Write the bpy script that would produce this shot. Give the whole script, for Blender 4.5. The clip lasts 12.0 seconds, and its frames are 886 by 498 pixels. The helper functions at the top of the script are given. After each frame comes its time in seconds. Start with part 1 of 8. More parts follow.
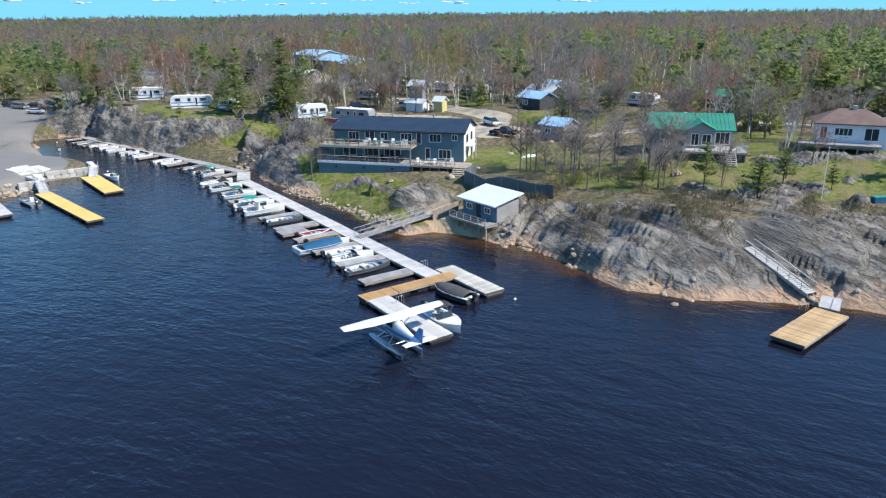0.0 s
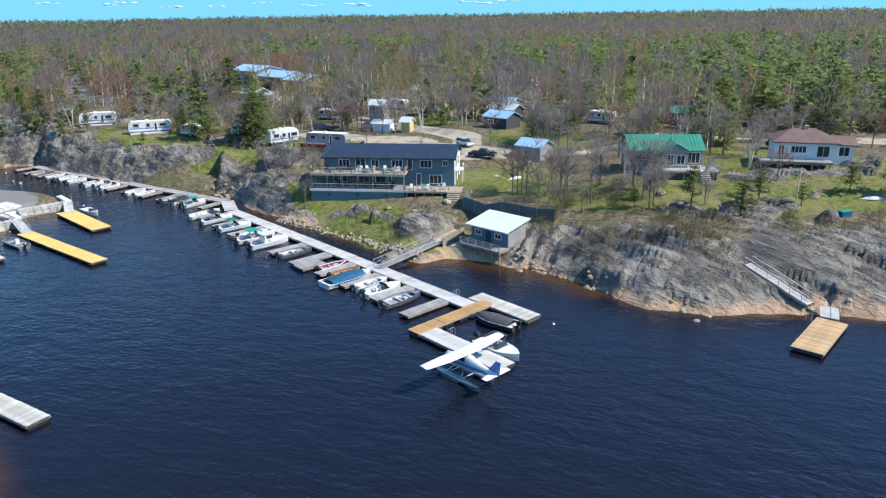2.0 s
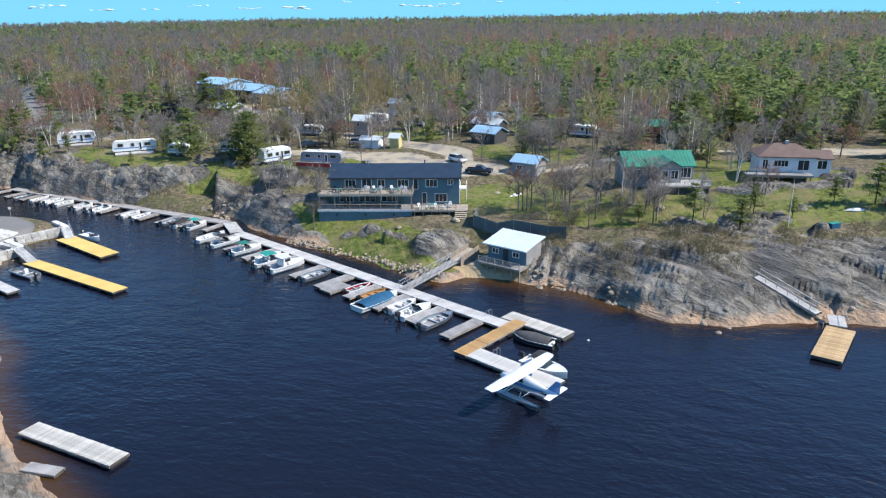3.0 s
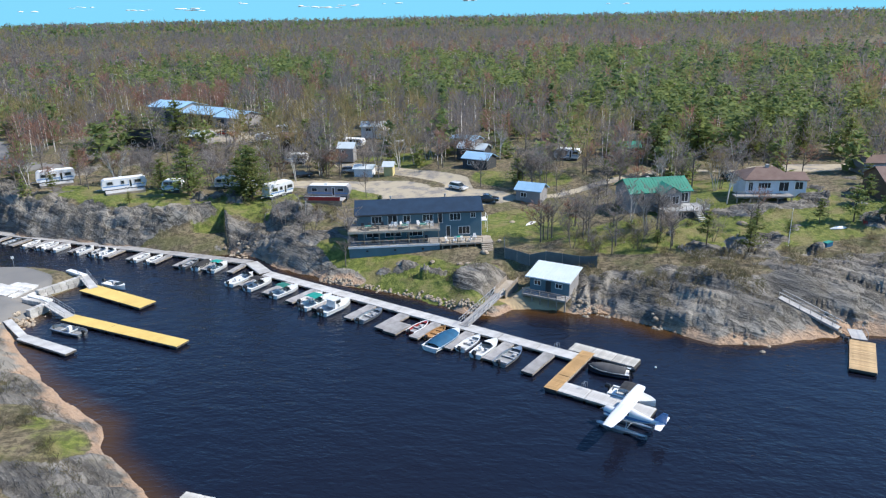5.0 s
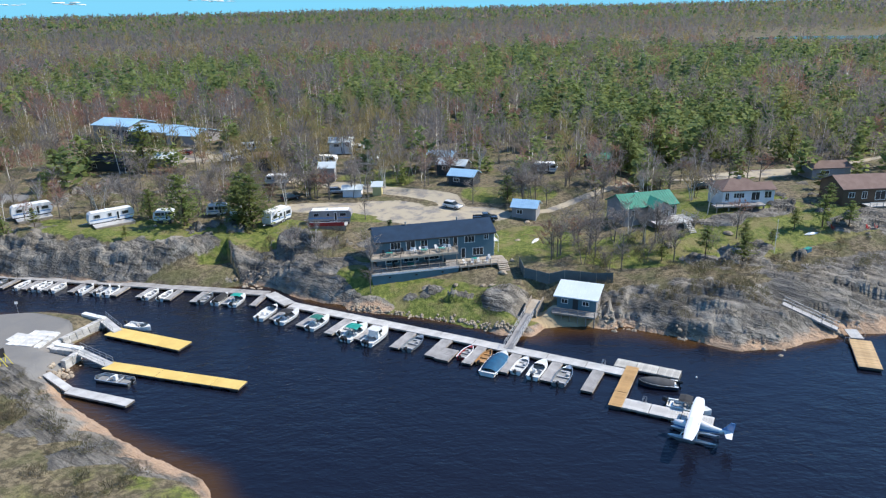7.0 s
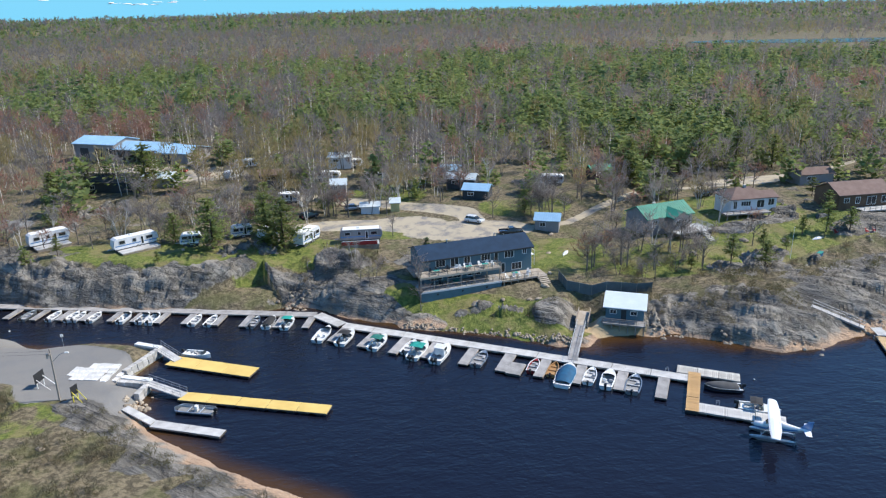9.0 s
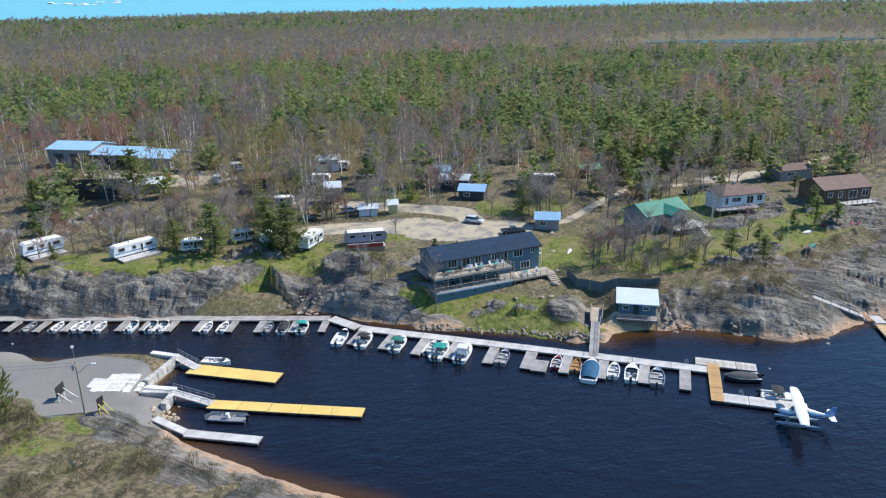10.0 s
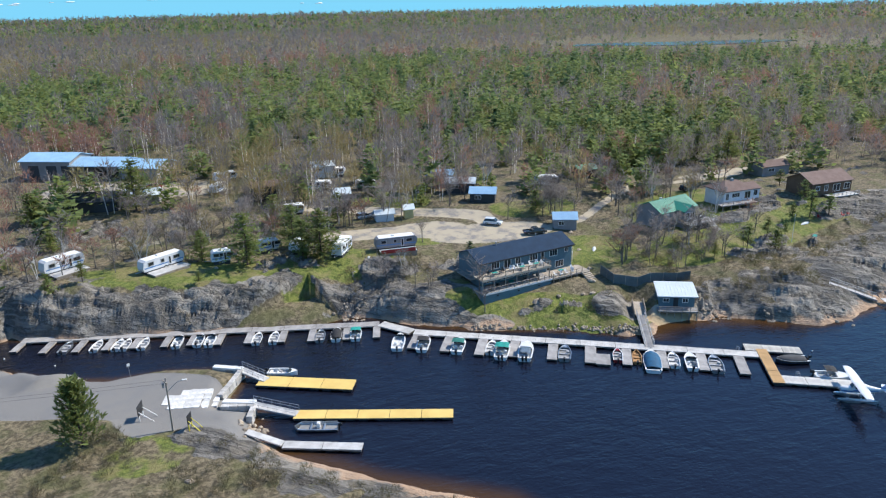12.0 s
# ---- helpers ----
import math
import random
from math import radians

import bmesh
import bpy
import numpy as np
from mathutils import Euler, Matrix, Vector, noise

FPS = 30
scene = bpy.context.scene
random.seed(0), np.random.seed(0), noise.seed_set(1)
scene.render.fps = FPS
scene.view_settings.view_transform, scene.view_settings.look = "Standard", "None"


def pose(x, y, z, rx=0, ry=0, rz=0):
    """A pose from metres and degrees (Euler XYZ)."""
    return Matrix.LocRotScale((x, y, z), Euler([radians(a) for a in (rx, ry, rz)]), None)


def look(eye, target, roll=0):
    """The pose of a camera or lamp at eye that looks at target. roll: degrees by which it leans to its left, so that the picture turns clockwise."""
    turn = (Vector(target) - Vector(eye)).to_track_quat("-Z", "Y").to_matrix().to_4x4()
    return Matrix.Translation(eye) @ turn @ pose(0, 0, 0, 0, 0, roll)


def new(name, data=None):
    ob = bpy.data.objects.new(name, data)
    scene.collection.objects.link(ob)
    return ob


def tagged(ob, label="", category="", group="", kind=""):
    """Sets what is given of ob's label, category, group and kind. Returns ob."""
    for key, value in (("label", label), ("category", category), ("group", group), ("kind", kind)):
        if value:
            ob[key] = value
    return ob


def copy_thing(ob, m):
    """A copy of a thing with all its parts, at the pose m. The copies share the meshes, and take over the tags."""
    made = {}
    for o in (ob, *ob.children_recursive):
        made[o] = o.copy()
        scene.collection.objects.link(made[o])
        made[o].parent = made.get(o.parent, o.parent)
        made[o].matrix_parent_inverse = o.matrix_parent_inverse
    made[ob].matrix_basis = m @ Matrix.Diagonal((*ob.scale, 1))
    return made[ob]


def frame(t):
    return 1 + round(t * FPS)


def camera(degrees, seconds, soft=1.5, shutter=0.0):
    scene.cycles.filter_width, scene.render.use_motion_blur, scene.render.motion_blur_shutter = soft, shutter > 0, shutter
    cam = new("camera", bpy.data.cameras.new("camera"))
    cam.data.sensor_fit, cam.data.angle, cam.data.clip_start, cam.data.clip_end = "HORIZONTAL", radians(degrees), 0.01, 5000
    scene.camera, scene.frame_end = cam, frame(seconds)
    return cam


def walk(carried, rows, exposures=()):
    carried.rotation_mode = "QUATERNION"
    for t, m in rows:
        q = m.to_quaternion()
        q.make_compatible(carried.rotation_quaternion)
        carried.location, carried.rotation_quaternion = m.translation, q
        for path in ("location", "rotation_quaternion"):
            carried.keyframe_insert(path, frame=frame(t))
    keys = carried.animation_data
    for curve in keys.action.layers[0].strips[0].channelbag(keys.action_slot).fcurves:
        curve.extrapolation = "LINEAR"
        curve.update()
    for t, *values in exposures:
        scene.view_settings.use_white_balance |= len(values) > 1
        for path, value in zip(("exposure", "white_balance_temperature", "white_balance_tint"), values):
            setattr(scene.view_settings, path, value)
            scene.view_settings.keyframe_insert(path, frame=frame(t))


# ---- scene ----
cam = camera(64.09, 12.0, soft=1.2)
# seconds, eye x y z, then the turn about x, y and z in degrees
PATH = [
    (0, 0.135, -0.033, 27.981, 71.802, 0.516, -0.221),
    (0.5, -2.594, -0.527, 28.836, 71.850, 0.609, -1.609),
    (1, -5.577, -1.113, 29.889, 71.829, 0.658, -3.164),
    (1.5, -9.310, -1.674, 31.264, 71.771, 0.638, -5.287),
    (2, -14.043, -2.175, 32.888, 71.796, 0.765, -7.816),
    (2.5, -19.446, -2.432, 34.679, 71.820, 0.787, -10.207),
    (3, -25.095, -2.561, 36.463, 71.920, 0.792, -12.524),
    (5, -46.419, -0.081, 44.005, 71.772, 1.048, -20.436),
    (5.5, -51.587, 1.042, 45.860, 71.547, 1.102, -22.388),
    (6, -56.603, 2.328, 47.700, 71.352, 1.171, -24.416),
    (6.5, -61.650, 3.826, 49.537, 71.162, 1.168, -26.622),
    (7, -66.526, 5.577, 51.444, 71.009, 1.260, -28.537),
    (7.5, -71.406, 7.411, 53.322, 71.017, 1.284, -29.570),
    (9.5, -90.488, 16.667, 56.158, 71.043, 1.296, -36.099),
    (10, -95.286, 19.707, 56.510, 71.013, 1.260, -38.015),
    (10.5, -100.091, 22.838, 56.856, 71.027, 1.265, -39.567),
    (11, -104.993, 26.121, 57.148, 71.072, 1.246, -41.273),
    (11.5, -109.890, 29.697, 57.497, 71.097, 1.181, -43.018),
    (12, -114.641, 33.382, 57.883, 71.093, 1.162, -44.541),
]
walk(cam, [(t, pose(*place)) for t, *place in PATH], [(0, 0.6), (3, 0.57), (6, 0.5), (9, 0.48), (12, 0.46)])
# ---- world, sun and exposure ----
SUN_AZ, SUN_EL = radians(110.0), radians(47.0)   # azimuth clockwise from +y
world = bpy.data.worlds.new("world")
scene.world = world
world.use_nodes = True
wn = world.node_tree
sky = wn.nodes.new("ShaderNodeTexSky")
sky.sky_type, sky.sun_disc = "NISHITA", False
sky.sun_elevation, sky.sun_rotation = SUN_EL, SUN_AZ
sky.altitude, sky.air_density, sky.dust_density, sky.ozone_density = 1500, 1.0, 0.0, 4.0
wn.nodes["Background"].inputs[1].default_value = 0.165
hue = wn.nodes.new("ShaderNodeMix")          # the clear, cold blue of a spring day
hue.data_type, hue.blend_type = "RGBA", "MULTIPLY"
hue.inputs[0].default_value, hue.inputs[7].default_value = 1.0, (0.78, 0.96, 1.04, 1)
wn.links.new(sky.outputs[0], hue.inputs[6])
deep = wn.nodes.new("ShaderNodeHueSaturation")
deep.inputs["Saturation"].default_value = 1.05
wn.links.new(hue.outputs[2], deep.inputs["Color"])
# the bright band along the horizon keeps its blue
grey = wn.nodes.new("ShaderNodeRGBToBW")
wn.links.new(deep.outputs[0], grey.inputs[0])
span = wn.nodes.new("ShaderNodeMapRange")
wn.links.new(grey.outputs[0], span.inputs[0])
span.inputs[1].default_value, span.inputs[2].default_value = 2.2, 4.2
band = wn.nodes.new("ShaderNodeMix")
band.data_type = "RGBA"
wn.links.new(span.outputs[0], band.inputs[0])
wn.links.new(deep.outputs[0], band.inputs[6])
band.inputs[7].default_value = (1.0, 3.0, 4.3, 1)
wn.links.new(band.outputs[2], wn.nodes["Background"].inputs[0])
sun = new("sun", bpy.data.lights.new("sun", "SUN"))
sun.data.energy, sun.data.angle, sun.data.color = 4.5, radians(0.53), (1.0, 0.94, 0.84)
s_dir = Vector((math.sin(SUN_AZ) * math.cos(SUN_EL), math.cos(SUN_AZ) * math.cos(SUN_EL), math.sin(SUN_EL)))
sun.matrix_world = look((0, 0, 200), Vector((0, 0, 200)) - s_dir)


# ---- materials ----
def nodes_of(name):
    m = bpy.data.materials.new(name)
    m.use_nodes = True
    t = m.node_tree
    return m, t, t.nodes["Principled BSDF"]


def node(t, kind, **inputs):
    n = t.nodes.new(kind)
    for k, v in inputs.items():
        n.inputs[k.replace("_", " ")].default_value = v
    return n


def mixed(t, fac, a, b, blend="MIX"):
    """A colour mix; each of fac, a, b is a socket or a value."""
    n = t.nodes.new("ShaderNodeMix")
    n.data_type, n.blend_type = "RGBA", blend
    for i, v in ((0, fac), (6, a), (7, b)):
        if hasattr(v, "is_linked"):
            t.links.new(v, n.inputs[i])
        else:
            n.inputs[i].default_value = v if i == 0 else (*v, 1)
    return n.outputs[2]


def maths(t, op, a, b=0.0, c=None):
    n = t.nodes.new("ShaderNodeMath")
    n.operation = op
    for i, v in enumerate((a, b) if c is None else (a, b, c)):
        if hasattr(v, "is_linked"):
            t.links.new(v, n.inputs[i])
        else:
            n.inputs[i].default_value = v
    return n.outputs[0]


def stepped(t, v, lo, hi):
    n = t.nodes.new("ShaderNodeMapRange")
    n.interpolation_type = "SMOOTHSTEP"
    t.links.new(v, n.inputs[0])
    n.inputs[1].default_value, n.inputs[2].default_value = lo, hi
    return n.outputs[0]


def coords(t, scale=(1, 1, 1), turn=(0, 0, 0), which="Object"):
    c = t.nodes.new("ShaderNodeTexCoord")
    r = t.nodes.new("ShaderNodeMapping")      # turned first, then stretched
    r.inputs["Rotation"].default_value = [radians(a) for a in turn]
    m = t.nodes.new("ShaderNodeMapping")
    m.inputs["Scale"].default_value = scale
    t.links.new(c.outputs[which], r.inputs[0])
    t.links.new(r.outputs[0], m.inputs[0])
    return m.outputs[0]


def noised(t, vec, scale, detail=4.0, rough=0.55, distort=0.0):
    n = node(t, "ShaderNodeTexNoise", Scale=scale, Detail=detail, Roughness=rough, Distortion=distort)
    t.links.new(vec, n.inputs["Vector"])
    return n.outputs[0]


def bumped(t, p, height, strength, distance=0.05):
    b = node(t, "ShaderNodeBump", Strength=strength, Distance=distance)
    t.links.new(height, b.inputs["Height"])
    t.links.new(b.outputs[0], p.inputs["Normal"])


def mat(name, col, col2=None, scale=0.8, fine=9.0, rough=0.6, metal=0.0, bump=0.25, vary=0.12, stretch=(1, 1, 1), coat=0.0):
    """A worn surface: two colours blended by coarse and fine grain, a little different on every object."""
    m, t, p = nodes_of(name)
    col2 = col2 or tuple(c * 0.72 for c in col)
    v = coords(t, stretch)
    big, small = noised(t, v, scale, 3.0), noised(t, v, fine, 5.0, 0.65)
    f = stepped(t, maths(t, "ADD", maths(t, "MULTIPLY", big, 0.6), maths(t, "MULTIPLY", small, 0.4)), 0.36, 0.66)
    c = mixed(t, f, col2, col)
    rnd = t.nodes.new("ShaderNodeObjectInfo").outputs["Random"]
    hsv = t.nodes.new("ShaderNodeHueSaturation")
    t.links.new(c, hsv.inputs["Color"])
    t.links.new(maths(t, "MULTIPLY_ADD", rnd, vary * 2, 1 - vary), hsv.inputs["Value"])
    t.links.new(hsv.outputs[0], p.inputs["Base Color"])
    t.links.new(maths(t, "MULTIPLY_ADD", small, 0.25, max(rough - 0.12, 0.02)), p.inputs["Roughness"])
    p.inputs["Metallic"].default_value = metal
    p.inputs["Coat Weight"].default_value = coat
    if bump:
        bumped(t, p, small, bump, 0.02)
    return m


M = {}


def add(name, *a, **k):
    M[name] = mat(name.replace("_", " "), *a, **k)


add("deck_grey", (0.37, 0.355, 0.345), (0.22, 0.21, 0.205), 0.7, 12, 0.85, bump=0.4)
add("deck_pale", (0.55, 0.54, 0.525), (0.36, 0.35, 0.335), 0.7, 12, 0.65, bump=0.4, vary=0.06)
add("deck_tan", (0.50, 0.31, 0.13), (0.36, 0.21, 0.085), 0.6, 10, 0.75, bump=0.3, vary=0.1)
add("deck_swim", (0.52, 0.36, 0.19), (0.38, 0.25, 0.12), 0.8, 10, 0.75, bump=0.3, vary=0.18)
add("deck_yellow", (0.71, 0.51, 0.16), (0.59, 0.41, 0.12), 0.4, 6, 0.7, bump=0.2, vary=0.05)
add("dock_side", (0.14, 0.12, 0.1), (0.05, 0.045, 0.04), 1.2, 10, 0.9)
add("float_dark", (0.03, 0.03, 0.032), None, 1, 8, 0.6)
add("gelcoat", (0.76, 0.76, 0.75), (0.66, 0.66, 0.65), 0.8, 6, 0.28, bump=0.03, vary=0.06, coat=0.3)
add("hull_blue", (0.02, 0.05, 0.12), None, 1, 6, 0.25, bump=0.03, coat=0.3)
add("hull_red", (0.35, 0.03, 0.03), None, 1, 6, 0.3, bump=0.03)
add("aluminium", (0.52, 0.54, 0.55), (0.4, 0.42, 0.43), 1.2, 14, 0.38, 0.85, bump=0.08)
add("boat_liner", (0.6, 0.6, 0.58), (0.46, 0.46, 0.45), 2, 12, 0.6)
add("deck_old", (0.55, 0.53, 0.49), (0.27, 0.26, 0.23), 0.9, 9, 0.85, bump=0.4, vary=0.16)
add("cover_grey", (0.075, 0.075, 0.078), (0.05, 0.05, 0.052), 1.2, 12, 0.9)
add("whitewash", (0.7, 0.69, 0.67), (0.45, 0.44, 0.42), 0.6, 5, 0.85, vary=0.12)
add("boat_floor", (0.30, 0.30, 0.30), (0.2, 0.2, 0.2), 2, 12, 0.8)
add("seat_grey", (0.42, 0.42, 0.43), (0.3, 0.3, 0.31), 2, 14, 0.7)
add("seat_wood", (0.42, 0.24, 0.1), (0.3, 0.16, 0.06), 2, 14, 0.6)
add("black_plastic", (0.018, 0.018, 0.02), None, 2, 12, 0.35, bump=0.05)
add("canvas_teal", (0.01, 0.30, 0.25), (0.008, 0.2, 0.17), 1.6, 12, 0.8)
add("canvas_green", (0.02, 0.17, 0.14), (0.012, 0.11, 0.09), 1.6, 12, 0.8)
add("canvas_blue", (0.006, 0.095, 0.2), (0.005, 0.065, 0.14), 1.2, 12, 0.8)
add("canvas_black", (0.035, 0.035, 0.037), (0.02, 0.02, 0.022), 1.2, 12, 0.85)
add("plane_white", (0.78, 0.79, 0.8), (0.72, 0.73, 0.74), 0.5, 6, 0.3, bump=0.02, coat=0.4)
add("plane_blue", (0.12, 0.26, 0.48), (0.09, 0.2, 0.4), 0.8, 6, 0.3, bump=0.02, coat=0.4)
add("siding_teal", (0.10, 0.175, 0.21), (0.08, 0.145, 0.175), 0.5, 8, 0.75, vary=0.04)
add("siding_grey", (0.30, 0.29, 0.29), (0.23, 0.22, 0.22), 0.5, 8, 0.8, vary=0.05)
add("siding_white", (0.72, 0.73, 0.75), (0.6, 0.61, 0.63), 0.5, 8, 0.7, vary=0.05)
add("siding_brown", (0.14, 0.085, 0.05), (0.1, 0.06, 0.035), 0.5, 8, 0.8, vary=0.05)
add("siding_dark", (0.055, 0.06, 0.065), (0.04, 0.042, 0.045), 0.5, 8, 0.8)
add("roof_navy", (0.012, 0.034, 0.07), (0.008, 0.024, 0.05), 0.6, 14, 0.97, bump=0.4)
add("roof_green", (0.025, 0.24, 0.16), (0.018, 0.18, 0.12), 0.5, 6, 0.62, vary=0.06)
add("roof_brown", (0.19, 0.13, 0.11), (0.14, 0.09, 0.075), 0.6, 14, 0.9, bump=0.4)
add("roof_pale", (0.62, 0.68, 0.70), (0.54, 0.6, 0.62), 0.4, 6, 0.45, vary=0.04)
add("roof_blue", (0.33, 0.52, 0.68), (0.26, 0.43, 0.6), 0.4, 6, 0.38, 0.0, vary=0.06)
add("trim_white", (0.8, 0.8, 0.78), (0.68, 0.68, 0.66), 1, 9, 0.6, vary=0.04)
add("rail_wood", (0.36, 0.31, 0.26), (0.24, 0.2, 0.16), 1.2, 12, 0.85, bump=0.3)
add("patio_wood", (0.46, 0.40, 0.33), (0.33, 0.28, 0.22), 0.8, 10, 0.85, bump=0.3)
add("metal_grey", (0.45, 0.46, 0.47), (0.33, 0.34, 0.35), 1.5, 12, 0.5, 0.6)
add("pole_wood", (0.33, 0.29, 0.25), (0.22, 0.19, 0.16), 0.6, 10, 0.9, stretch=(1, 1, 0.15))
add("concrete", (0.52, 0.50, 0.47), (0.38, 0.36, 0.33), 0.6, 7, 0.9, bump=0.4)
add("chalk_stone", (0.58, 0.56, 0.53), (0.36, 0.34, 0.31), 0.7, 6, 0.9, bump=0.6, vary=0.2)
add("shore_stone", (0.46, 0.39, 0.3), (0.24, 0.19, 0.14), 0.7, 6, 0.9, bump=0.6, vary=0.3)
add("fence_mesh", (0.12, 0.145, 0.15), (0.085, 0.105, 0.11), 0.6, 10, 0.85)
add("sign_black", (0.02, 0.02, 0.022), None, 2, 10, 0.5)
add("yellow_paint", (0.7, 0.62, 0.04), None, 2, 10, 0.5)
add("red_paint", (0.42, 0.03, 0.03), None, 2, 10, 0.5)
add("chair_white", (0.76, 0.76, 0.75), None, 2, 10, 0.5)
add("car_white", (0.75, 0.75, 0.75), (0.7, 0.7, 0.7), 1, 8, 0.25, bump=0, coat=0.6, vary=0.02)
add("car_dark", (0.03, 0.033, 0.04), (0.025, 0.028, 0.033), 1, 8, 0.25, bump=0, coat=0.6)
add("car_silver", (0.4, 0.41, 0.43), (0.36, 0.37, 0.39), 1, 8, 0.28, 0.5, bump=0, coat=0.6)
add("car_red", (0.4, 0.03, 0.02), (0.33, 0.025, 0.02), 1, 8, 0.28, bump=0, coat=0.6)
add("tyre", (0.02, 0.02, 0.02), None, 2, 12, 0.85)
add("shed_yellow", (0.55, 0.47, 0.22), (0.45, 0.38, 0.17), 0.6, 8, 0.8)
add("bark_grey", (0.20, 0.18, 0.16), (0.12, 0.1, 0.085), 1.5, 9, 0.95, bump=0.6, stretch=(1, 1, 0.3))
add("bark_birch", (0.62, 0.6, 0.56), (0.34, 0.31, 0.28), 1.5, 7, 0.8, bump=0.3)
add("bark_pine", (0.15, 0.105, 0.08), (0.085, 0.06, 0.045), 1.5, 9, 0.95, bump=0.6, stretch=(1, 1, 0.3))


def glass_mat():
    m, t, p = nodes_of("window glass")
    v = coords(t)
    t.links.new(mixed(t, noised(t, v, 0.7), (0.012, 0.016, 0.02), (0.04, 0.05, 0.055)), p.inputs["Base Color"])
    p.inputs["Roughness"].default_value = 0.06
    p.inputs["Specular IOR Level"].default_value = 0.6
    return m


M["glass"] = glass_mat()


def leaf_mat(name, a, b, c, patch=0.09):
    """Foliage: colour by stand, by tree and by tuft."""
    m, t, p = nodes_of(name)
    geo = t.nodes.new("ShaderNodeNewGeometry")
    rnd = t.nodes.new("ShaderNodeObjectInfo").outputs["Random"]
    tree = noised(t, geo.outputs["Position"], patch, 2.0)
    f = stepped(t, tree, 0.35, 0.65)
    col = mixed(t, f, a, b)
    col = mixed(t, maths(t, "MULTIPLY", geo.outputs["Random Per Island"], 0.55), col, c)
    hsv = t.nodes.new("ShaderNodeHueSaturation")
    t.links.new(col, hsv.inputs["Color"])
    t.links.new(maths(t, "MULTIPLY_ADD", rnd, 0.4, 0.8), hsv.inputs["Value"])
    t.links.new(hsv.outputs[0], p.inputs["Base Color"])
    p.inputs["Roughness"].default_value = 0.7
    p.inputs["Specular IOR Level"].default_value = 0.25
    glow = t.nodes.new("ShaderNodeBsdfTranslucent")
    t.links.new(hsv.outputs[0], glow.inputs[0])
    both = t.nodes.new("ShaderNodeMixShader")
    both.inputs[0].default_value = 0.55
    t.links.new(p.outputs[0], both.inputs[1])
    t.links.new(glow.outputs[0], both.inputs[2])
    t.links.new(both.outputs[0], t.nodes["Material Output"].inputs[0])
    return m


M["pine_leaf"] = leaf_mat("pine needles", (0.2, 0.24, 0.078), (0.15, 0.205, 0.08), (0.25, 0.275, 0.1))
M["spruce_leaf"] = leaf_mat("spruce needles", (0.095, 0.15, 0.068), (0.115, 0.165, 0.068), (0.15, 0.19, 0.08))
M["young_leaf"] = leaf_mat("young pine needles", (0.22, 0.255, 0.08), (0.18, 0.235, 0.08), (0.26, 0.28, 0.1))
M["bare_twig"] = leaf_mat("bare twigs", (0.31, 0.26, 0.235), (0.255, 0.225, 0.21), (0.38, 0.325, 0.295))
M["red_twig"] = leaf_mat("budding red twigs", (0.33, 0.17, 0.125), (0.28, 0.16, 0.125), (0.37, 0.22, 0.16))
M["bud_twig"] = leaf_mat("budding yellow twigs", (0.31, 0.24, 0.115), (0.25, 0.21, 0.105), (0.36, 0.29, 0.14))
M["shrub_twig"] = leaf_mat("shrub twigs", (0.19, 0.16, 0.10), (0.14, 0.14, 0.065), (0.23, 0.19, 0.13), 0.3)
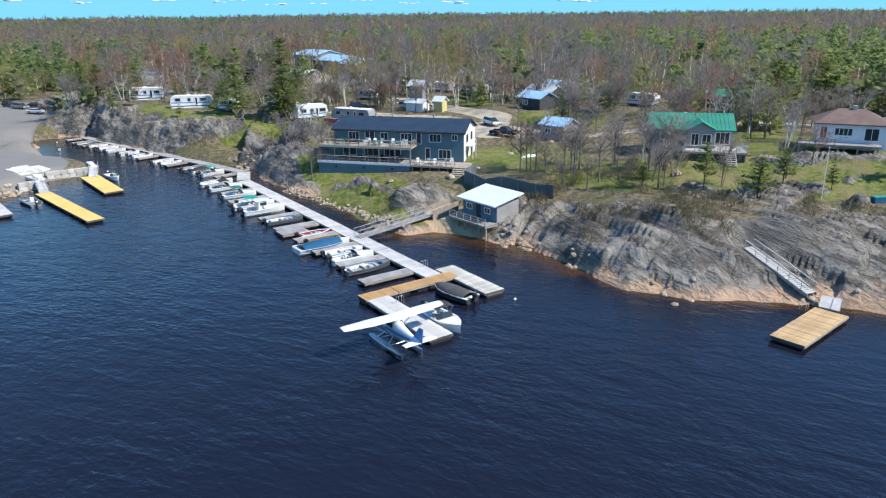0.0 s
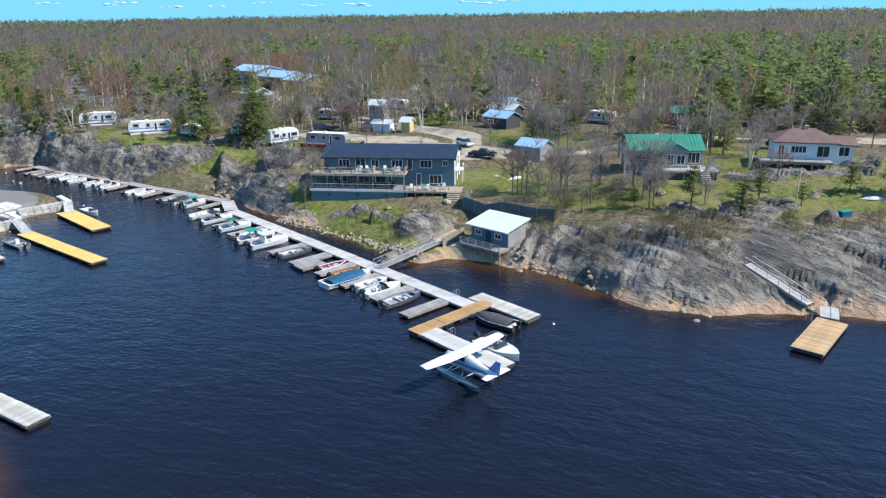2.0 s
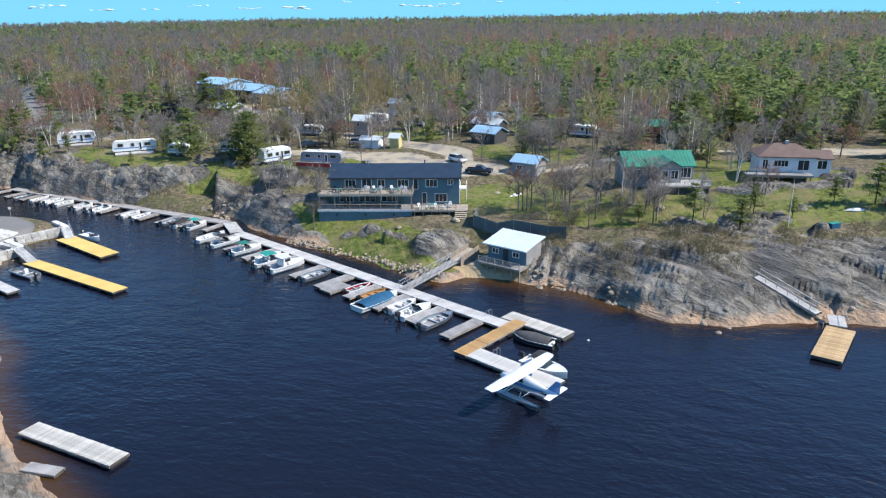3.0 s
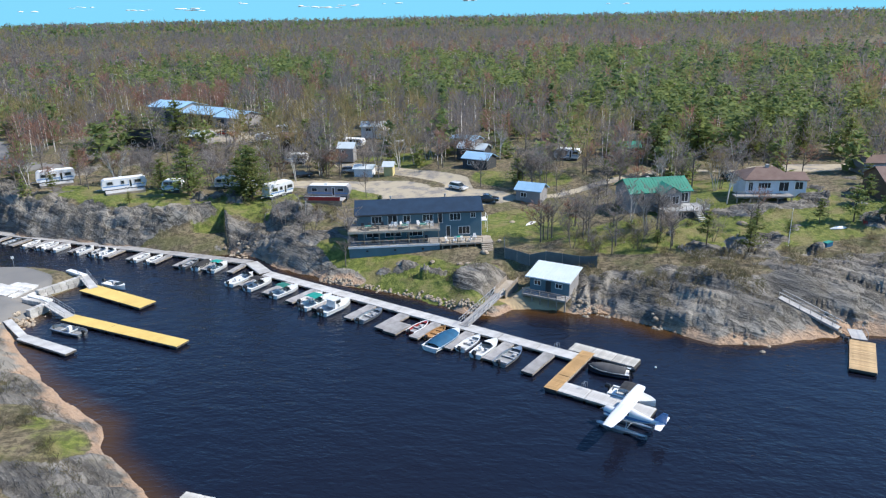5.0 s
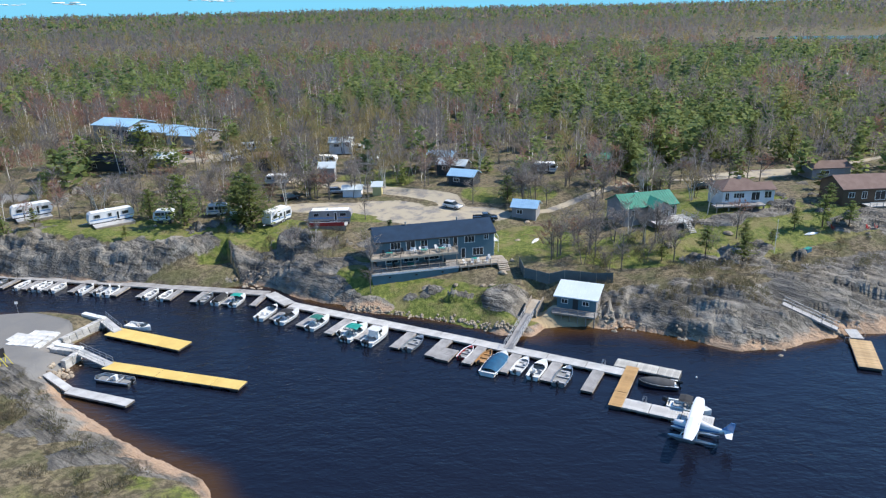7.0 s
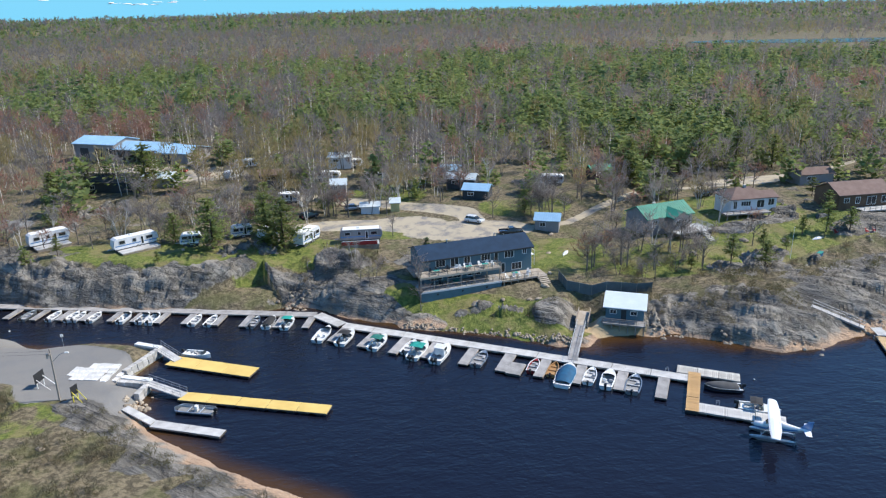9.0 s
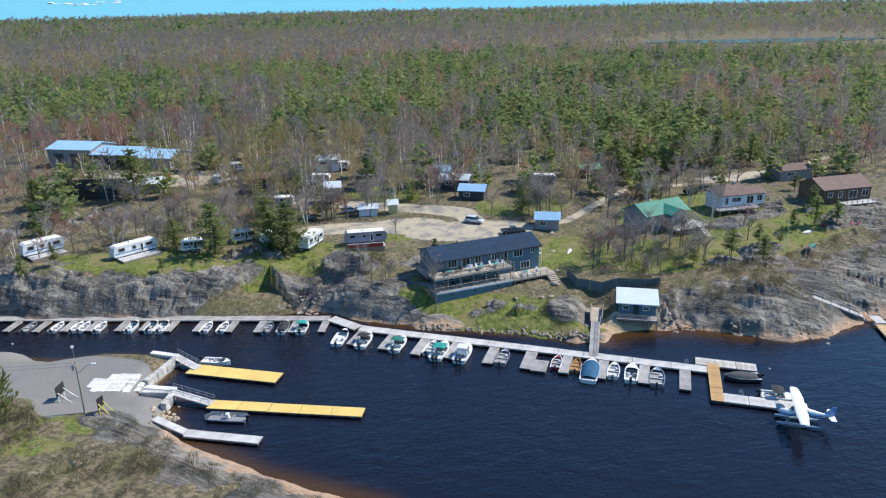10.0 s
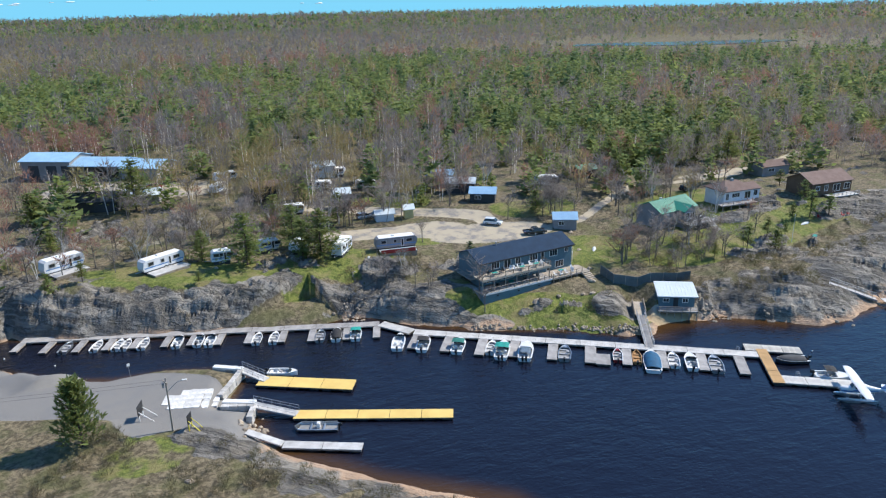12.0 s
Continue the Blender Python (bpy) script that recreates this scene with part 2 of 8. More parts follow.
# ---- mesh helpers ----
class Geo:
    """Collects faces for one mesh."""

    def __init__(self):
        self.v, self.f = [], []

    def add(self, verts, faces):
        n = len(self.v)
        self.v.extend(tuple(p) for p in verts)
        self.f.extend(tuple(n + i for i in f) for f in faces)
        return self

    def box(self, x0, y0, z0, x1, y1, z1, c=0.0, m=None):
        """A box, with chamfered upper and side edges where c is given."""
        if c <= 0:
            v = [(x, y, z) for z in (z0, z1) for x, y in ((x0, y0), (x1, y0), (x1, y1), (x0, y1))]
            f = [(3, 2, 1, 0), (4, 5, 6, 7), (0, 1, 5, 4), (1, 2, 6, 5), (2, 3, 7, 6), (3, 0, 4, 7)]
        else:
            ring = [(x0 + c, y0), (x1 - c, y0), (x1, y0 + c), (x1, y1 - c), (x1 - c, y1), (x0 + c, y1), (x0, y1 - c), (x0, y0 + c)]
            cx, cy = (x0 + x1) / 2, (y0 + y1) / 2
            sx, sy = 1 - c / max((x1 - x0) / 2, 1e-6), 1 - c / max((y1 - y0) / 2, 1e-6)
            top = [(cx + (x - cx) * sx, cy + (y - cy) * sy) for x, y in ring]
            v = [(x, y, z0) for x, y in ring] + [(x, y, z1 - c) for x, y in ring] + [(x, y, z1) for x, y in top]
            f = [tuple(range(7, -1, -1)), tuple(range(16, 24))]
            for k in (0, 8):
                f += [(k + i, k + (i + 1) % 8, k + 8 + (i + 1) % 8, k + 8 + i) for i in range(8)]
        if m is not None:
            v = [m @ Vector(p) for p in v]
        return self.add(v, f)

    def tube(self, a, b, r0, r1=None, n=6, caps=True):
        a, b = Vector(a), Vector(b)
        r1 = r0 if r1 is None else r1
        q = (b - a).to_track_quat("Z", "Y")
        v = [p + q @ Vector((r * math.cos(k * math.tau / n), r * math.sin(k * math.tau / n), 0)) for p, r in ((a, r0), (b, r1)) for k in range(n)]
        f = [(i, (i + 1) % n, n + (i + 1) % n, n + i) for i in range(n)]
        if caps:
            f += [tuple(range(n - 1, -1, -1)), tuple(range(n, 2 * n))]
        return self.add(v, f)

    def loft(self, rings, closed=True, caps=True):
        """Joins rings of equal length with faces."""
        n = len(rings[0])
        v = [p for r in rings for p in r]
        f = []
        for k in range(len(rings) - 1):
            for i in range(n if closed else n - 1):
                j = (i + 1) % n
                f.append((k * n + i, k * n + j, (k + 1) * n + j, (k + 1) * n + i))
        if caps:
            f += [tuple(range(n - 1, -1, -1)), tuple(range((len(rings) - 1) * n, len(rings) * n))]
        return self.add(v, f)

    def prism(self, outline, z0, z1):
        n = len(outline)
        return self.loft([[(x, y, z0) for x, y in outline], [(x, y, z1) for x, y in outline]])

    def rock(self, x, y, z, sx, sy, sz, rnd, n=7):
        """A lumpy stone with a flat-ish underside."""
        rings = []
        for k, (h, w) in enumerate(((-0.5, 0.75), (0.1, 1.0), (0.6, 0.8), (1.0, 0.35))):
            rings.append([(x + sx * w * math.cos(i * math.tau / n) * rnd.uniform(0.8, 1.15), y + sy * w * math.sin(i * math.tau / n) * rnd.uniform(0.8, 1.15),
                           z + sz * h * rnd.uniform(0.85, 1.1)) for i in range(n)])
        return self.loft(rings)


def mesh_of(name, geo, material, smooth=False):
    me = bpy.data.meshes.new(name)
    me.from_pydata(geo.v, [], geo.f)
    me.materials.append(material)
    if smooth:
        me.shade_smooth()
    me.update()
    return me


def part(name, geo, material, parent, label="", smooth=False, at=None):
    """One mesh object under a thing or a part."""
    ob = new(name, geo if isinstance(geo, bpy.types.Mesh) else mesh_of(name, geo, material, smooth))
    ob.parent = parent
    if at is not None:
        ob.matrix_basis = at
    return tagged(ob, label)


def thing(name, label, category, m=None, group="", kind=""):
    ob = new(name)
    ob.empty_display_size = 0.3
    if m is not None:
        ob.matrix_basis = m
    return tagged(ob, label, category, group, kind)


def solid(name, geo, material, label, category, m=None, group="", kind="", smooth=False):
    """A thing that is one mesh."""
    ob = new(name, mesh_of(name, geo, material, smooth))
    if m is not None:
        ob.matrix_basis = m
    return tagged(ob, label, category, group, kind)


def big_mesh(name, verts, tris, material):
    """A mesh from numpy arrays of vertices and triangles."""
    me = bpy.data.meshes.new(name)
    n, k = len(verts), len(tris)
    me.vertices.add(n)
    me.vertices.foreach_set("co", np.asarray(verts, np.float32).ravel())
    me.loops.add(3 * k)
    me.loops.foreach_set("vertex_index", np.asarray(tris, np.int32).ravel())
    me.polygons.add(k)
    me.polygons.foreach_set("loop_start", np.arange(0, 3 * k, 3, dtype=np.int32))
    me.polygons.foreach_set("loop_total", np.full(k, 3, np.int32))
    me.materials.append(material)
    me.update()
    me.validate()
    return me
# ---- land and water ----
# the shore of the mainland from east to west, then of the road spit and the near rock back to the south
SHORE_MAIN = [(600, -100), (200, 25), (90, 50), (60, 57), (45, 63.0), (39, 65.4), (33, 66.2), (26, 68), (20, 71), (17, 75.5), (14.5, 80.5), (11, 85), (7, 88.5), (3, 91.2),
              (-1, 92.3), (-4.8, 91.8), (-8.5, 95), (-12.7, 102), (-21, 111.4), (-26, 117), (-31, 124), (-33.3, 130.8), (-36, 136.3), (-40, 139), (-45, 139.7), (-52, 144),
              (-62, 152), (-72.5, 161), (-83, 170), (-89, 178), (-95, 178)]
SHORE_NEAR = [(-99, 172), (-97, 166), (-93.6, 163.5), (-88.6, 154.5), (-81.7, 147.5), (-74, 143.5), (-68, 138), (-65.4, 132.6), (-71.5, 127), (-73.5, 125), (-70.2, 121), (-72.6, 118),
              (-73.5, 114.5), (-73, 109.3), (-69.4, 100.5), (-67.6, 95), (-62.5, 86.5), (-58.8, 80), (-58.5, 74), (-54, 64), (-47.5, 54), (-43, 47), (-36, 25), (-40, -30),
              (-120, -200), (0, -500), (600, -400)]
LAKE = np.array(SHORE_MAIN + SHORE_NEAR, float)

# x, y, height of the ground, width of the slope up from the water
HEIGHTS = np.array([
    (-80, 186, 8.1, 7.5), (-60, 172, 7.4, 8.5), (-45, 160, 7.1, 10), (-27, 148, 7.2, 20), (-24, 130, 5.2, 9), (-12, 112, 3.4, 16), (2, 109, 4.0, 18),
    (9, 119, 5.4, 18), (10, 140, 6.8, 20), (13, 95, 3.8, 9), (23, 84, 5.2, 11), (40, 82, 5.4, 13), (58, 76, 5.2, 16), (40, 112, 6.9, 20),
    (63, 106, 8.3, 20), (82, 95, 8.8, 20), (150, 90, 9, 25), (20, 156, 8.6, 20), (45, 150, 9.3, 20), (-50, 225, 9.0, 20), (0, 260, 10, 20)], float)
HEIGHTS_NEAR = np.array([
    (-90, 150, 2.0, 7), (-80, 130, 1.8, 3), (-78, 118, 2.0, 4), (-90, 125, 2.6, 6), (-82, 108, 2.4, 10), (-95, 105, 4.0, 16), (-72, 82, 2.6, 14), (-85, 80, 3.8, 18),
    (-62, 55, 2.6, 12), (-110, 90, 4.5, 18), (-118, 180, 2.6, 8), (-120, 215, 4.0, 10), (-100, 30, 5, 20)], float)


def lake_distance(x, y):
    """Metres from the shore, positive on land."""
    a, b = LAKE, np.roll(LAKE, -1, 0)
    best, inside = np.full(x.shape, 1e9), np.zeros(x.shape, bool)
    for (ax, ay), (bx, by) in zip(a, b):
        dx, dy = bx - ax, by - ay
        k = np.clip(((x - ax) * dx + (y - ay) * dy) / (dx * dx + dy * dy), 0, 1)
        best = np.minimum(best, np.hypot(x - ax - k * dx, y - ay - k * dy))
        cross = (ay > y) != (by > y)
        inside ^= cross & (x < dx * (y - ay) / (dy if dy else 1e-9) + ax)
    return np.where(inside, -best, best)


def smooth01(v):
    v = np.clip(v, 0, 1)
    return v * v * (3 - 2 * v)


def waves(x, y, seed, octaves=4, lacunarity=2.03, gain=0.5):
    """Cheap smooth noise in numpy: value noise on a hashed lattice, about -1 to 1."""
    total, amp = np.zeros(np.shape(x)), 1.0
    for o in range(octaves):
        xi, yi = np.floor(x).astype(np.int64), np.floor(y).astype(np.int64)
        fx, fy = x - xi, y - yi
        fx, fy = fx * fx * (3 - 2 * fx), fy * fy * (3 - 2 * fy)

        def at(i, j):
            h = (i * 374761393 + j * 668265263 + (seed + o * 17) * 1442695041) & 0xFFFFFFFF
            h = ((h ^ (h >> 13)) * 1274126177) & 0xFFFFFFFF
            return ((h ^ (h >> 16)) & 0xFFFF) / 32767.5 - 1.0

        total = total + amp * ((at(xi, yi) * (1 - fx) + at(xi + 1, yi) * fx) * (1 - fy) + (at(xi, yi + 1) * (1 - fx) + at(xi + 1, yi + 1) * fx) * fy)
        amp, x, y = amp * gain, x * lacunarity + 13.7, y * lacunarity - 7.3
    return total


def slabs_of(u, v, seed):
    """Tilted flat slabs: a step and a slope of its own for every cell of a jittered lattice."""
    iu, iv = np.floor(u).astype(np.int64), np.floor(v).astype(np.int64)
    best, out = np.full(np.shape(u), 1e9), np.zeros(np.shape(u))

    def hashed(i, j, k):
        h = (i * 374761393 + j * 668265263 + (seed + k * 31) * 1442695041) & 0xFFFFFFFF
        h = ((h ^ (h >> 13)) * 1274126177) & 0xFFFFFFFF
        return ((h ^ (h >> 16)) & 0xFFFF) / 65535.0

    for a in (-1, 0, 1):
        for b in (-1, 0, 1):
            i, j = iu + a, iv + b
            du, dv = u - i - 0.15 - 0.7 * hashed(i, j, 0), v - j - 0.15 - 0.7 * hashed(i, j, 1)
            dist = du * du + dv * dv
            near = dist < best
            best = np.where(near, dist, best)
            out = np.where(near, hashed(i, j, 2) - 0.5 + (hashed(i, j, 3) - 0.5) * 1.1 * du + (hashed(i, j, 4) - 0.75) * 1.3 * dv, out)
    return out


def near_side(x, y):
    """1 on the road spit and the near rock, 0 on the mainland."""
    return smooth01((-x - 84 - 0.25 * (y - 150)) / 12 + np.where(y < 150, 20, 0) * (x < -40))


def spread(x, y, table):
    w = 1 / (((x[..., None] - table[:, 0]) ** 2 + (y[..., None] - table[:, 1]) ** 2) ** 1.5 + 30)
    w /= w.sum(-1, keepdims=True)
    return (w * table[:, 2]).sum(-1), (w * table[:, 3]).sum(-1)


def zone(x, y, cx, cy, rx, ry, turn=0.0, soft=0.35):
    """A soft-edged ellipse on the plan."""
    c, s = math.cos(radians(turn)), math.sin(radians(turn))
    u, v = ((x - cx) * c + (y - cy) * s) / rx, (-(x - cx) * s + (y - cy) * c) / ry
    return smooth01((1 - np.hypot(u, v)) / soft + 0.5)


def path_zone(x, y, pts, width):
    best = np.full(np.shape(x), 1e9)
    for (ax, ay), (bx, by) in zip(pts, pts[1:]):
        dx, dy = bx - ax, by - ay
        k = np.clip(((x - ax) * dx + (y - ay) * dy) / (dx * dx + dy * dy), 0, 1)
        best = np.minimum(best, np.hypot(x - ax - k * dx, y - ay - k * dy))
    return smooth01((width / 2 - best) / 1.2 + 0.5)


ROAD_SPIT = [(-78, 131), (-86, 141), (-97, 152), (-106, 168), (-112, 190), (-118, 215), (-125, 260)]
ROAD_CAMP = [(-160, 420), (-128, 320), (-100, 250), (-95, 222), (-80, 208)]
ROAD_BACK = [(9, 135), (12, 150), (0, 172), (-12, 190)]
ROAD_EAST = [(12, 136), (28, 131), (45, 134), (62, 137), (95, 122), (140, 120)]


def zones(x, y, d, h_rough):
    """How much rock, gravel and lush grass there is at a place."""
    n1, n2 = waves(x / 9, y / 9, 3), waves(x / 3.1, y / 3.1, 8)
    main = 1 - near_side(x, y)
    cliff = smooth01((13.0 - d + 3.5 * n1) / 6) * main
    lawn = np.maximum.reduce([zone(x, y, -14, 108, 13, 8, -48), zone(x, y, -4, 100, 7, 6, -48), zone(x, y, -24, 121, 4, 5, -48)])
    beach = zone(x, y, 2.5, 92.6, 6.0, 2.4, -38)
    cliff = cliff * (1 - lawn) * (1 - zone(x, y, -6, 107, 15, 10, -45))
    outcrop = smooth01((waves(x / 7 + 5, y / 7, 21) - 0.30) / 0.25) * np.maximum.reduce([
        zone(x, y, 45, 95, 35, 12, -25), zone(x, y, -30, 146, 24, 12, -40), 1.2 * zone(x, y, -65, 202, 48, 18, -10), zone(x, y, 90, 85, 45, 30, 0)])
    knob = np.maximum.reduce([zone(x, y, -2.0, 100.5, 5.5, 4.2, -35), zone(x, y, -27, 141, 6, 4, -40), zone(x, y, 62, 101, 8, 3.0, -15), zone(x, y, 52, 103, 5, 3, -25),
                              zone(x, y, 78, 86, 12, 4, -15), zone(x, y, 90, 75, 20, 12, 0),
                              zone(x, y, -28.5, 122, 3.5, 9, 30), zone(x, y, -23.5, 115.5, 5, 2.2, -45), 0.8 * zone(x, y, -14, 111.5, 4, 1.2, -20), 0.8 * zone(x, y, -9, 107, 2.6, 1.0, -30)])
    big_rock = np.maximum.reduce([zone(x, y, 30, 76, 20, 9.5, -14), zone(x, y, 55, 72, 24, 9, -8), zone(x, y, 14, 88, 4, 5, -45)])
    shrubs = zone(x, y, 19.5, 83.5, 4.5, 2.6, -25) + zone(x, y, 40, 86, 10, 3, -10) + zone(x, y, 33.5, 82, 5, 2.8, -30) + zone(x, y, 43.5, 80, 3, 1.6, -20)
    heath = np.maximum.reduce([zone(x, y, -65.5, 77.5, 6.5, 4.5, -40), zone(x, y, -72.5, 84, 6, 3.2, 10), zone(x, y, -74, 92.7, 3.5, 1.3, 20), zone(x, y, -84, 92, 6, 3, 30)])
    near_rock = near_side(x, y) * smooth01((n1 + 0.15 + 1.3 * smooth01((13 - d) / 9)) / 0.5) * (y < 122) * (1 - 0.9 * heath)
    rock = np.clip(np.maximum.reduce([cliff * 0.95, outcrop, knob, big_rock * (0.95 - 0.8 * np.clip(shrubs, 0, 1)), near_rock]), 0, 1)
    rock = np.clip(rock + 0.35 * n2 * (rock > 0.05) * (rock < 0.98), 0, 1)
    gravel = np.maximum.reduce([path_zone(x, y, ROAD_SPIT, 15) * (y > 112), path_zone(x, y, ROAD_CAMP, 7), path_zone(x, y, ROAD_BACK, 6), path_zone(x, y, ROAD_EAST, 2.6) * 0.7,
                                (0.9 + 0.35 * n1) * np.maximum(zone(x, y, 6.0, 141, 15, 7, -32), zone(x, y, -3, 153, 11, 5.5, -40)), (0.85 + 0.4 * n1) * zone(x, y, -15, 161, 14, 4.5, -30), zone(x, y, -78, 124, 8, 12, 40) * (d > 0), zone(x, y, -120, 205, 16, 18),
                                zone(x, y, -42, 245, 22, 8, -45), 0.8 * zone(x, y, 95, 127, 16, 3.2, -20), beach, (0.2 + 0.35 * n1) * zone(x, y, -62, 204, 48, 13, -12), 0.55 * zone(x, y, -38, 240, 30, 12, -40)])
    gravel = gravel * (1 - zone(x, y, -86, 116, 9, 7, 0))
    green = np.maximum.reduce([lawn, zone(x, y, -55, 164, 26, 7, -38), zone(x, y, -30, 150, 10, 7, -40), zone(x, y, 14, 118, 10, 9, -20), zone(x, y, 55, 112, 22, 16, -15) * 0.9, zone(x, y, 56, 95, 26, 8, -16),
                               zone(x, y, 40, 98, 24, 9, -20) * 0.9, zone(x, y, -24, 126, 6, 5, 0), zone(x, y, -10, 150, 8, 4, -30), zone(x, y, 26, 145, 12, 6, -30) * 0.6,
                               (0.45 + 0.4 * n2) * zone(x, y, -86, 119, 9, 6), zone(x, y, 70, 90, 18, 6, -20) * 0.8, zone(x, y, -70, 79, 13, 8, -20, 0.9) * (0.36 + 0.3 * n2), zone(x, y, 6, 178, 12, 12) * 0.5])
    return rock, np.clip(gravel, 0, 1), np.clip(green + 0.25 * n1, 0, 1)


def heights(x, y):
    """Height of the ground, with the rock's ledges."""
    x, y = np.asarray(x, float), np.asarray(y, float)
    d = lake_distance(x, y) + (0.9 - 0.45 * near_side(x, y)) * waves(x / 4.0, y / 4.0, 5, 3) * (1 - 0.8 * zone(x, y, -76, 124, 12, 20))
    h0, w0 = spread(x, y, HEIGHTS)
    h1, w1 = spread(x, y, HEIGHTS_NEAR)
    k = near_side(x, y)
    h, w = h0 * (1 - k) + h1 * k, w0 * (1 - k) + w1 * k
    far = np.hypot(x, y - 100)
    h = h + 0.8 * smooth01((far - 200) / 300) * waves(x / 90, y / 90, 2, 3) + 13 * smooth01((far - 1800) / 2700) + 4 * smooth01((far - 700) / 900) * waves(x / 400, y / 400, 9, 3)
    marsh = zone(x, y, 740, 470, 260, 210, -40, 0.6)
    h = h * (1 - marsh) + 6.0 * marsh
    up = np.clip(d / w, 0, 1)
    prof = 1 - (1 - up) ** 2.0
    z = h * prof
    rock, gravel, green = zones(x, y, d, h)
    # ledges tilt down to the east, as the layered rock does
    east = smooth01((x - 5) / 12)                         # on the big rock the layers turn and step the other way
    strike = np.radians(-36 - 18 * east)
    cu, su = np.cos(strike), np.sin(strike)
    u, v = cu * x + su * y, cu * y - su * x               # along and across the layers
    s = (v + z * 1.0) / (3.4 + 1.2 * (x > 5)) + 0.6 * waves(x / 12, y / 12, 31, 3)
    saw = s - np.floor(s)
    saw = np.where(x > 5, 1 - saw, saw)
    ledge = np.clip(saw / 0.86, 0, 1) - smooth01((saw - 0.86) / 0.14)
    lumps = waves(u / 10, v / 3.8, 12, 4, 2.1, 0.6)
    block = waves(u / 6.5, v / 3.2, 71, 2) * 2.2
    block = (np.floor(block) + smooth01((block - np.floor(block)) / 0.35)) / 2.2
    crease = np.minimum(np.abs(waves(u / 14, v / 2.3, 91, 2)), 0.55) - 0.3      # long clefts along the layers
    split = np.minimum(np.abs(waves(u / 3.6, v / 7.0, 97, 2)), 0.3) - 0.2       # short cross joints
    wob = 0.35 * waves(x / 5, y / 5, 52, 2)
    slabs = slabs_of(u / (8.5 + 7 * east) + wob, v / 3.0 + wob, 5) + 0.5 * slabs_of(u / (3.4 + 5 * east) + wob, v / 1.3 - wob, 6)
    form = (1.3 - 0.7 * east) * (ledge - 0.5) + 0.2 * lumps + 0.35 * (1 - east) * block + 0.5 * waves(x / 13, y / 9, 44, 2) + 0.5 * crease + 0.4 * (1 - 0.8 * east) * split + 1.15 * slabs
    form = form * (1 - 0.6 * zone(x, y, -26, 121, 8, 14, 25)) * (1 - 0.55 * zone(x, y, -2.5, 101, 6, 5, -35))
    z = z + np.where(d > 0, rock * (1 - gravel) * smooth01(d / 2.0) * (1 - 0.6 * k) * form, 0)
    z = z + (1 - rock) * (1 - gravel) * 0.18 * waves(x / 4, y / 4, 40, 3) * (d > 0)
    z = z + 0.8 * zone(x, y, -2.5, 101.0, 5.0, 3.8, -35) + 1.8 * zone(x, y, -27.5, 141, 5, 3, -40) + 1.0 * zone(x, y, -31.5, 132, 4, 2.5, -60) + 0.7 * zone(x, y, 20, 80, 9, 6, -25)
    # the hollow under the landing beside the boathouse
    k = np.clip(((x + 3.2) * 6.2 + (y - 94.9) * 4.8) / 61.5, 0, 1)
    z = np.minimum(z, 0.75 + 0.6 * k + 0.8 * np.maximum(np.hypot(x + 3.2 - 6.2 * k, y - 94.9 - 4.8 * k) - 1.7, 0))
    # the cut for the stair down the rock
    k = np.clip(((x - 34) * 3.5 - (y - 74.2) * 7.8) / 73.1, 0, 1)
    off = np.hypot(x - 34 - 3.5 * k, y - 74.2 + 7.8 * k)
    z = np.minimum(z, 3.2 - 2.35 * k + 0.55 * np.maximum(off - 1.0, 0))
    bed = -2.6 * smooth01(-d / 9) - 0.4 * np.minimum(-d, 0.4)
    return np.where(d > 0, np.maximum(z, 0.15 * np.minimum(d, 2)), bed), d, rock, gravel, green


def ground_z(x, y):
    return float(heights(np.array([x], float), np.array([y], float))[0][0])


def spaced(fine0, fine1, step, lo, hi, grow=1.09):
    mid = list(np.arange(fine0, fine1, step))
    left, right, s = [], [], step
    p = fine0
    while p > lo:
        s *= grow
        p -= s
        left.append(p)
    s, p = step, mid[-1]
    while p < hi:
        s *= grow
        p += s
        right.append(p)
    return np.array(left[::-1] + mid + right)


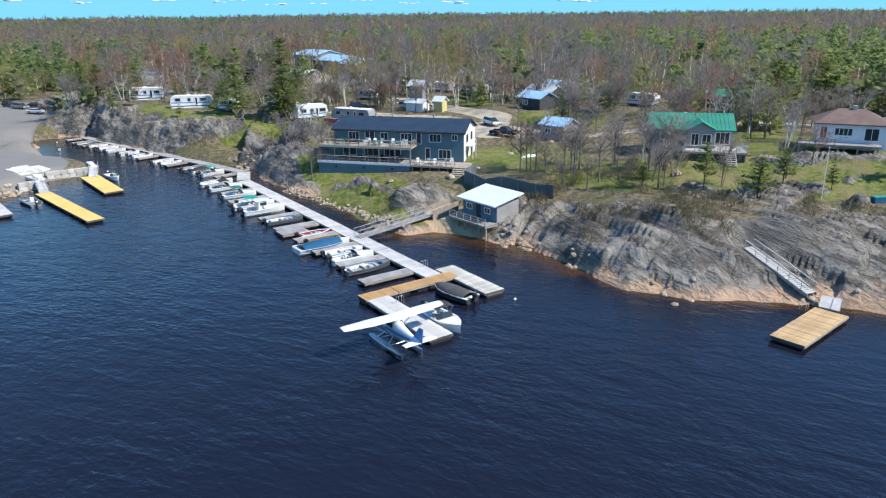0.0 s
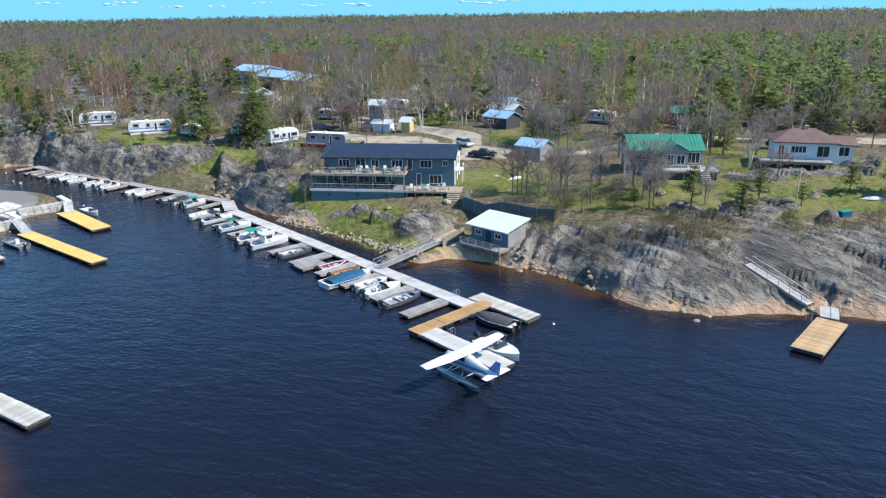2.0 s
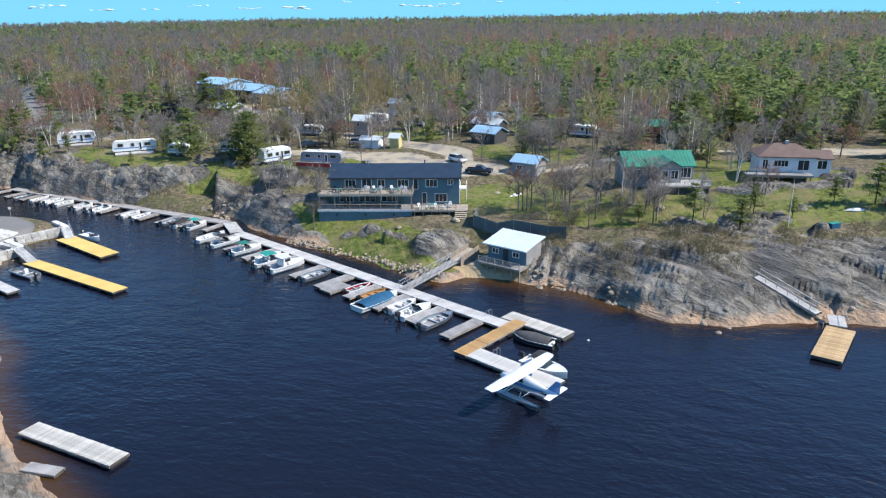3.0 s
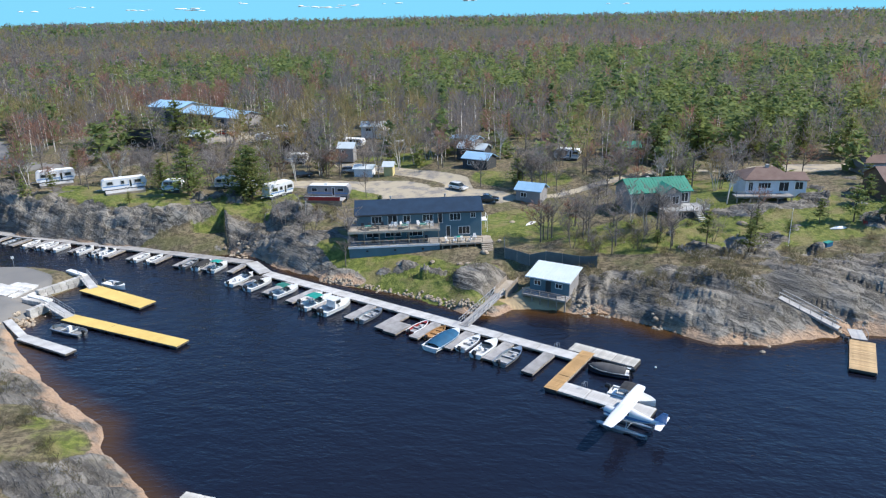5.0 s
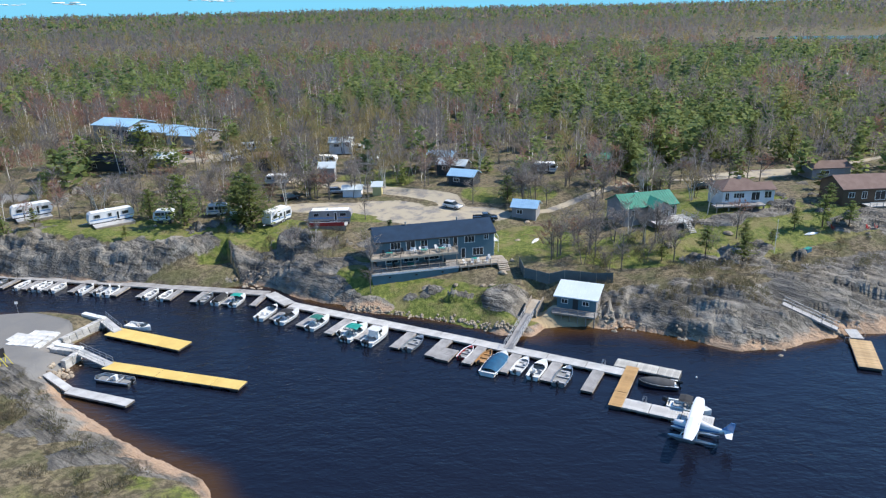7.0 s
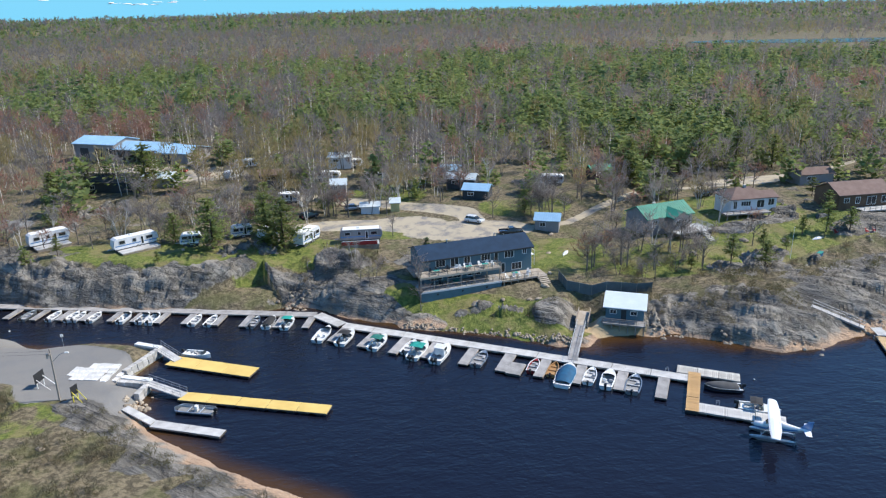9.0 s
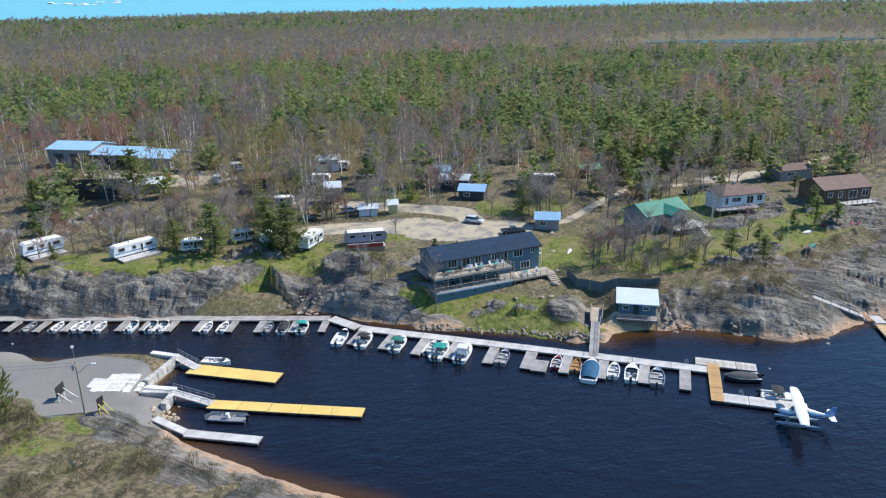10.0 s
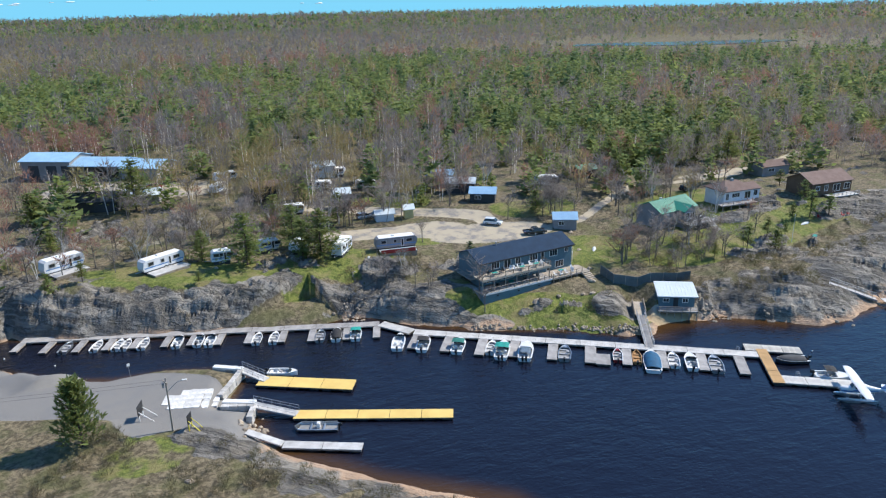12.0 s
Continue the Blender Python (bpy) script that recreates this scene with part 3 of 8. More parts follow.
def land_mat():
    m, t, p = nodes_of("rock, grass and gravel")

    def attr(name):
        n = t.nodes.new("ShaderNodeAttribute")
        n.attribute_name = name
        return n.outputs["Fac"]

    v = coords(t)
    z = t.nodes.new("ShaderNodeSeparateXYZ")
    t.links.new(v, z.inputs[0])
    # rock: grey gneiss, streaked along its layers, with dark cracks and a rusty band by the water
    streak = noised(t, coords(t, (0.14, 1.0, 1.3), (0, 0, 60)), 0.6, 6, 0.6, 0.9)
    fine = noised(t, v, 3.5, 6, 0.7)
    patch = noised(t, v, 0.16, 4)
    rock = mixed(t, stepped(t, streak, 0.41, 0.60), (0.095, 0.089, 0.08), (0.215, 0.2, 0.178))
    rock = mixed(t, maths(t, "MULTIPLY", stepped(t, fine, 0.5, 0.68), 0.4), rock, (0.32, 0.30, 0.27))
    rock = mixed(t, maths(t, "MULTIPLY", stepped(t, patch, 0.5, 0.62), 0.5), rock, (0.20, 0.175, 0.14))
    joint = stepped(t, noised(t, coords(t, (0.16, 1.2, 1.2), (0, 0, 64)), 0.8, 5, 0.55, 1.0), 0.47, 0.42)
    rock = mixed(t, maths(t, "MULTIPLY", joint, 0.45), rock, (0.045, 0.042, 0.04))
    moss = stepped(t, noised(t, v, 0.45, 5, 0.7), 0.54, 0.66)
    rock = mixed(t, maths(t, "MULTIPLY", moss, 0.65), rock, mixed(t, fine, (0.07, 0.065, 0.05), (0.15, 0.125, 0.08)))
    broad = noised(t, coords(t, (0.35, 1.0, 1.0), (0, 0, 60)), 0.22, 4, 0.6, 0.8)
    rock = mixed(t, maths(t, "MULTIPLY", stepped(t, broad, 0.52, 0.62), 0.6), rock, (0.33, 0.305, 0.265))
    rock = mixed(t, maths(t, "MULTIPLY", stepped(t, broad, 0.46, 0.36), 0.45), rock, (0.10, 0.098, 0.095))
    crack = node(t, "ShaderNodeTexVoronoi", Scale=0.30)
    crack.feature = "DISTANCE_TO_EDGE"
    warp = t.nodes.new("ShaderNodeVectorMath")
    t.links.new(coords(t, (0.20, 1.0, 0.8), (0, 0, 66)), warp.inputs[0])
    wn_ = node(t, "ShaderNodeTexNoise", Scale=0.35, Detail=5.0)
    t.links.new(v, wn_.inputs["Vector"])
    t.links.new(wn_.outputs[1], warp.inputs[1])
    t.links.new(warp.outputs[0], crack.inputs["Vector"])
    dark = stepped(t, crack.outputs[0], 0.035, 0.0)
    rock = mixed(t, maths(t, "MULTIPLY", dark, 0.6), rock, (0.05, 0.048, 0.045))
    low = stepped(t, maths(t, "ADD", z.outputs[2], maths(t, "MULTIPLY", maths(t, "SUBTRACT", noised(t, v, 0.11, 5, 0.65), maths(t, "MULTIPLY", stepped(t, z.outputs[0], 8.0, 26.0), 0.14)), 4.6)), 3.2, 2.35)
    rock = mixed(t, maths(t, "MULTIPLY", low, 0.8), rock, mixed(t, fine, (0.33, 0.19, 0.105), (0.6, 0.43, 0.3)))
    # turf
    tuft = noised(t, v, 1.2, 6, 0.7)
    blot = noised(t, v, 0.22, 4)
    lush = mixed(t, stepped(t, tuft, 0.41, 0.6), (0.085, 0.11, 0.024), (0.17, 0.19, 0.048))
    lush = mixed(t, maths(t, "MULTIPLY", stepped(t, blot, 0.46, 0.62), 0.75), lush, mixed(t, fine, (0.15, 0.125, 0.055), (0.27, 0.225, 0.11)))
    dry = mixed(t, stepped(t, tuft, 0.4, 0.62), (0.085, 0.07, 0.045), (0.22, 0.18, 0.115))
    dry = mixed(t, maths(t, "MULTIPLY", stepped(t, blot, 0.45, 0.65), 0.55), dry, (0.09, 0.1, 0.035))
    turf = mixed(t, stepped(t, maths(t, "ADD", attr("green"), maths(t, "MULTIPLY_ADD", tuft, 0.5, -0.25)), 0.3, 0.6), dry, lush)
    stones = noised(t, v, 6.0, 4, 0.75)
    grit = mixed(t, stepped(t, stones, 0.35, 0.65), (0.18, 0.165, 0.15), (0.28, 0.26, 0.235))
    grit = mixed(t, stepped(t, noised(t, v, 0.3, 3), 0.36, 0.56), grit, (0.40, 0.345, 0.255))
    grit = mixed(t, maths(t, "MULTIPLY", stepped(t, z.outputs[2], 2.0, 1.0), 0.75), grit, mixed(t, stones, (0.3, 0.21, 0.11), (0.46, 0.34, 0.19)))
    spit = stepped(t, z.outputs[0], -55.0, -70.0)
    grit = mixed(t, maths(t, "MULTIPLY", spit, 0.92), grit, mixed(t, stones, (0.16, 0.158, 0.155), (0.205, 0.2, 0.195)))
    edge = maths(t, "MULTIPLY_ADD", tuft, 0.7, -0.35)
    col = mixed(t, stepped(t, maths(t, "ADD", attr("rock"), edge), 0.38, 0.56), turf, rock)
    col = mixed(t, stepped(t, maths(t, "ADD", attr("gravel"), edge), 0.38, 0.58), col, grit)
    # the lake's floor: turns one dark brown within 10 cm below the waterline
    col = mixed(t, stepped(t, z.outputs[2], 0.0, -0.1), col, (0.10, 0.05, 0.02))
    t.links.new(col, p.inputs["Base Color"])
    p.inputs["Roughness"].default_value = 0.9
    p.inputs["Specular IOR Level"].default_value = 0.25
    mid = noised(t, coords(t, (0.4, 1.3, 1.3), (0, 0, 60)), 0.9, 6, 0.6)
    hgt = maths(t, "ADD", maths(t, "MULTIPLY", fine, 0.5), maths(t, "MULTIPLY_ADD", mid, 1.6, maths(t, "MULTIPLY", joint, -0.5)))
    bare = maths(t, "MULTIPLY", attr("rock"), maths(t, "SUBTRACT", 1.0, attr("gravel")))
    soft = maths(t, "MULTIPLY", maths(t, "SUBTRACT", 1.0, attr("gravel")), maths(t, "MULTIPLY", tuft, 1.2))
    soft = maths(t, "ADD", soft, maths(t, "MULTIPLY", stones, 0.12))
    stony = maths(t, "ADD", hgt, maths(t, "MULTIPLY", streak, 1.4))
    bumped(t, p, maths(t, "ADD", maths(t, "MULTIPLY", bare, stony), maths(t, "MULTIPLY", maths(t, "SUBTRACT", 1.0, bare), soft)), 0.75, 0.4)
    return m


def grid_mesh(name, xs, ys, z, material):
    nx, ny = len(xs), len(ys)
    gx, gy = np.meshgrid(xs, ys, indexing="ij")
    verts = np.stack([gx, gy, z], -1).reshape(-1, 3)
    i = (np.arange(nx - 1)[:, None] * ny + np.arange(ny - 1)).ravel()
    quads = np.stack([i, i + ny, i + ny + 1, i + 1], -1)
    tris = np.concatenate([quads[:, [0, 1, 2]], quads[:, [0, 2, 3]]])
    me = big_mesh(name, verts, tris, material)
    me.shade_smooth()
    return me


def attribute(me, name, values):
    a = me.attributes.new(name, "FLOAT", "POINT")
    a.data.foreach_set("value", np.asarray(values, np.float32).ravel())


xs, ys = spaced(-112, 96, 0.5, -4700, 4700, 1.1), spaced(46, 192, 0.5, -900, 4700, 1.09)
gx, gy = np.meshgrid(xs, ys, indexing="ij")
land = heights(gx, gy)
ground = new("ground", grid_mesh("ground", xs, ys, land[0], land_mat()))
tagged(ground, "grey layered rock, spring grass and gravel round the bay", "ground", kind="structure")
for key, values in zip(("rock", "gravel", "green"), land[2:]):
    attribute(ground.data, key, values)


def water_mat():
    m, t, p = nodes_of("dark lake water")
    n = t.nodes.new("ShaderNodeAttribute")
    n.attribute_name = "shallow"
    v = coords(t)
    deep = mixed(t, noised(t, v, 0.02, 2), (0.006, 0.009, 0.02), (0.009, 0.009, 0.015))
    f = maths(t, "POWER", n.outputs["Fac"], 1.6)
    t.links.new(mixed(t, f, deep, (0.06, 0.03, 0.01)), p.inputs["Base Color"])
    p.inputs["Roughness"].default_value = 0.05
    p.inputs["IOR"].default_value = 1.33
    w1 = noised(t, coords(t, (0.5, 1.0, 1.0), (0, 0, 25)), 0.55, 3, 0.5, 0.4)
    w2 = noised(t, coords(t, (0.6, 1.0, 1.0), (0, 0, 32)), 1.9, 3, 0.55, 0.3)
    gust = stepped(t, noised(t, v, 0.03, 3), 0.3, 0.7)
    hgt = maths(t, "ADD", maths(t, "MULTIPLY", w1, 0.9), maths(t, "MULTIPLY", w2, 0.42))
    bumped(t, p, maths(t, "MULTIPLY", hgt, maths(t, "MULTIPLY_ADD", gust, 0.6, 0.4)), 0.75, 0.36)
    return m


wx, wy = spaced(-110, 60, 1.0, -900, 900, 1.15), spaced(40, 185, 1.0, -900, 400, 1.15)
hx, hy = np.meshgrid(wx, wy, indexing="ij")
lake = new("water", grid_mesh("water", wx, wy, np.zeros_like(hx), water_mat()))
tagged(lake, "dark rippled lake water, amber over the shallows", "lake", kind="structure")
attribute(lake.data, "shallow", smooth01(1 + lake_distance(hx, hy) / np.where(zone(hx, hy, 5, 88, 14, 7, -45, 1.0) > 0.2, 7.0, np.where((hx < -38) & (hy < 122), 4.5, 2.2))))
g = Geo()
rim = [(790 + 150 * math.cos(a) * math.cos(radians(-41)) - (42 + 9 * math.sin(3 * a)) * math.sin(a) * math.sin(radians(-41)),
        500 + 150 * math.cos(a) * math.sin(radians(-41)) + (42 + 9 * math.sin(3 * a)) * math.sin(a) * math.cos(radians(-41))) for a in [k * math.tau / 48 for k in range(48)]]
pond = new("pond", mesh_of("pond", g.prism(rim, 5.6, 6.6), lake.data.materials[0]))
tagged(pond, "pale distant pond in a brown marsh", "pond", kind="structure")
# ---- docks ----
DOCK_Z = 0.55


def along(p0, p1):
    """The pose at p0 whose x runs to p1, and the distance."""
    d = Vector(p1) - Vector(p0)
    return pose(p0[0], p0[1], 0, 0, 0, math.degrees(math.atan2(d.y, d.x))), d.length


def plank_geo(length, width, z, pitch=0.3, gap=0.02, thick=0.045, rnd=None, across=True):
    g = Geo()
    n = max(1, int((length if across else width) / pitch))
    for i in range(n):
        dz = (rnd.uniform(-0.006, 0.006) if rnd else 0)
        e = (rnd.uniform(-0.02, 0.02) if rnd else 0)
        if across:
            x = i * length / n
            g.box(x + gap / 2, -width / 2 + e, z - thick + dz, x + length / n - gap / 2, width / 2 + e, z + dz)
        else:
            y = -width / 2 + i * width / n
            g.box(e, y + gap / 2, z - thick + dz, length + e, y + width / n - gap / 2, z + dz)
    return g


def dock(name, label, p0, p1, width, deck, z=DOCK_Z, section=6.0, group="docks", pitch=0.3, pieces=False, slabs=False):
    """A floating dock from p0 to p1: deck sections with side boards, on dark floats."""
    rnd = random.Random(int(p0[0] * 10 + p0[1] * 7))
    m, length = along(p0, p1)
    d = thing(name, label, "dock", m, group)
    n = max(1, round(length / section))
    for i in range(n):
        x0, x1 = i * length / n + 0.03, (i + 1) * length / n - 0.03
        s = part("section", Geo().box(x0, -width / 2 + 0.05, z - 0.3, x1, width / 2 - 0.05, z - 0.05), M["dock_side"], d)
        lift = rnd.uniform(-0.015, 0.02)
        if pieces:
            k = max(1, round((x1 - x0) / pitch))
            me = mesh_of("plank", Geo().box(0, -width / 2, z - 0.045, (x1 - x0) / k - 0.02, width / 2, z, 0.008), deck)
            for j in range(k):
                part("plank", me, deck, s, at=pose(x0 + j * (x1 - x0) / k, rnd.uniform(-0.03, 0.03), lift + rnd.uniform(-0.008, 0.008), 0, 0, rnd.uniform(-0.2, 0.2)))
        elif slabs:
            part("deck_panel", Geo().box(x0, -width / 2, z - 0.05, x1, width / 2, z, 0.02), deck, s, at=pose(0, 0, lift))
        else:
            g = plank_geo(x1 - x0, width, z, pitch, rnd=rnd)
            tagged(part("planking", g, deck, s, at=pose(x0, 0, lift)), kind="stuff")
        for sy in (-1, 1):
            part("side_board", Geo().box(x0, sy * width / 2 - 0.03, z - 0.26, x1, sy * width / 2 + 0.03, z - 0.055, 0.01), M["rail_wood"] if deck != M["deck_yellow"] else M["dock_side"], s)
        for fx in (0.2, 0.8):
            part("float", Geo().box(x0 + (x1 - x0) * fx - 0.7, -width / 2 + 0.15, -0.25, x0 + (x1 - x0) * fx + 0.7, width / 2 - 0.15, z - 0.3, 0.06), M["float_dark"], s)
    return d


A0, A1 = Vector((-87.0, 175.2)), Vector((-36.5, 131.9))
C0, C1 = Vector((-34.2, 124.2)), Vector((0.4, 74.0))
A_DIR, C_DIR = (A1 - A0).normalized(), (C1 - C0).normalized()
A_N, C_N = Vector((A_DIR.y, -A_DIR.x)), Vector((C_DIR.y, -C_DIR.x))
WIDE = 2.1
dock("main_dock", "long pale grey wooden floating dock along the rock", A0 + A_N * WIDE / 2, A1 + A_N * WIDE / 2, WIDE, M["deck_grey"])
dock("main_dock", "short angled link of the grey wooden dock", A1 + A_N * WIDE / 2 + A_DIR * 0.2, C0 + C_N * WIDE / 2 - C_DIR * 0.3, 2.3, M["deck_pale"], z=DOCK_Z + 0.03)
dock("main_dock", "long pale weathered wooden floating dock", C0 + C_N * WIDE / 2, C1 + C_N * WIDE / 2, WIDE, M["deck_pale"])
A_FINGERS = [(0.5, 3.6), (6.0, 4.6), (11.8, 4.8), (17.0, 4.6), (21.8, 4.4), (27.4, 4.4), (32.0, 4.3), (37.0, 4.6), (42.4, 4.6), (48.6, 4.8), (54.0, 5.0), (60.4, 5.0), (66.0, 4.8)]
C_FINGERS = [(1.0, 5.6, 1.7), (7.0, 5.8, 1.7), (13.2, 6.2, 1.7), (19.0, 6.0, 1.6), (25.8, 6.0, 1.7), (32.3, 6.2, 1.9), (38.4, 6.0, 1.6), (44.3, 6.2, 1.6), (50.8, 6.0, 1.6), (57.0, 6.4, 1.7)]
for s, ln in A_FINGERS:
    p = A0 + A_DIR * s + A_N * WIDE
    dock("finger_dock", "weathered grey wooden finger dock between moored boats", p, p + A_N * ln, 1.3, M["deck_grey"], z=0.48, section=5)
for s, ln, w in C_FINGERS:
    p = C0 + C_DIR * s + C_N * WIDE
    dock("finger_dock", "weathered grey wooden finger dock between moored boats", p, p + C_N * ln, w, M["deck_grey"], z=0.48, section=6)
p = C0 + C_DIR * 34.4 + C_N * (WIDE + 2.6)
dock("finger_dock", "wide grey wooden platform beside a finger dock", p, p + C_N * 3.9, 2.4, M["deck_grey"], z=0.46)
TAN0, TAN1 = (1.4, 74.3), (-8.2, 67.4)
dock("tan_dock", "new tan wooden cross dock", TAN0, TAN1, 1.8, M["deck_tan"], z=0.62, section=4, pitch=0.3, pieces=True)
dock("plane_dock", "pale whitewashed wooden dock under the floatplane", (-6.8, 67.9), (0.0, 58.1), 2.5, M["deck_pale"], section=4, pitch=0.3, pieces=True)
dock("end_dock", "pale weathered wooden dock at the end of the marina", (0.3, 76.8), (5.6, 69.1), 2.5, M["deck_old"], section=3.2, pitch=0.3, pieces=True)
dock("yellow_dock", "short wide yellow-painted floating dock", (-64.9, 128.6), (-54.9, 116.1), 3.2, M["deck_yellow"], section=5.3, slabs=True)
dock("yellow_dock", "long yellow-painted floating dock", (-66.6, 115.6), (-49.9, 98.6), 2.4, M["deck_yellow"], section=4.8, slabs=True)
dock("grey_dock", "pale grey wooden dock below the rock", (-72.0, 110.2), (-64.6, 101.7), 1.7, M["deck_pale"], section=5)
dock("grey_dock", "weathered grey dock moored off the near rock", (-51.0, 62.5), (-41.5, 54.9), 2.1, M["deck_old"], section=4, pitch=0.3, pieces=True)
dock("raft", "small weathered grey swimming raft", (-49.4, 56.2), (-46.2, 54.6), 1.2, M["deck_grey"], z=0.35, section=4)
dock("swim_dock", "new golden wooden swimming dock off the rock", (37.7, 62.9), (30.4, 56.6), 3.1, M["deck_swim"], section=5, pitch=0.3, pieces=True)
# ---- boats and the floatplane ----
def hull_geo(ln, beam, depth, bow=0.42, draft=0.18, flare=0.12, stern=0.86):
    """A planing hull, bow towards +x, from the stern at x = 0: outer shell with rounded gunwale."""
    g, rings = Geo(), []
    for k in range(11):
        f = k / 10
        w = beam / 2 * (stern + (1 - stern) * min(f / 0.35, 1)) * (1 if f < 1 - bow else math.cos((f - 1 + bow) / bow * math.pi / 2) ** 0.75)
        w = max(w, 0.015)
        sheer = depth * (1 + 0.22 * f * f)
        keel = -draft * (1 - max(0, (f - 0.6) / 0.4) ** 2 * 1.9)
        x = ln * f
        rings.append([(x, -w, sheer), (x, -w * (1 - flare), sheer * 0.35), (x, -w * (1 - flare) * 0.82, -draft * 0.3), (x, 0, keel), (x, w * (1 - flare) * 0.82, -draft * 0.3), (x, w * (1 - flare), sheer * 0.35), (x, w, sheer)])
    g.loft(rings, closed=False, caps=False)
    g.add(rings[0], [(0, 1, 2, 3, 4, 5, 6)])
    return g, rings


def deck_geo(rings, i0, i1, inset, drop):
    """A surface between the gunwales over stations i0 to i1, lowered by drop."""
    g, rows = Geo(), []
    for r in rings[i0:i1 + 1]:
        x, w, z = r[0][0], max(r[6][1] - inset, 0.01), r[0][2] - drop
        rows.append([(x, -w, z), (x, 0, z + 0.03 * (drop < 0.1)), (x, w, z)])
    return g.loft(rows, closed=False, caps=False)


def gunwale_geo(rings, wide=0.12, high=0.05):
    g = Geo()
    for side in (0, 6):
        s = -1 if side == 0 else 1
        rows = []
        for r in rings:
            x, y, z = r[side]
            yi = s * max(abs(y) - wide, 0.0)
            rows.append([(x, y + s * 0.02, z - 0.03), (x, y + s * 0.02, z + high), (x, yi, z + high), (x, yi, z - 0.03)])
        g.loft(rows)
    return g


def outboard(parent, x, z, big=1.0, tilt=0.0, y=0.0):
    o = part("outboard", Geo().box(-0.1, -0.12, -0.5, 0.08, 0.12, 0.12, 0.02), M["black_plastic"], parent, "black outboard motor", at=pose(x - 0.12, y, z, 0, tilt, 0) @ Matrix.Diagonal((big, big, big, 1)))
    part("cowl", Geo().loft([[(-0.42, -0.14, 0.1), (-0.42, 0.14, 0.1), (0.12, 0.17, 0.1), (0.12, -0.17, 0.1)], [(-0.46, -0.16, 0.38), (-0.46, 0.16, 0.38), (0.16, 0.19, 0.34), (0.16, -0.19, 0.34)],
                            [(-0.36, -0.1, 0.54), (-0.36, 0.1, 0.54), (0.06, 0.13, 0.5), (0.06, -0.13, 0.5)]]), M["black_plastic"], o)
    part("lower_leg", Geo().box(-0.3, -0.05, -0.85, -0.05, 0.05, -0.45, 0.01), M["black_plastic"], o)
    return o


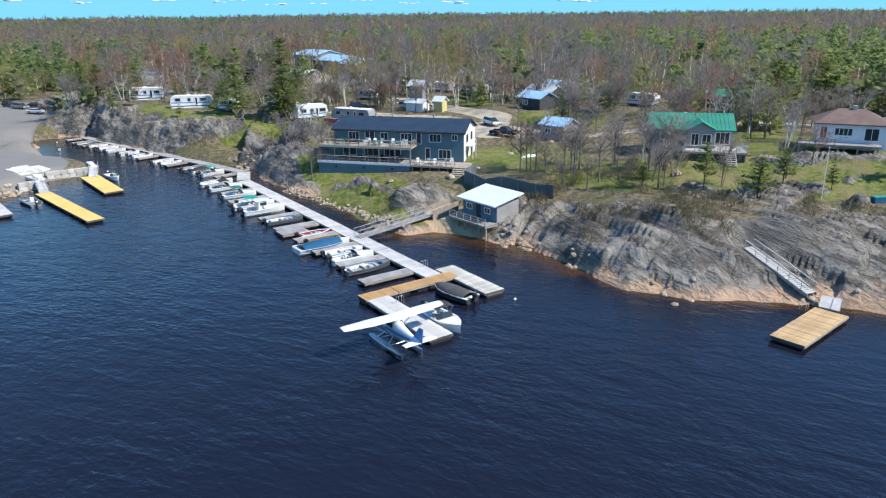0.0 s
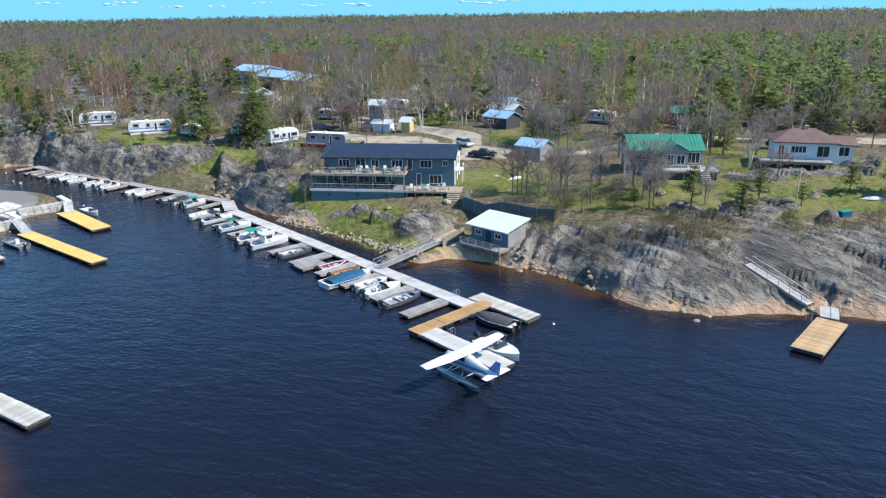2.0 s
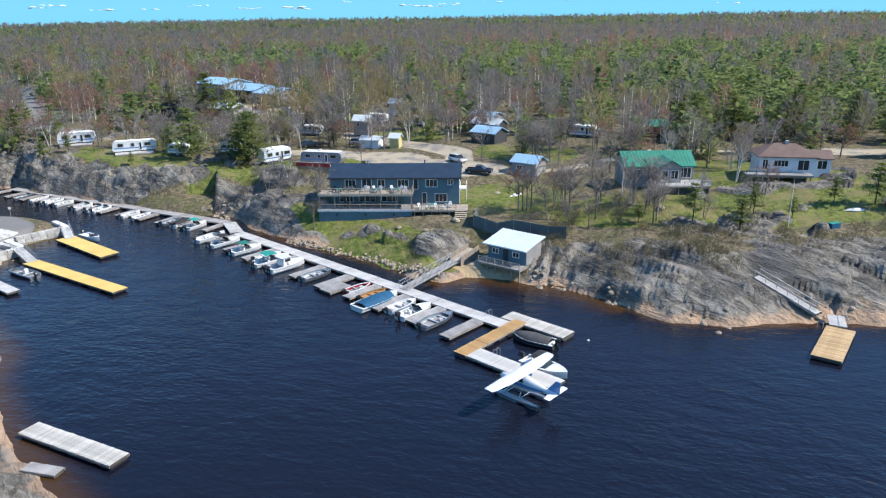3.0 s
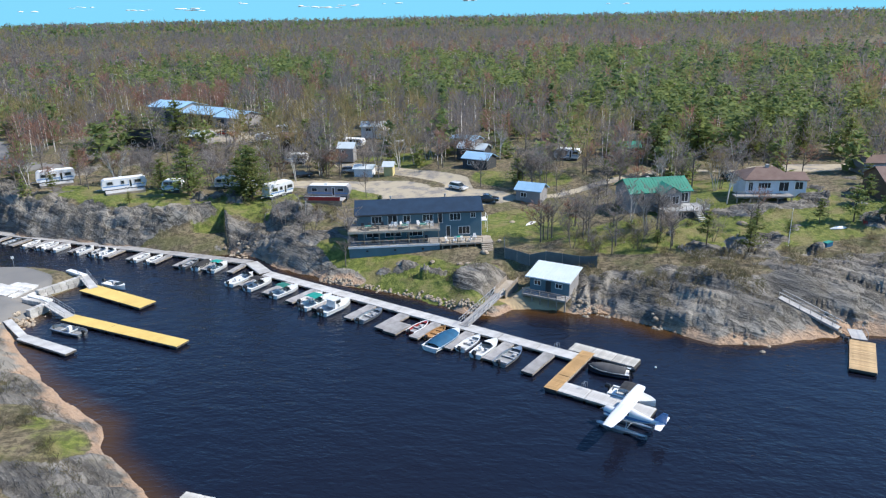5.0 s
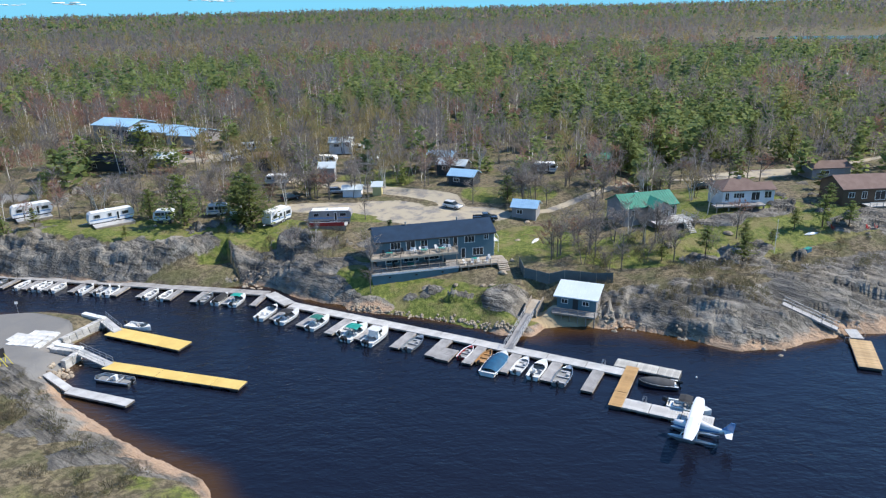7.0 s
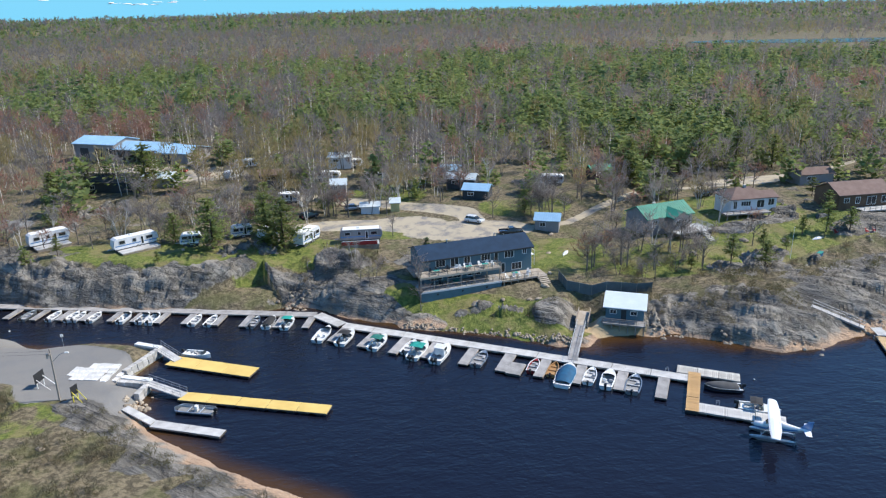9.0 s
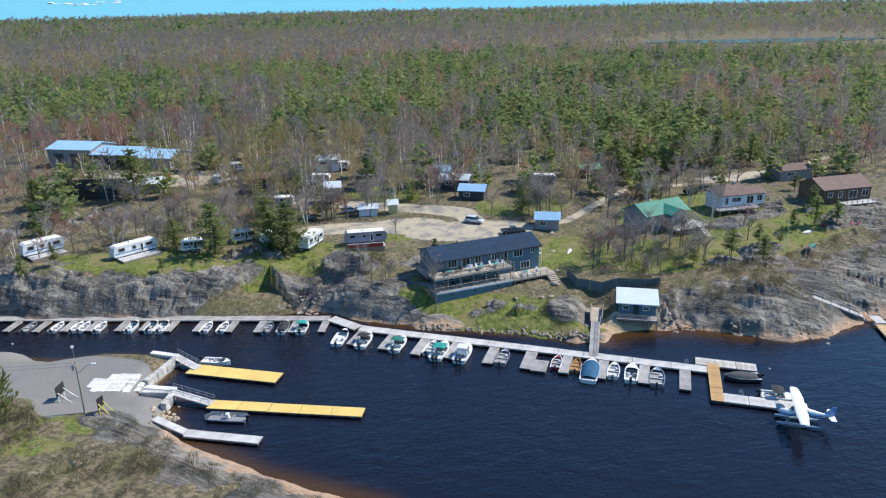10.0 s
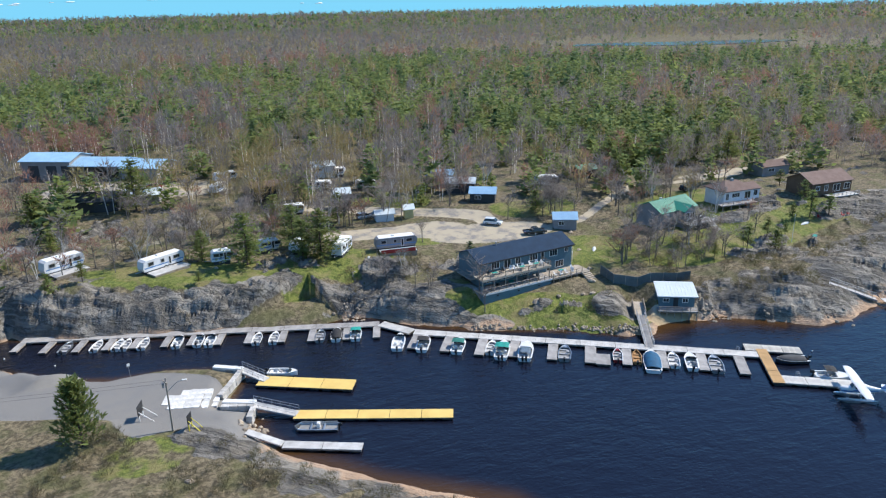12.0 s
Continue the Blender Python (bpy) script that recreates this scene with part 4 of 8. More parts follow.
def boat(style, label, m, ln=5.2, beam=2.1, hull="gelcoat", cover=None, motors=1):
    rnd = random.Random(int(m.translation.x * 31 + m.translation.y * 17))
    depth = {"skiff": 0.5, "row": 0.42, "runabout": 0.62, "covered": 0.62, "cabin": 0.75, "bowrider": 0.62, "pontoon": 0.4}[style]
    b = thing("boat", label, "boat", m, "moored boats")
    g, rings = hull_geo(ln, beam, depth, bow=0.55 if style in ("row", "skiff") else 0.14 if style == "pontoon" else 0.46, stern=0.9)
    part("hull", g, M[hull], b, smooth=False)
    part("gunwale", gunwale_geo(rings, 0.1 if style in ("row", "skiff") else 0.2), M["aluminium" if hull == "aluminium" else ("seat_wood" if style == "row" else "gelcoat")], b)
    part("floor", deck_geo(rings, 0, 9, 0.12, depth * 0.72), M["seat_wood" if style == "row" else ("boat_liner" if hull == "gelcoat" else "boat_floor")], b)
    if style in ("skiff", "row"):
        for f in (0.12, 0.4, 0.66):
            w = beam / 2 * (0.86 if f < 0.6 else 0.7)
            part("bench", Geo().box(ln * f, -w, depth * 0.55, ln * f + 0.34, w, depth * 0.72, 0.02), M["seat_wood" if style == "row" else "seat_grey"], b)
        if style == "skiff":
            part("fore_deck", deck_geo(rings, 8, 10, 0.06, 0.04), M[hull], b)
            part("console", Geo().box(ln * 0.46, -beam * 0.34, depth * 0.3, ln * 0.56, -beam * 0.12, depth * 1.35, 0.04), M["seat_grey"], b)
    elif style == "pontoon":
        part("rail", Geo().box(0.2, -beam / 2 + 0.05, depth, ln - 0.8, -beam / 2 + 0.12, depth + 0.25), M["metal_grey"], b)
        part("bench", Geo().box(ln * 0.3, -beam * 0.4, 0.15, ln * 0.34, beam * 0.4, 0.45, 0.03), M["aluminium"], b)
        part("bench", Geo().box(ln * 0.6, -beam * 0.4, 0.15, ln * 0.64, beam * 0.4, 0.45, 0.03), M["aluminium"], b)
        part("console", Geo().box(ln * 0.42, -0.5, 0.1, ln * 0.5, 0.1, 0.95, 0.05), M["gelcoat"], b)
    else:
        i = {"cabin": 5, "runabout": 6, "bowrider": 8, "covered": 6}[style]
        part("fore_deck", deck_geo(rings, i, 10, 0.05, -0.02), M["gelcoat"], b)
        for sy in (-1, 1):
            part("seat", Geo().box(ln * 0.36, sy * beam * 0.22 - 0.26, depth * 0.25, ln * 0.46, sy * beam * 0.22 + 0.26, depth * 0.75, 0.05).box(ln * 0.34, sy * beam * 0.22 - 0.26, depth * 0.7, ln * 0.38, sy * beam * 0.22 + 0.26, depth * 1.25, 0.03),
                 M["seat_grey" if rnd.random() < 0.5 else "gelcoat"], b, "padded seat")
        part("stern_bench", Geo().box(0.25, -beam * 0.36, depth * 0.25, 0.75, beam * 0.36, depth * 0.78, 0.06), M["gelcoat"], b)
        xw = ln * i / 10
        w = beam * 0.42
        if style != "covered":
            g = Geo()
            for y0, y1, x0, x1 in ((-w, -w * 0.45, xw - 0.25, xw), (-w * 0.45, w * 0.45, xw, xw), (w * 0.45, w, xw, xw - 0.25)):
                g.add([(x0, y0, depth * 1.1), (x1, y1, depth * 1.1), (x1 - 0.28, y1 * 0.93, depth * 1.1 + 0.5), (x0 - 0.28, y0 * 0.93, depth * 1.1 + 0.5)], [(0, 1, 2, 3)])
                g.add([(x0 - 0.02, y0, depth * 1.1), (x1 - 0.02, y1, depth * 1.1), (x1 - 0.3, y1 * 0.93, depth * 1.1 + 0.5), (x0 - 0.3, y0 * 0.93, depth * 1.1 + 0.5)], [(3, 2, 1, 0)])
            part("windshield", g, M["glass"], b)
        if style == "cabin":
            part("cabin", Geo().loft([[(ln * 0.32, -w * 0.86, depth), (ln * 0.32, w * 0.86, depth), (ln * 0.6, w * 0.8, depth), (ln * 0.6, -w * 0.8, depth)],
                                      [(ln * 0.34, -w * 0.78, depth + 1.25), (ln * 0.34, w * 0.78, depth + 1.25), (ln * 0.52, w * 0.7, depth + 1.25), (ln * 0.52, -w * 0.7, depth + 1.25)]]), M["gelcoat"], b)
            part("hardtop", Geo().box(ln * 0.27, -w * 0.86, depth + 1.25, ln * 0.55, w * 0.86, depth + 1.33, 0.03), M["gelcoat"], b)
            for sy in (-1, 1):
                part("cabin_window", Geo().box(ln * 0.37, sy * w * 0.81 - 0.03, depth + 0.6, ln * 0.52, sy * w * 0.81 + 0.03, depth + 1.05), M["glass"], b)
    if cover:
        if style == "covered":
            rows = []
            for k, r in enumerate(rings):
                x, w, z = r[0][0], r[6][1] + 0.03, r[0][2] + 0.02
                hump = 0.55 * math.sin(min(k / 10, 1) * math.pi) ** 0.7 + 0.05
                rows.append([(x, -w, z - 0.12), (x, -w, z), (x, -w * 0.4, z + hump * 0.8), (x, 0, z + hump), (x, w * 0.4, z + hump * 0.8), (x, w, z), (x, w, z - 0.12)])
            hi = 9 if hull == "gelcoat" else 11
            part("cover", Geo().loft(rows[1:hi], closed=False, caps=False), M[cover], b, "fabric boat cover", smooth=True)
            if hi == 9:
                part("fore_deck_cap", deck_geo(rings, 8, 10, 0.05, -0.03), M["gelcoat"], b)
        else:
            w, z = beam * 0.46, depth + 1.15
            part("bimini", Geo().loft([[(ln * 0.26, -w, z - 0.12), (ln * 0.26, -w * 0.5, z), (ln * 0.26, w * 0.5, z), (ln * 0.26, w, z - 0.12)], [(ln * 0.4, -w, z - 0.04), (ln * 0.4, -w * 0.5, z + 0.1), (ln * 0.4, w * 0.5, z + 0.1), (ln * 0.4, w, z - 0.04)],
                                       [(ln * 0.56, -w, z - 0.14), (ln * 0.56, -w * 0.5, z - 0.02), (ln * 0.56, w * 0.5, z - 0.02), (ln * 0.56, w, z - 0.14)]], closed=False, caps=False), M[cover], b, "fabric canopy top")
            for sx in (0.28, 0.54):
                for sy in (-1, 1):
                    part("canopy_pole", Geo().tube((ln * 0.42, sy * w, depth), (ln * sx, sy * w, z - 0.12), 0.02, 0.02, 5), M["aluminium"], b)
    if hull in ("hull_red", "hull_blue") or rnd.random() < 0.3:
        g = Geo()
        for side in (1, 5):
            s = -1 if side == 1 else 1
            g.loft([[(r[side][0], r[side][1] + s * 0.03, r[side][2] + 0.02), (r[side][0], r[side][1] + s * 0.03, r[side][2] + 0.1)] for r in rings], closed=False, caps=False)
        part("stripe", g, M["hull_red" if hull == "hull_red" else "hull_blue"], b)
    if style not in ("covered",) or rnd.random() < 0.7:
        for k in range(motors):
            outboard(b, 0.0, depth + 0.05, 1.15 if style in ("cabin", "runabout") else 0.95, rnd.choice((0, -18)), (k - (motors - 1) / 2) * 0.6)
    return b


def berth(base, d, n, s, out, ln, flip=False, skew=0.0):
    """The pose of a boat in the slip at s along a dock: bow to the dock."""
    p = base + d * s + n * (WIDE + out + ln)
    a = math.degrees(math.atan2(-n.y, -n.x)) + skew
    return pose(p.x, p.y, 0.02, 0, 0, a)


W, AL = "white fibreglass runabout with an outboard, moored at the dock", "open aluminium fishing boat with benches, moored at the dock"
A_BOATS = [(9.6, "skiff", AL, 4.6, 1.9, "aluminium", None), (15.0, "skiff", "white open skiff moored at a finger dock", 4.4, 1.7, "gelcoat", None), (18.8, "skiff", "white open skiff moored at a finger dock", 4.4, 1.7, "gelcoat", None),
           (20.2, "skiff", "white and red skiff moored at a finger dock", 4.4, 1.7, "gelcoat", None), (23.4, "skiff", "white open skiff moored at a finger dock", 4.4, 1.8, "gelcoat", None), (29.6, "bowrider", W, 4.5, 1.8, "gelcoat", None),
           (33.4, "bowrider", W, 4.4, 1.8, "gelcoat", None), (35.5, "bowrider", W, 4.6, 1.9, "gelcoat", None), (44.0, "skiff", "white and grey skiff moored at a finger dock", 4.6, 1.8, "gelcoat", None), (47.1, "skiff", "white skiff with dark trim at a finger dock", 4.6, 1.8, "gelcoat", None),
           (55.6, "skiff", "dark aluminium fishing boat moored at a finger dock", 4.8, 1.9, "aluminium", None), (58.6, "covered", "white boat with a dark cockpit cover", 4.9, 2.0, "gelcoat", "canvas_black"), (62.2, "runabout", "white runabout with a teal canopy", 5.0, 2.1, "gelcoat", "canvas_teal")]
for s, style, label, ln, beam, hull, cover in A_BOATS:
    boat(style, label, berth(A0, A_DIR, A_N, s, 0.25, ln), ln, beam, hull, cover)
C_BOATS = [(-1.4, "bowrider", "white bowrider with open bow seats", 5.8, 2.2, "gelcoat", None, 1, 8), (3.0, "runabout", "white runabout with a black canopy", 5.6, 2.2, "gelcoat", "canvas_black", 1, 4), (9.2, "runabout", "white runabout under a dark green canopy", 5.4, 2.2, "gelcoat", "canvas_green", 1, 0),
           (15.0, "skiff", "small white boat with a tube frame", 4.8, 1.7, "gelcoat", None, 1, 0), (17.1, "runabout", "white cruiser with a teal canopy", 6.3, 2.4, "gelcoat", "canvas_teal", 2, 0), (21.2, "cabin", "white hardtop cabin boat", 6.2, 2.4, "gelcoat", None, 2, 0),
           (27.9, "skiff", "dark aluminium fishing boat with a console", 5.2, 2.1, "aluminium", None, 1, 0), (36.9, "skiff", "small red and white fishing boat", 4.3, 1.6, "hull_red", None, 1, 0), (40.1, "row", "brown wooden rowing boat with plank seats", 4.4, 1.5, "seat_wood", None, 1, 0),
           (42.5, "covered", "white motorboat under a bright blue cover", 7.0, 2.7, "gelcoat", "canvas_blue", 1, 0), (46.1, "skiff", "white open fishing boat with a grey seat", 4.9, 1.8, "gelcoat", None, 1, 0), (48.9, "runabout", "clean white bowrider beside a finger dock", 5.4, 2.0, "gelcoat", None, 1, 0),
           (52.8, "skiff", "aluminium fishing boat with red side stripe and white canopy", 5.6, 2.2, "aluminium", None, 1, 0)]
for s, style, label, ln, beam, hull, cover, motors, skew in C_BOATS:
    ln, beam = ln * 1.06, beam * 1.08
    boat(style, label, berth(C0, C_DIR, C_N, s, 0.2, ln, skew=skew), ln, beam, hull, cover, motors)


def at_points(stern, bow, z=0.02):
    d = Vector(bow) - Vector(stern)
    return pose(stern[0], stern[1], z, 0, 0, math.degrees(math.atan2(d.y, d.x)))


boat("runabout", "white runabout with a black canopy beside the floatplane", at_points((-1.5, 64.6), (1.7, 60.1)), 5.6, 2.3, "gelcoat", "canvas_black")
boat("covered", "dark boat under a black fabric cover", at_points((3.2, 67.2), (-0.6, 70.9)), 5.4, 2.3, "canvas_black", "cover_grey")
boat("pontoon", "flat aluminium work boat beside the yellow dock", at_points((-63.8, 108.4), (-68.7, 113.3)), 6.4, 2.1, "aluminium", None)
boat("bowrider", "white and navy bowrider beside the short yellow dock", at_points((-62.2, 130.2), (-58.4, 126.0)), 5.0, 1.9, "gelcoat", None)


def floatplane(m):
    """A high-wing single on floats; nose towards +x, the wing's leading edge over x = 0.6."""
    p = thing("floatplane", "white and blue high-wing floatplane moored at the dock", "floatplane", m)

    def ring(x, w, z0, z1, n=10):
        return [(x, w * math.sin(k * math.tau / n), (z0 + z1) / 2 - (z1 - z0) / 2 * math.cos(k * math.tau / n)) for k in range(n)]

    stations = [(2.55, 0.22, 1.45, 1.85), (2.4, 0.42, 1.25, 2.1), (1.5, 0.52, 1.12, 2.2), (0.9, 0.56, 1.08, 2.25), (0.35, 0.58, 1.06, 2.78), (-0.9, 0.57, 1.06, 2.78), (-1.8, 0.44, 1.2, 2.5), (-3.2, 0.26, 1.5, 2.2), (-4.7, 0.1, 1.8, 2.08)]
    part("fuselage", Geo().loft([ring(*s) for s in stations]), M["plane_white"], p, "white fuselage", smooth=True)
    part("belly_stripe", Geo().loft([[(x, w * 1.02 * s, z0 + (z1 - z0) * a) for s, a in ((-1, 0.3), (-1.0, 0.52))] for x, w, z0, z1 in stations[:-1]], closed=False, caps=False)
         .loft([[(x, w * 1.02, z0 + (z1 - z0) * a) for a in (0.3, 0.52)] for x, w, z0, z1 in stations[:-1]], closed=False, caps=False), M["plane_blue"], p, "blue side stripe")
    for sy in (-1, 1):
        chord = [(0.75, 0.02), (0.55, 0.12), (0.1, 0.17), (-0.5, 0.1), (-0.9, 0.0), (-0.5, -0.03), (0.1, -0.05), (0.6, -0.04)]
        rows = []
        for f, c in ((0.0, 1.0), (0.5, 1.0), (0.94, 0.74), (1.0, 0.6)):
            rows.append([(0.2 + (x - 0.2) * c, sy * (0.0 + 5.45 * f), 2.82 + z * c + 0.12 * f) for x, z in chord])
        part("wing", Geo().loft(rows if sy > 0 else [r[::-1] for r in rows]), M["plane_white"], p, "white wing")
        part("wing_strut", Geo().tube((0.25, sy * 0.5, 1.2), (0.2, sy * 2.6, 2.82), 0.05, 0.05, 6), M["plane_white"], p)
        part("flap_line", Geo().box(-0.72, sy * 1.6 - 1.0, 2.9, -0.7, sy * 1.6 + 1.0, 2.93), M["siding_grey"], p)
        part("tailplane", Geo().loft([[(-3.75, sy * 0.1, 1.98), (-4.0, sy * 0.1, 2.04), (-4.85, sy * 0.1, 2.0), (-4.0, sy * 0.1, 1.95)], [(-4.15, sy * 1.7, 2.0), (-4.3, sy * 1.7, 2.04), (-4.85, sy * 1.7, 2.01), (-4.3, sy * 1.7, 1.98)]]), M["plane_white"], p, "white tailplane")
        g = Geo()
        rows = []
        for x, w, z0, z1 in ((3.0, 0.06, 0.3, 0.42), (2.6, 0.26, 0.05, 0.5), (1.6, 0.34, -0.2, 0.52), (0.0, 0.34, -0.22, 0.5), (-0.5, 0.33, -0.18, 0.5), (-0.52, 0.3, -0.02, 0.5), (-2.2, 0.2, 0.15, 0.48), (-3.0, 0.08, 0.25, 0.45)):
            rows.append([(x, sy * 1.05 - w, z1 - 0.1), (x, sy * 1.05 - w * 0.7, z1), (x, sy * 1.05 + w * 0.7, z1), (x, sy * 1.05 + w, z1 - 0.1), (x, sy * 1.05 + w * 0.9, z0 + 0.15), (x, sy * 1.05, z0), (x, sy * 1.05 - w * 0.9, z0 + 0.15)])
        f = part("float", g.loft(rows), M["aluminium"], p, "grey aluminium float")
        for x0, x1 in ((1.6, 0.9), (-0.6, -0.5)):
            part("float_strut", Geo().tube((x0, sy * 1.05, 0.45), (x1, sy * 0.45, 1.2), 0.04, 0.04, 5), M["plane_white"], f)
        part("water_rudder", Geo().box(-3.2, sy * 1.05 - 0.02, 0.0, -3.0, sy * 1.05 + 0.02, 0.55), M["aluminium"], f)
        part("side_window", Geo().loft([[(0.45, sy * 0.585, 2.05), (0.45, sy * 0.56, 2.5)], [(-0.7, sy * 0.575, 2.05), (-0.7, sy * 0.55, 2.55)]], closed=False, caps=False), M["glass"], p)
    part("float_spreader", Geo().tube((1.4, -1.05, 0.4), (1.4, 1.05, 0.4), 0.04, 0.04, 5), M["aluminium"], p)
    part("float_spreader", Geo().tube((-0.6, -1.05, 0.4), (-0.6, 1.05, 0.4), 0.04, 0.04, 5), M["aluminium"], p)
    part("windscreen", Geo().loft([[(0.98, -0.5, 2.2), (0.98, 0.5, 2.2)], [(0.42, -0.46, 2.76), (0.42, 0.46, 2.76)]], closed=False, caps=False), M["glass"], p)
    part("fin", Geo().loft([[(-3.4, -0.03, 2.08), (-3.4, 0.03, 2.08), (-4.9, 0.03, 1.95), (-4.9, -0.03, 1.95)], [(-4.45, -0.03, 3.35), (-4.45, 0.03, 3.35), (-5.05, 0.03, 3.35), (-5.05, -0.03, 3.35)]]), M["plane_blue"], p, "blue tail fin")
    part("spinner", Geo().loft([ring(2.55, 0.16, 1.5, 1.82), ring(2.75, 0.12, 1.54, 1.78), ring(2.9, 0.02, 1.64, 1.68)]), M["aluminium"], p)
    for a in (25, 205):
        c, s = math.cos(radians(a)), math.sin(radians(a))
        part("propeller_blade", Geo().loft([[(2.7, 0.07 * s, 1.66 - 0.07 * c), (2.72, -0.07 * s, 1.66 + 0.07 * c)], [(2.68, 0.6 * c + 0.07 * s, 1.66 + 0.6 * s - 0.07 * c), (2.72, 0.6 * c - 0.07 * s, 1.66 + 0.6 * s + 0.07 * c)],
                                              [(2.7, 1.02 * c + 0.04 * s, 1.66 + 1.02 * s - 0.04 * c), (2.71, 1.02 * c - 0.04 * s, 1.66 + 1.02 * s + 0.04 * c)]], closed=False, caps=False), M["black_plastic"], p)
    return p


floatplane(pose(-4.25, 57.65, 0.0, 0, 0, math.degrees(math.atan2(0.82, -0.57))) @ Matrix.Diagonal((0.94, 0.94, 0.97, 1)))

# small things on the docks and in the water
buoy = thing("buoy", "small round white mooring buoy", "buoy", pose(7.6, 68.0, 0))
part("ball", Geo().loft([[(r * math.cos(k * math.tau / 10), r * math.sin(k * math.tau / 10), z) for k in range(10)] for r, z in ((0.05, -0.1), (0.14, 0.0), (0.17, 0.08), (0.12, 0.18), (0.04, 0.23))]), M["trim_white"], buoy, smooth=True)
part("ring", Geo().tube((0, 0, 0.22), (0, 0, 0.32), 0.02, 0.03, 6), M["metal_grey"], buoy)
copy_thing(buoy, pose(-86.5, 160.0, 0))
copy_thing(buoy, pose(-92, 169.5, 0))


def frame_rack(m):
    """A small tubular frame such as a ladder rail or a bench on a dock."""
    r = thing("dock_rail", "small grey tube rail at the dock ladder", "rail", m)
    for y in (-0.3, 0.3):
        part("hoop", Geo().tube((0, y, 0), (0, y, 0.75), 0.025).tube((0, y, 0.75), (0.45, y, 0.75), 0.025).tube((0.45, y, 0.75), (0.45, y, 0), 0.025), M["metal_grey"], r)
    part("cross_bar", Geo().tube((0.2, -0.3, 0.75), (0.2, 0.3, 0.75), 0.02), M["metal_grey"], r)
    return r


rack = frame_rack(pose(C0.x + C_DIR.x * 57 + C_N.x * 0.3, C0.y + C_DIR.y * 57 + C_N.y * 0.3, 0.55, 0, 0, -55))
copy_thing(rack, pose(-4.3, 66.3, 0.55, 0, 0, -55))
copy_thing(rack, pose(35.4, 63.6, 0.55, 0, 0, -140))
# ---- houses, sheds and what stands on the shore ----
def window_on(parent, x0, x1, z0, z1, y, panes=2, name="window", trim="trim_white", side=1):
    """A window in a wall that faces -y (side 1) or +y; in the parent's axes."""
    w = part(name, Geo().box(x0, y - 0.05 * side, z0, x1, y + 0.02 * side, z0 + 0.09).box(x0, y - 0.05 * side, z1 - 0.09, x1, y + 0.02 * side, z1)
             .box(x0, y - 0.05 * side, z0 + 0.09, x0 + 0.09, y + 0.02 * side, z1 - 0.09).box(x1 - 0.09, y - 0.05 * side, z0 + 0.09, x1, y + 0.02 * side, z1 - 0.09), M[trim], parent, "framed window")
    for k in range(panes):
        a, b = x0 + 0.09 + (x1 - x0 - 0.18) * k / panes, x0 + 0.09 + (x1 - x0 - 0.18) * (k + 1) / panes
        part("pane", Geo().box(a + 0.03, y - 0.02 * side, z0 + 0.09, b - 0.03, y + 0.01 * side, z1 - 0.09), M["glass"], w)
        if k:
            part("mullion", Geo().box(a - 0.03, y - 0.05 * side, z0 + 0.09, a + 0.03, y + 0.02 * side, z1 - 0.09), M[trim], w)
    return w


def siding_geo(x0, y0, x1, y1, z0, z1, pitch=0.22):
    """Walls round a rectangle, lapped like clapboard, in one piece."""
    n, rings = max(1, int((z1 - z0) / pitch)), []
    for k in range(n):
        for z, e in ((z0 + (z1 - z0) * k / n, 0.025), (z0 + (z1 - z0) * (k + 1) / n, 0.0)):
            rings.append([(x0 - e, y0 - e, z), (x1 + e, y0 - e, z), (x1 + e, y1 + e, z), (x0 - e, y1 + e, z)])
    return Geo().loft(rings)


def gable_geo(x0, x1, y0, y1, z, rise, over=0.35, thick=0.16):
    """A gable roof along x with thickness, in one piece."""
    yc, k = (y0 + y1) / 2, rise / ((y1 - y0) / 2)
    prof = [(y0 - over, z - k * over), (yc, z + rise), (y1 + over, z - k * over), (y1 + over, z - k * over + thick), (yc, z + rise + thick), (y0 - over, z - k * over + thick)]
    return Geo().loft([[(x0 - over, y, h) for y, h in prof], [(x1 + over, y, h) for y, h in prof]])


def seams(parent, x0, x1, y0, y1, z, rise, material, pitch, over=0.35, thick=0.16):
    """Standing seams on both slopes of a gable roof."""
    yc, k = (y0 + y1) / 2, rise / ((y1 - y0) / 2)
    for ye, s in ((y0, -1), (y1, 1)):
        ya, za = ye + s * over, z - k * over + thick
        me = mesh_of("roof_seam", Geo().loft([[(0, ya, za + 0.004), (0.06, ya, za + 0.004), (0.06, ya, za + 0.05), (0, ya, za + 0.05)], [(0, yc, z + rise + thick + 0.004), (0.06, yc, z + rise + thick + 0.004), (0.06, yc, z + rise + thick + 0.05), (0, yc, z + rise + thick + 0.05)]]), M[material])
        for i in range(int((x1 - x0 + 2 * over) / pitch)):
            part("roof_seam", me, None, parent, at=pose(x0 - over + 0.05 + i * pitch, 0, 0))


def end_geo(x, y0, y1, z, rise, t=0.12):
    return Geo().loft([[(x - t / 2, y0, z), (x - t / 2, y1, z), (x - t / 2, (y0 + y1) / 2, z + rise)], [(x + t / 2, y0, z), (x + t / 2, y1, z), (x + t / 2, (y0 + y1) / 2, z + rise)]])


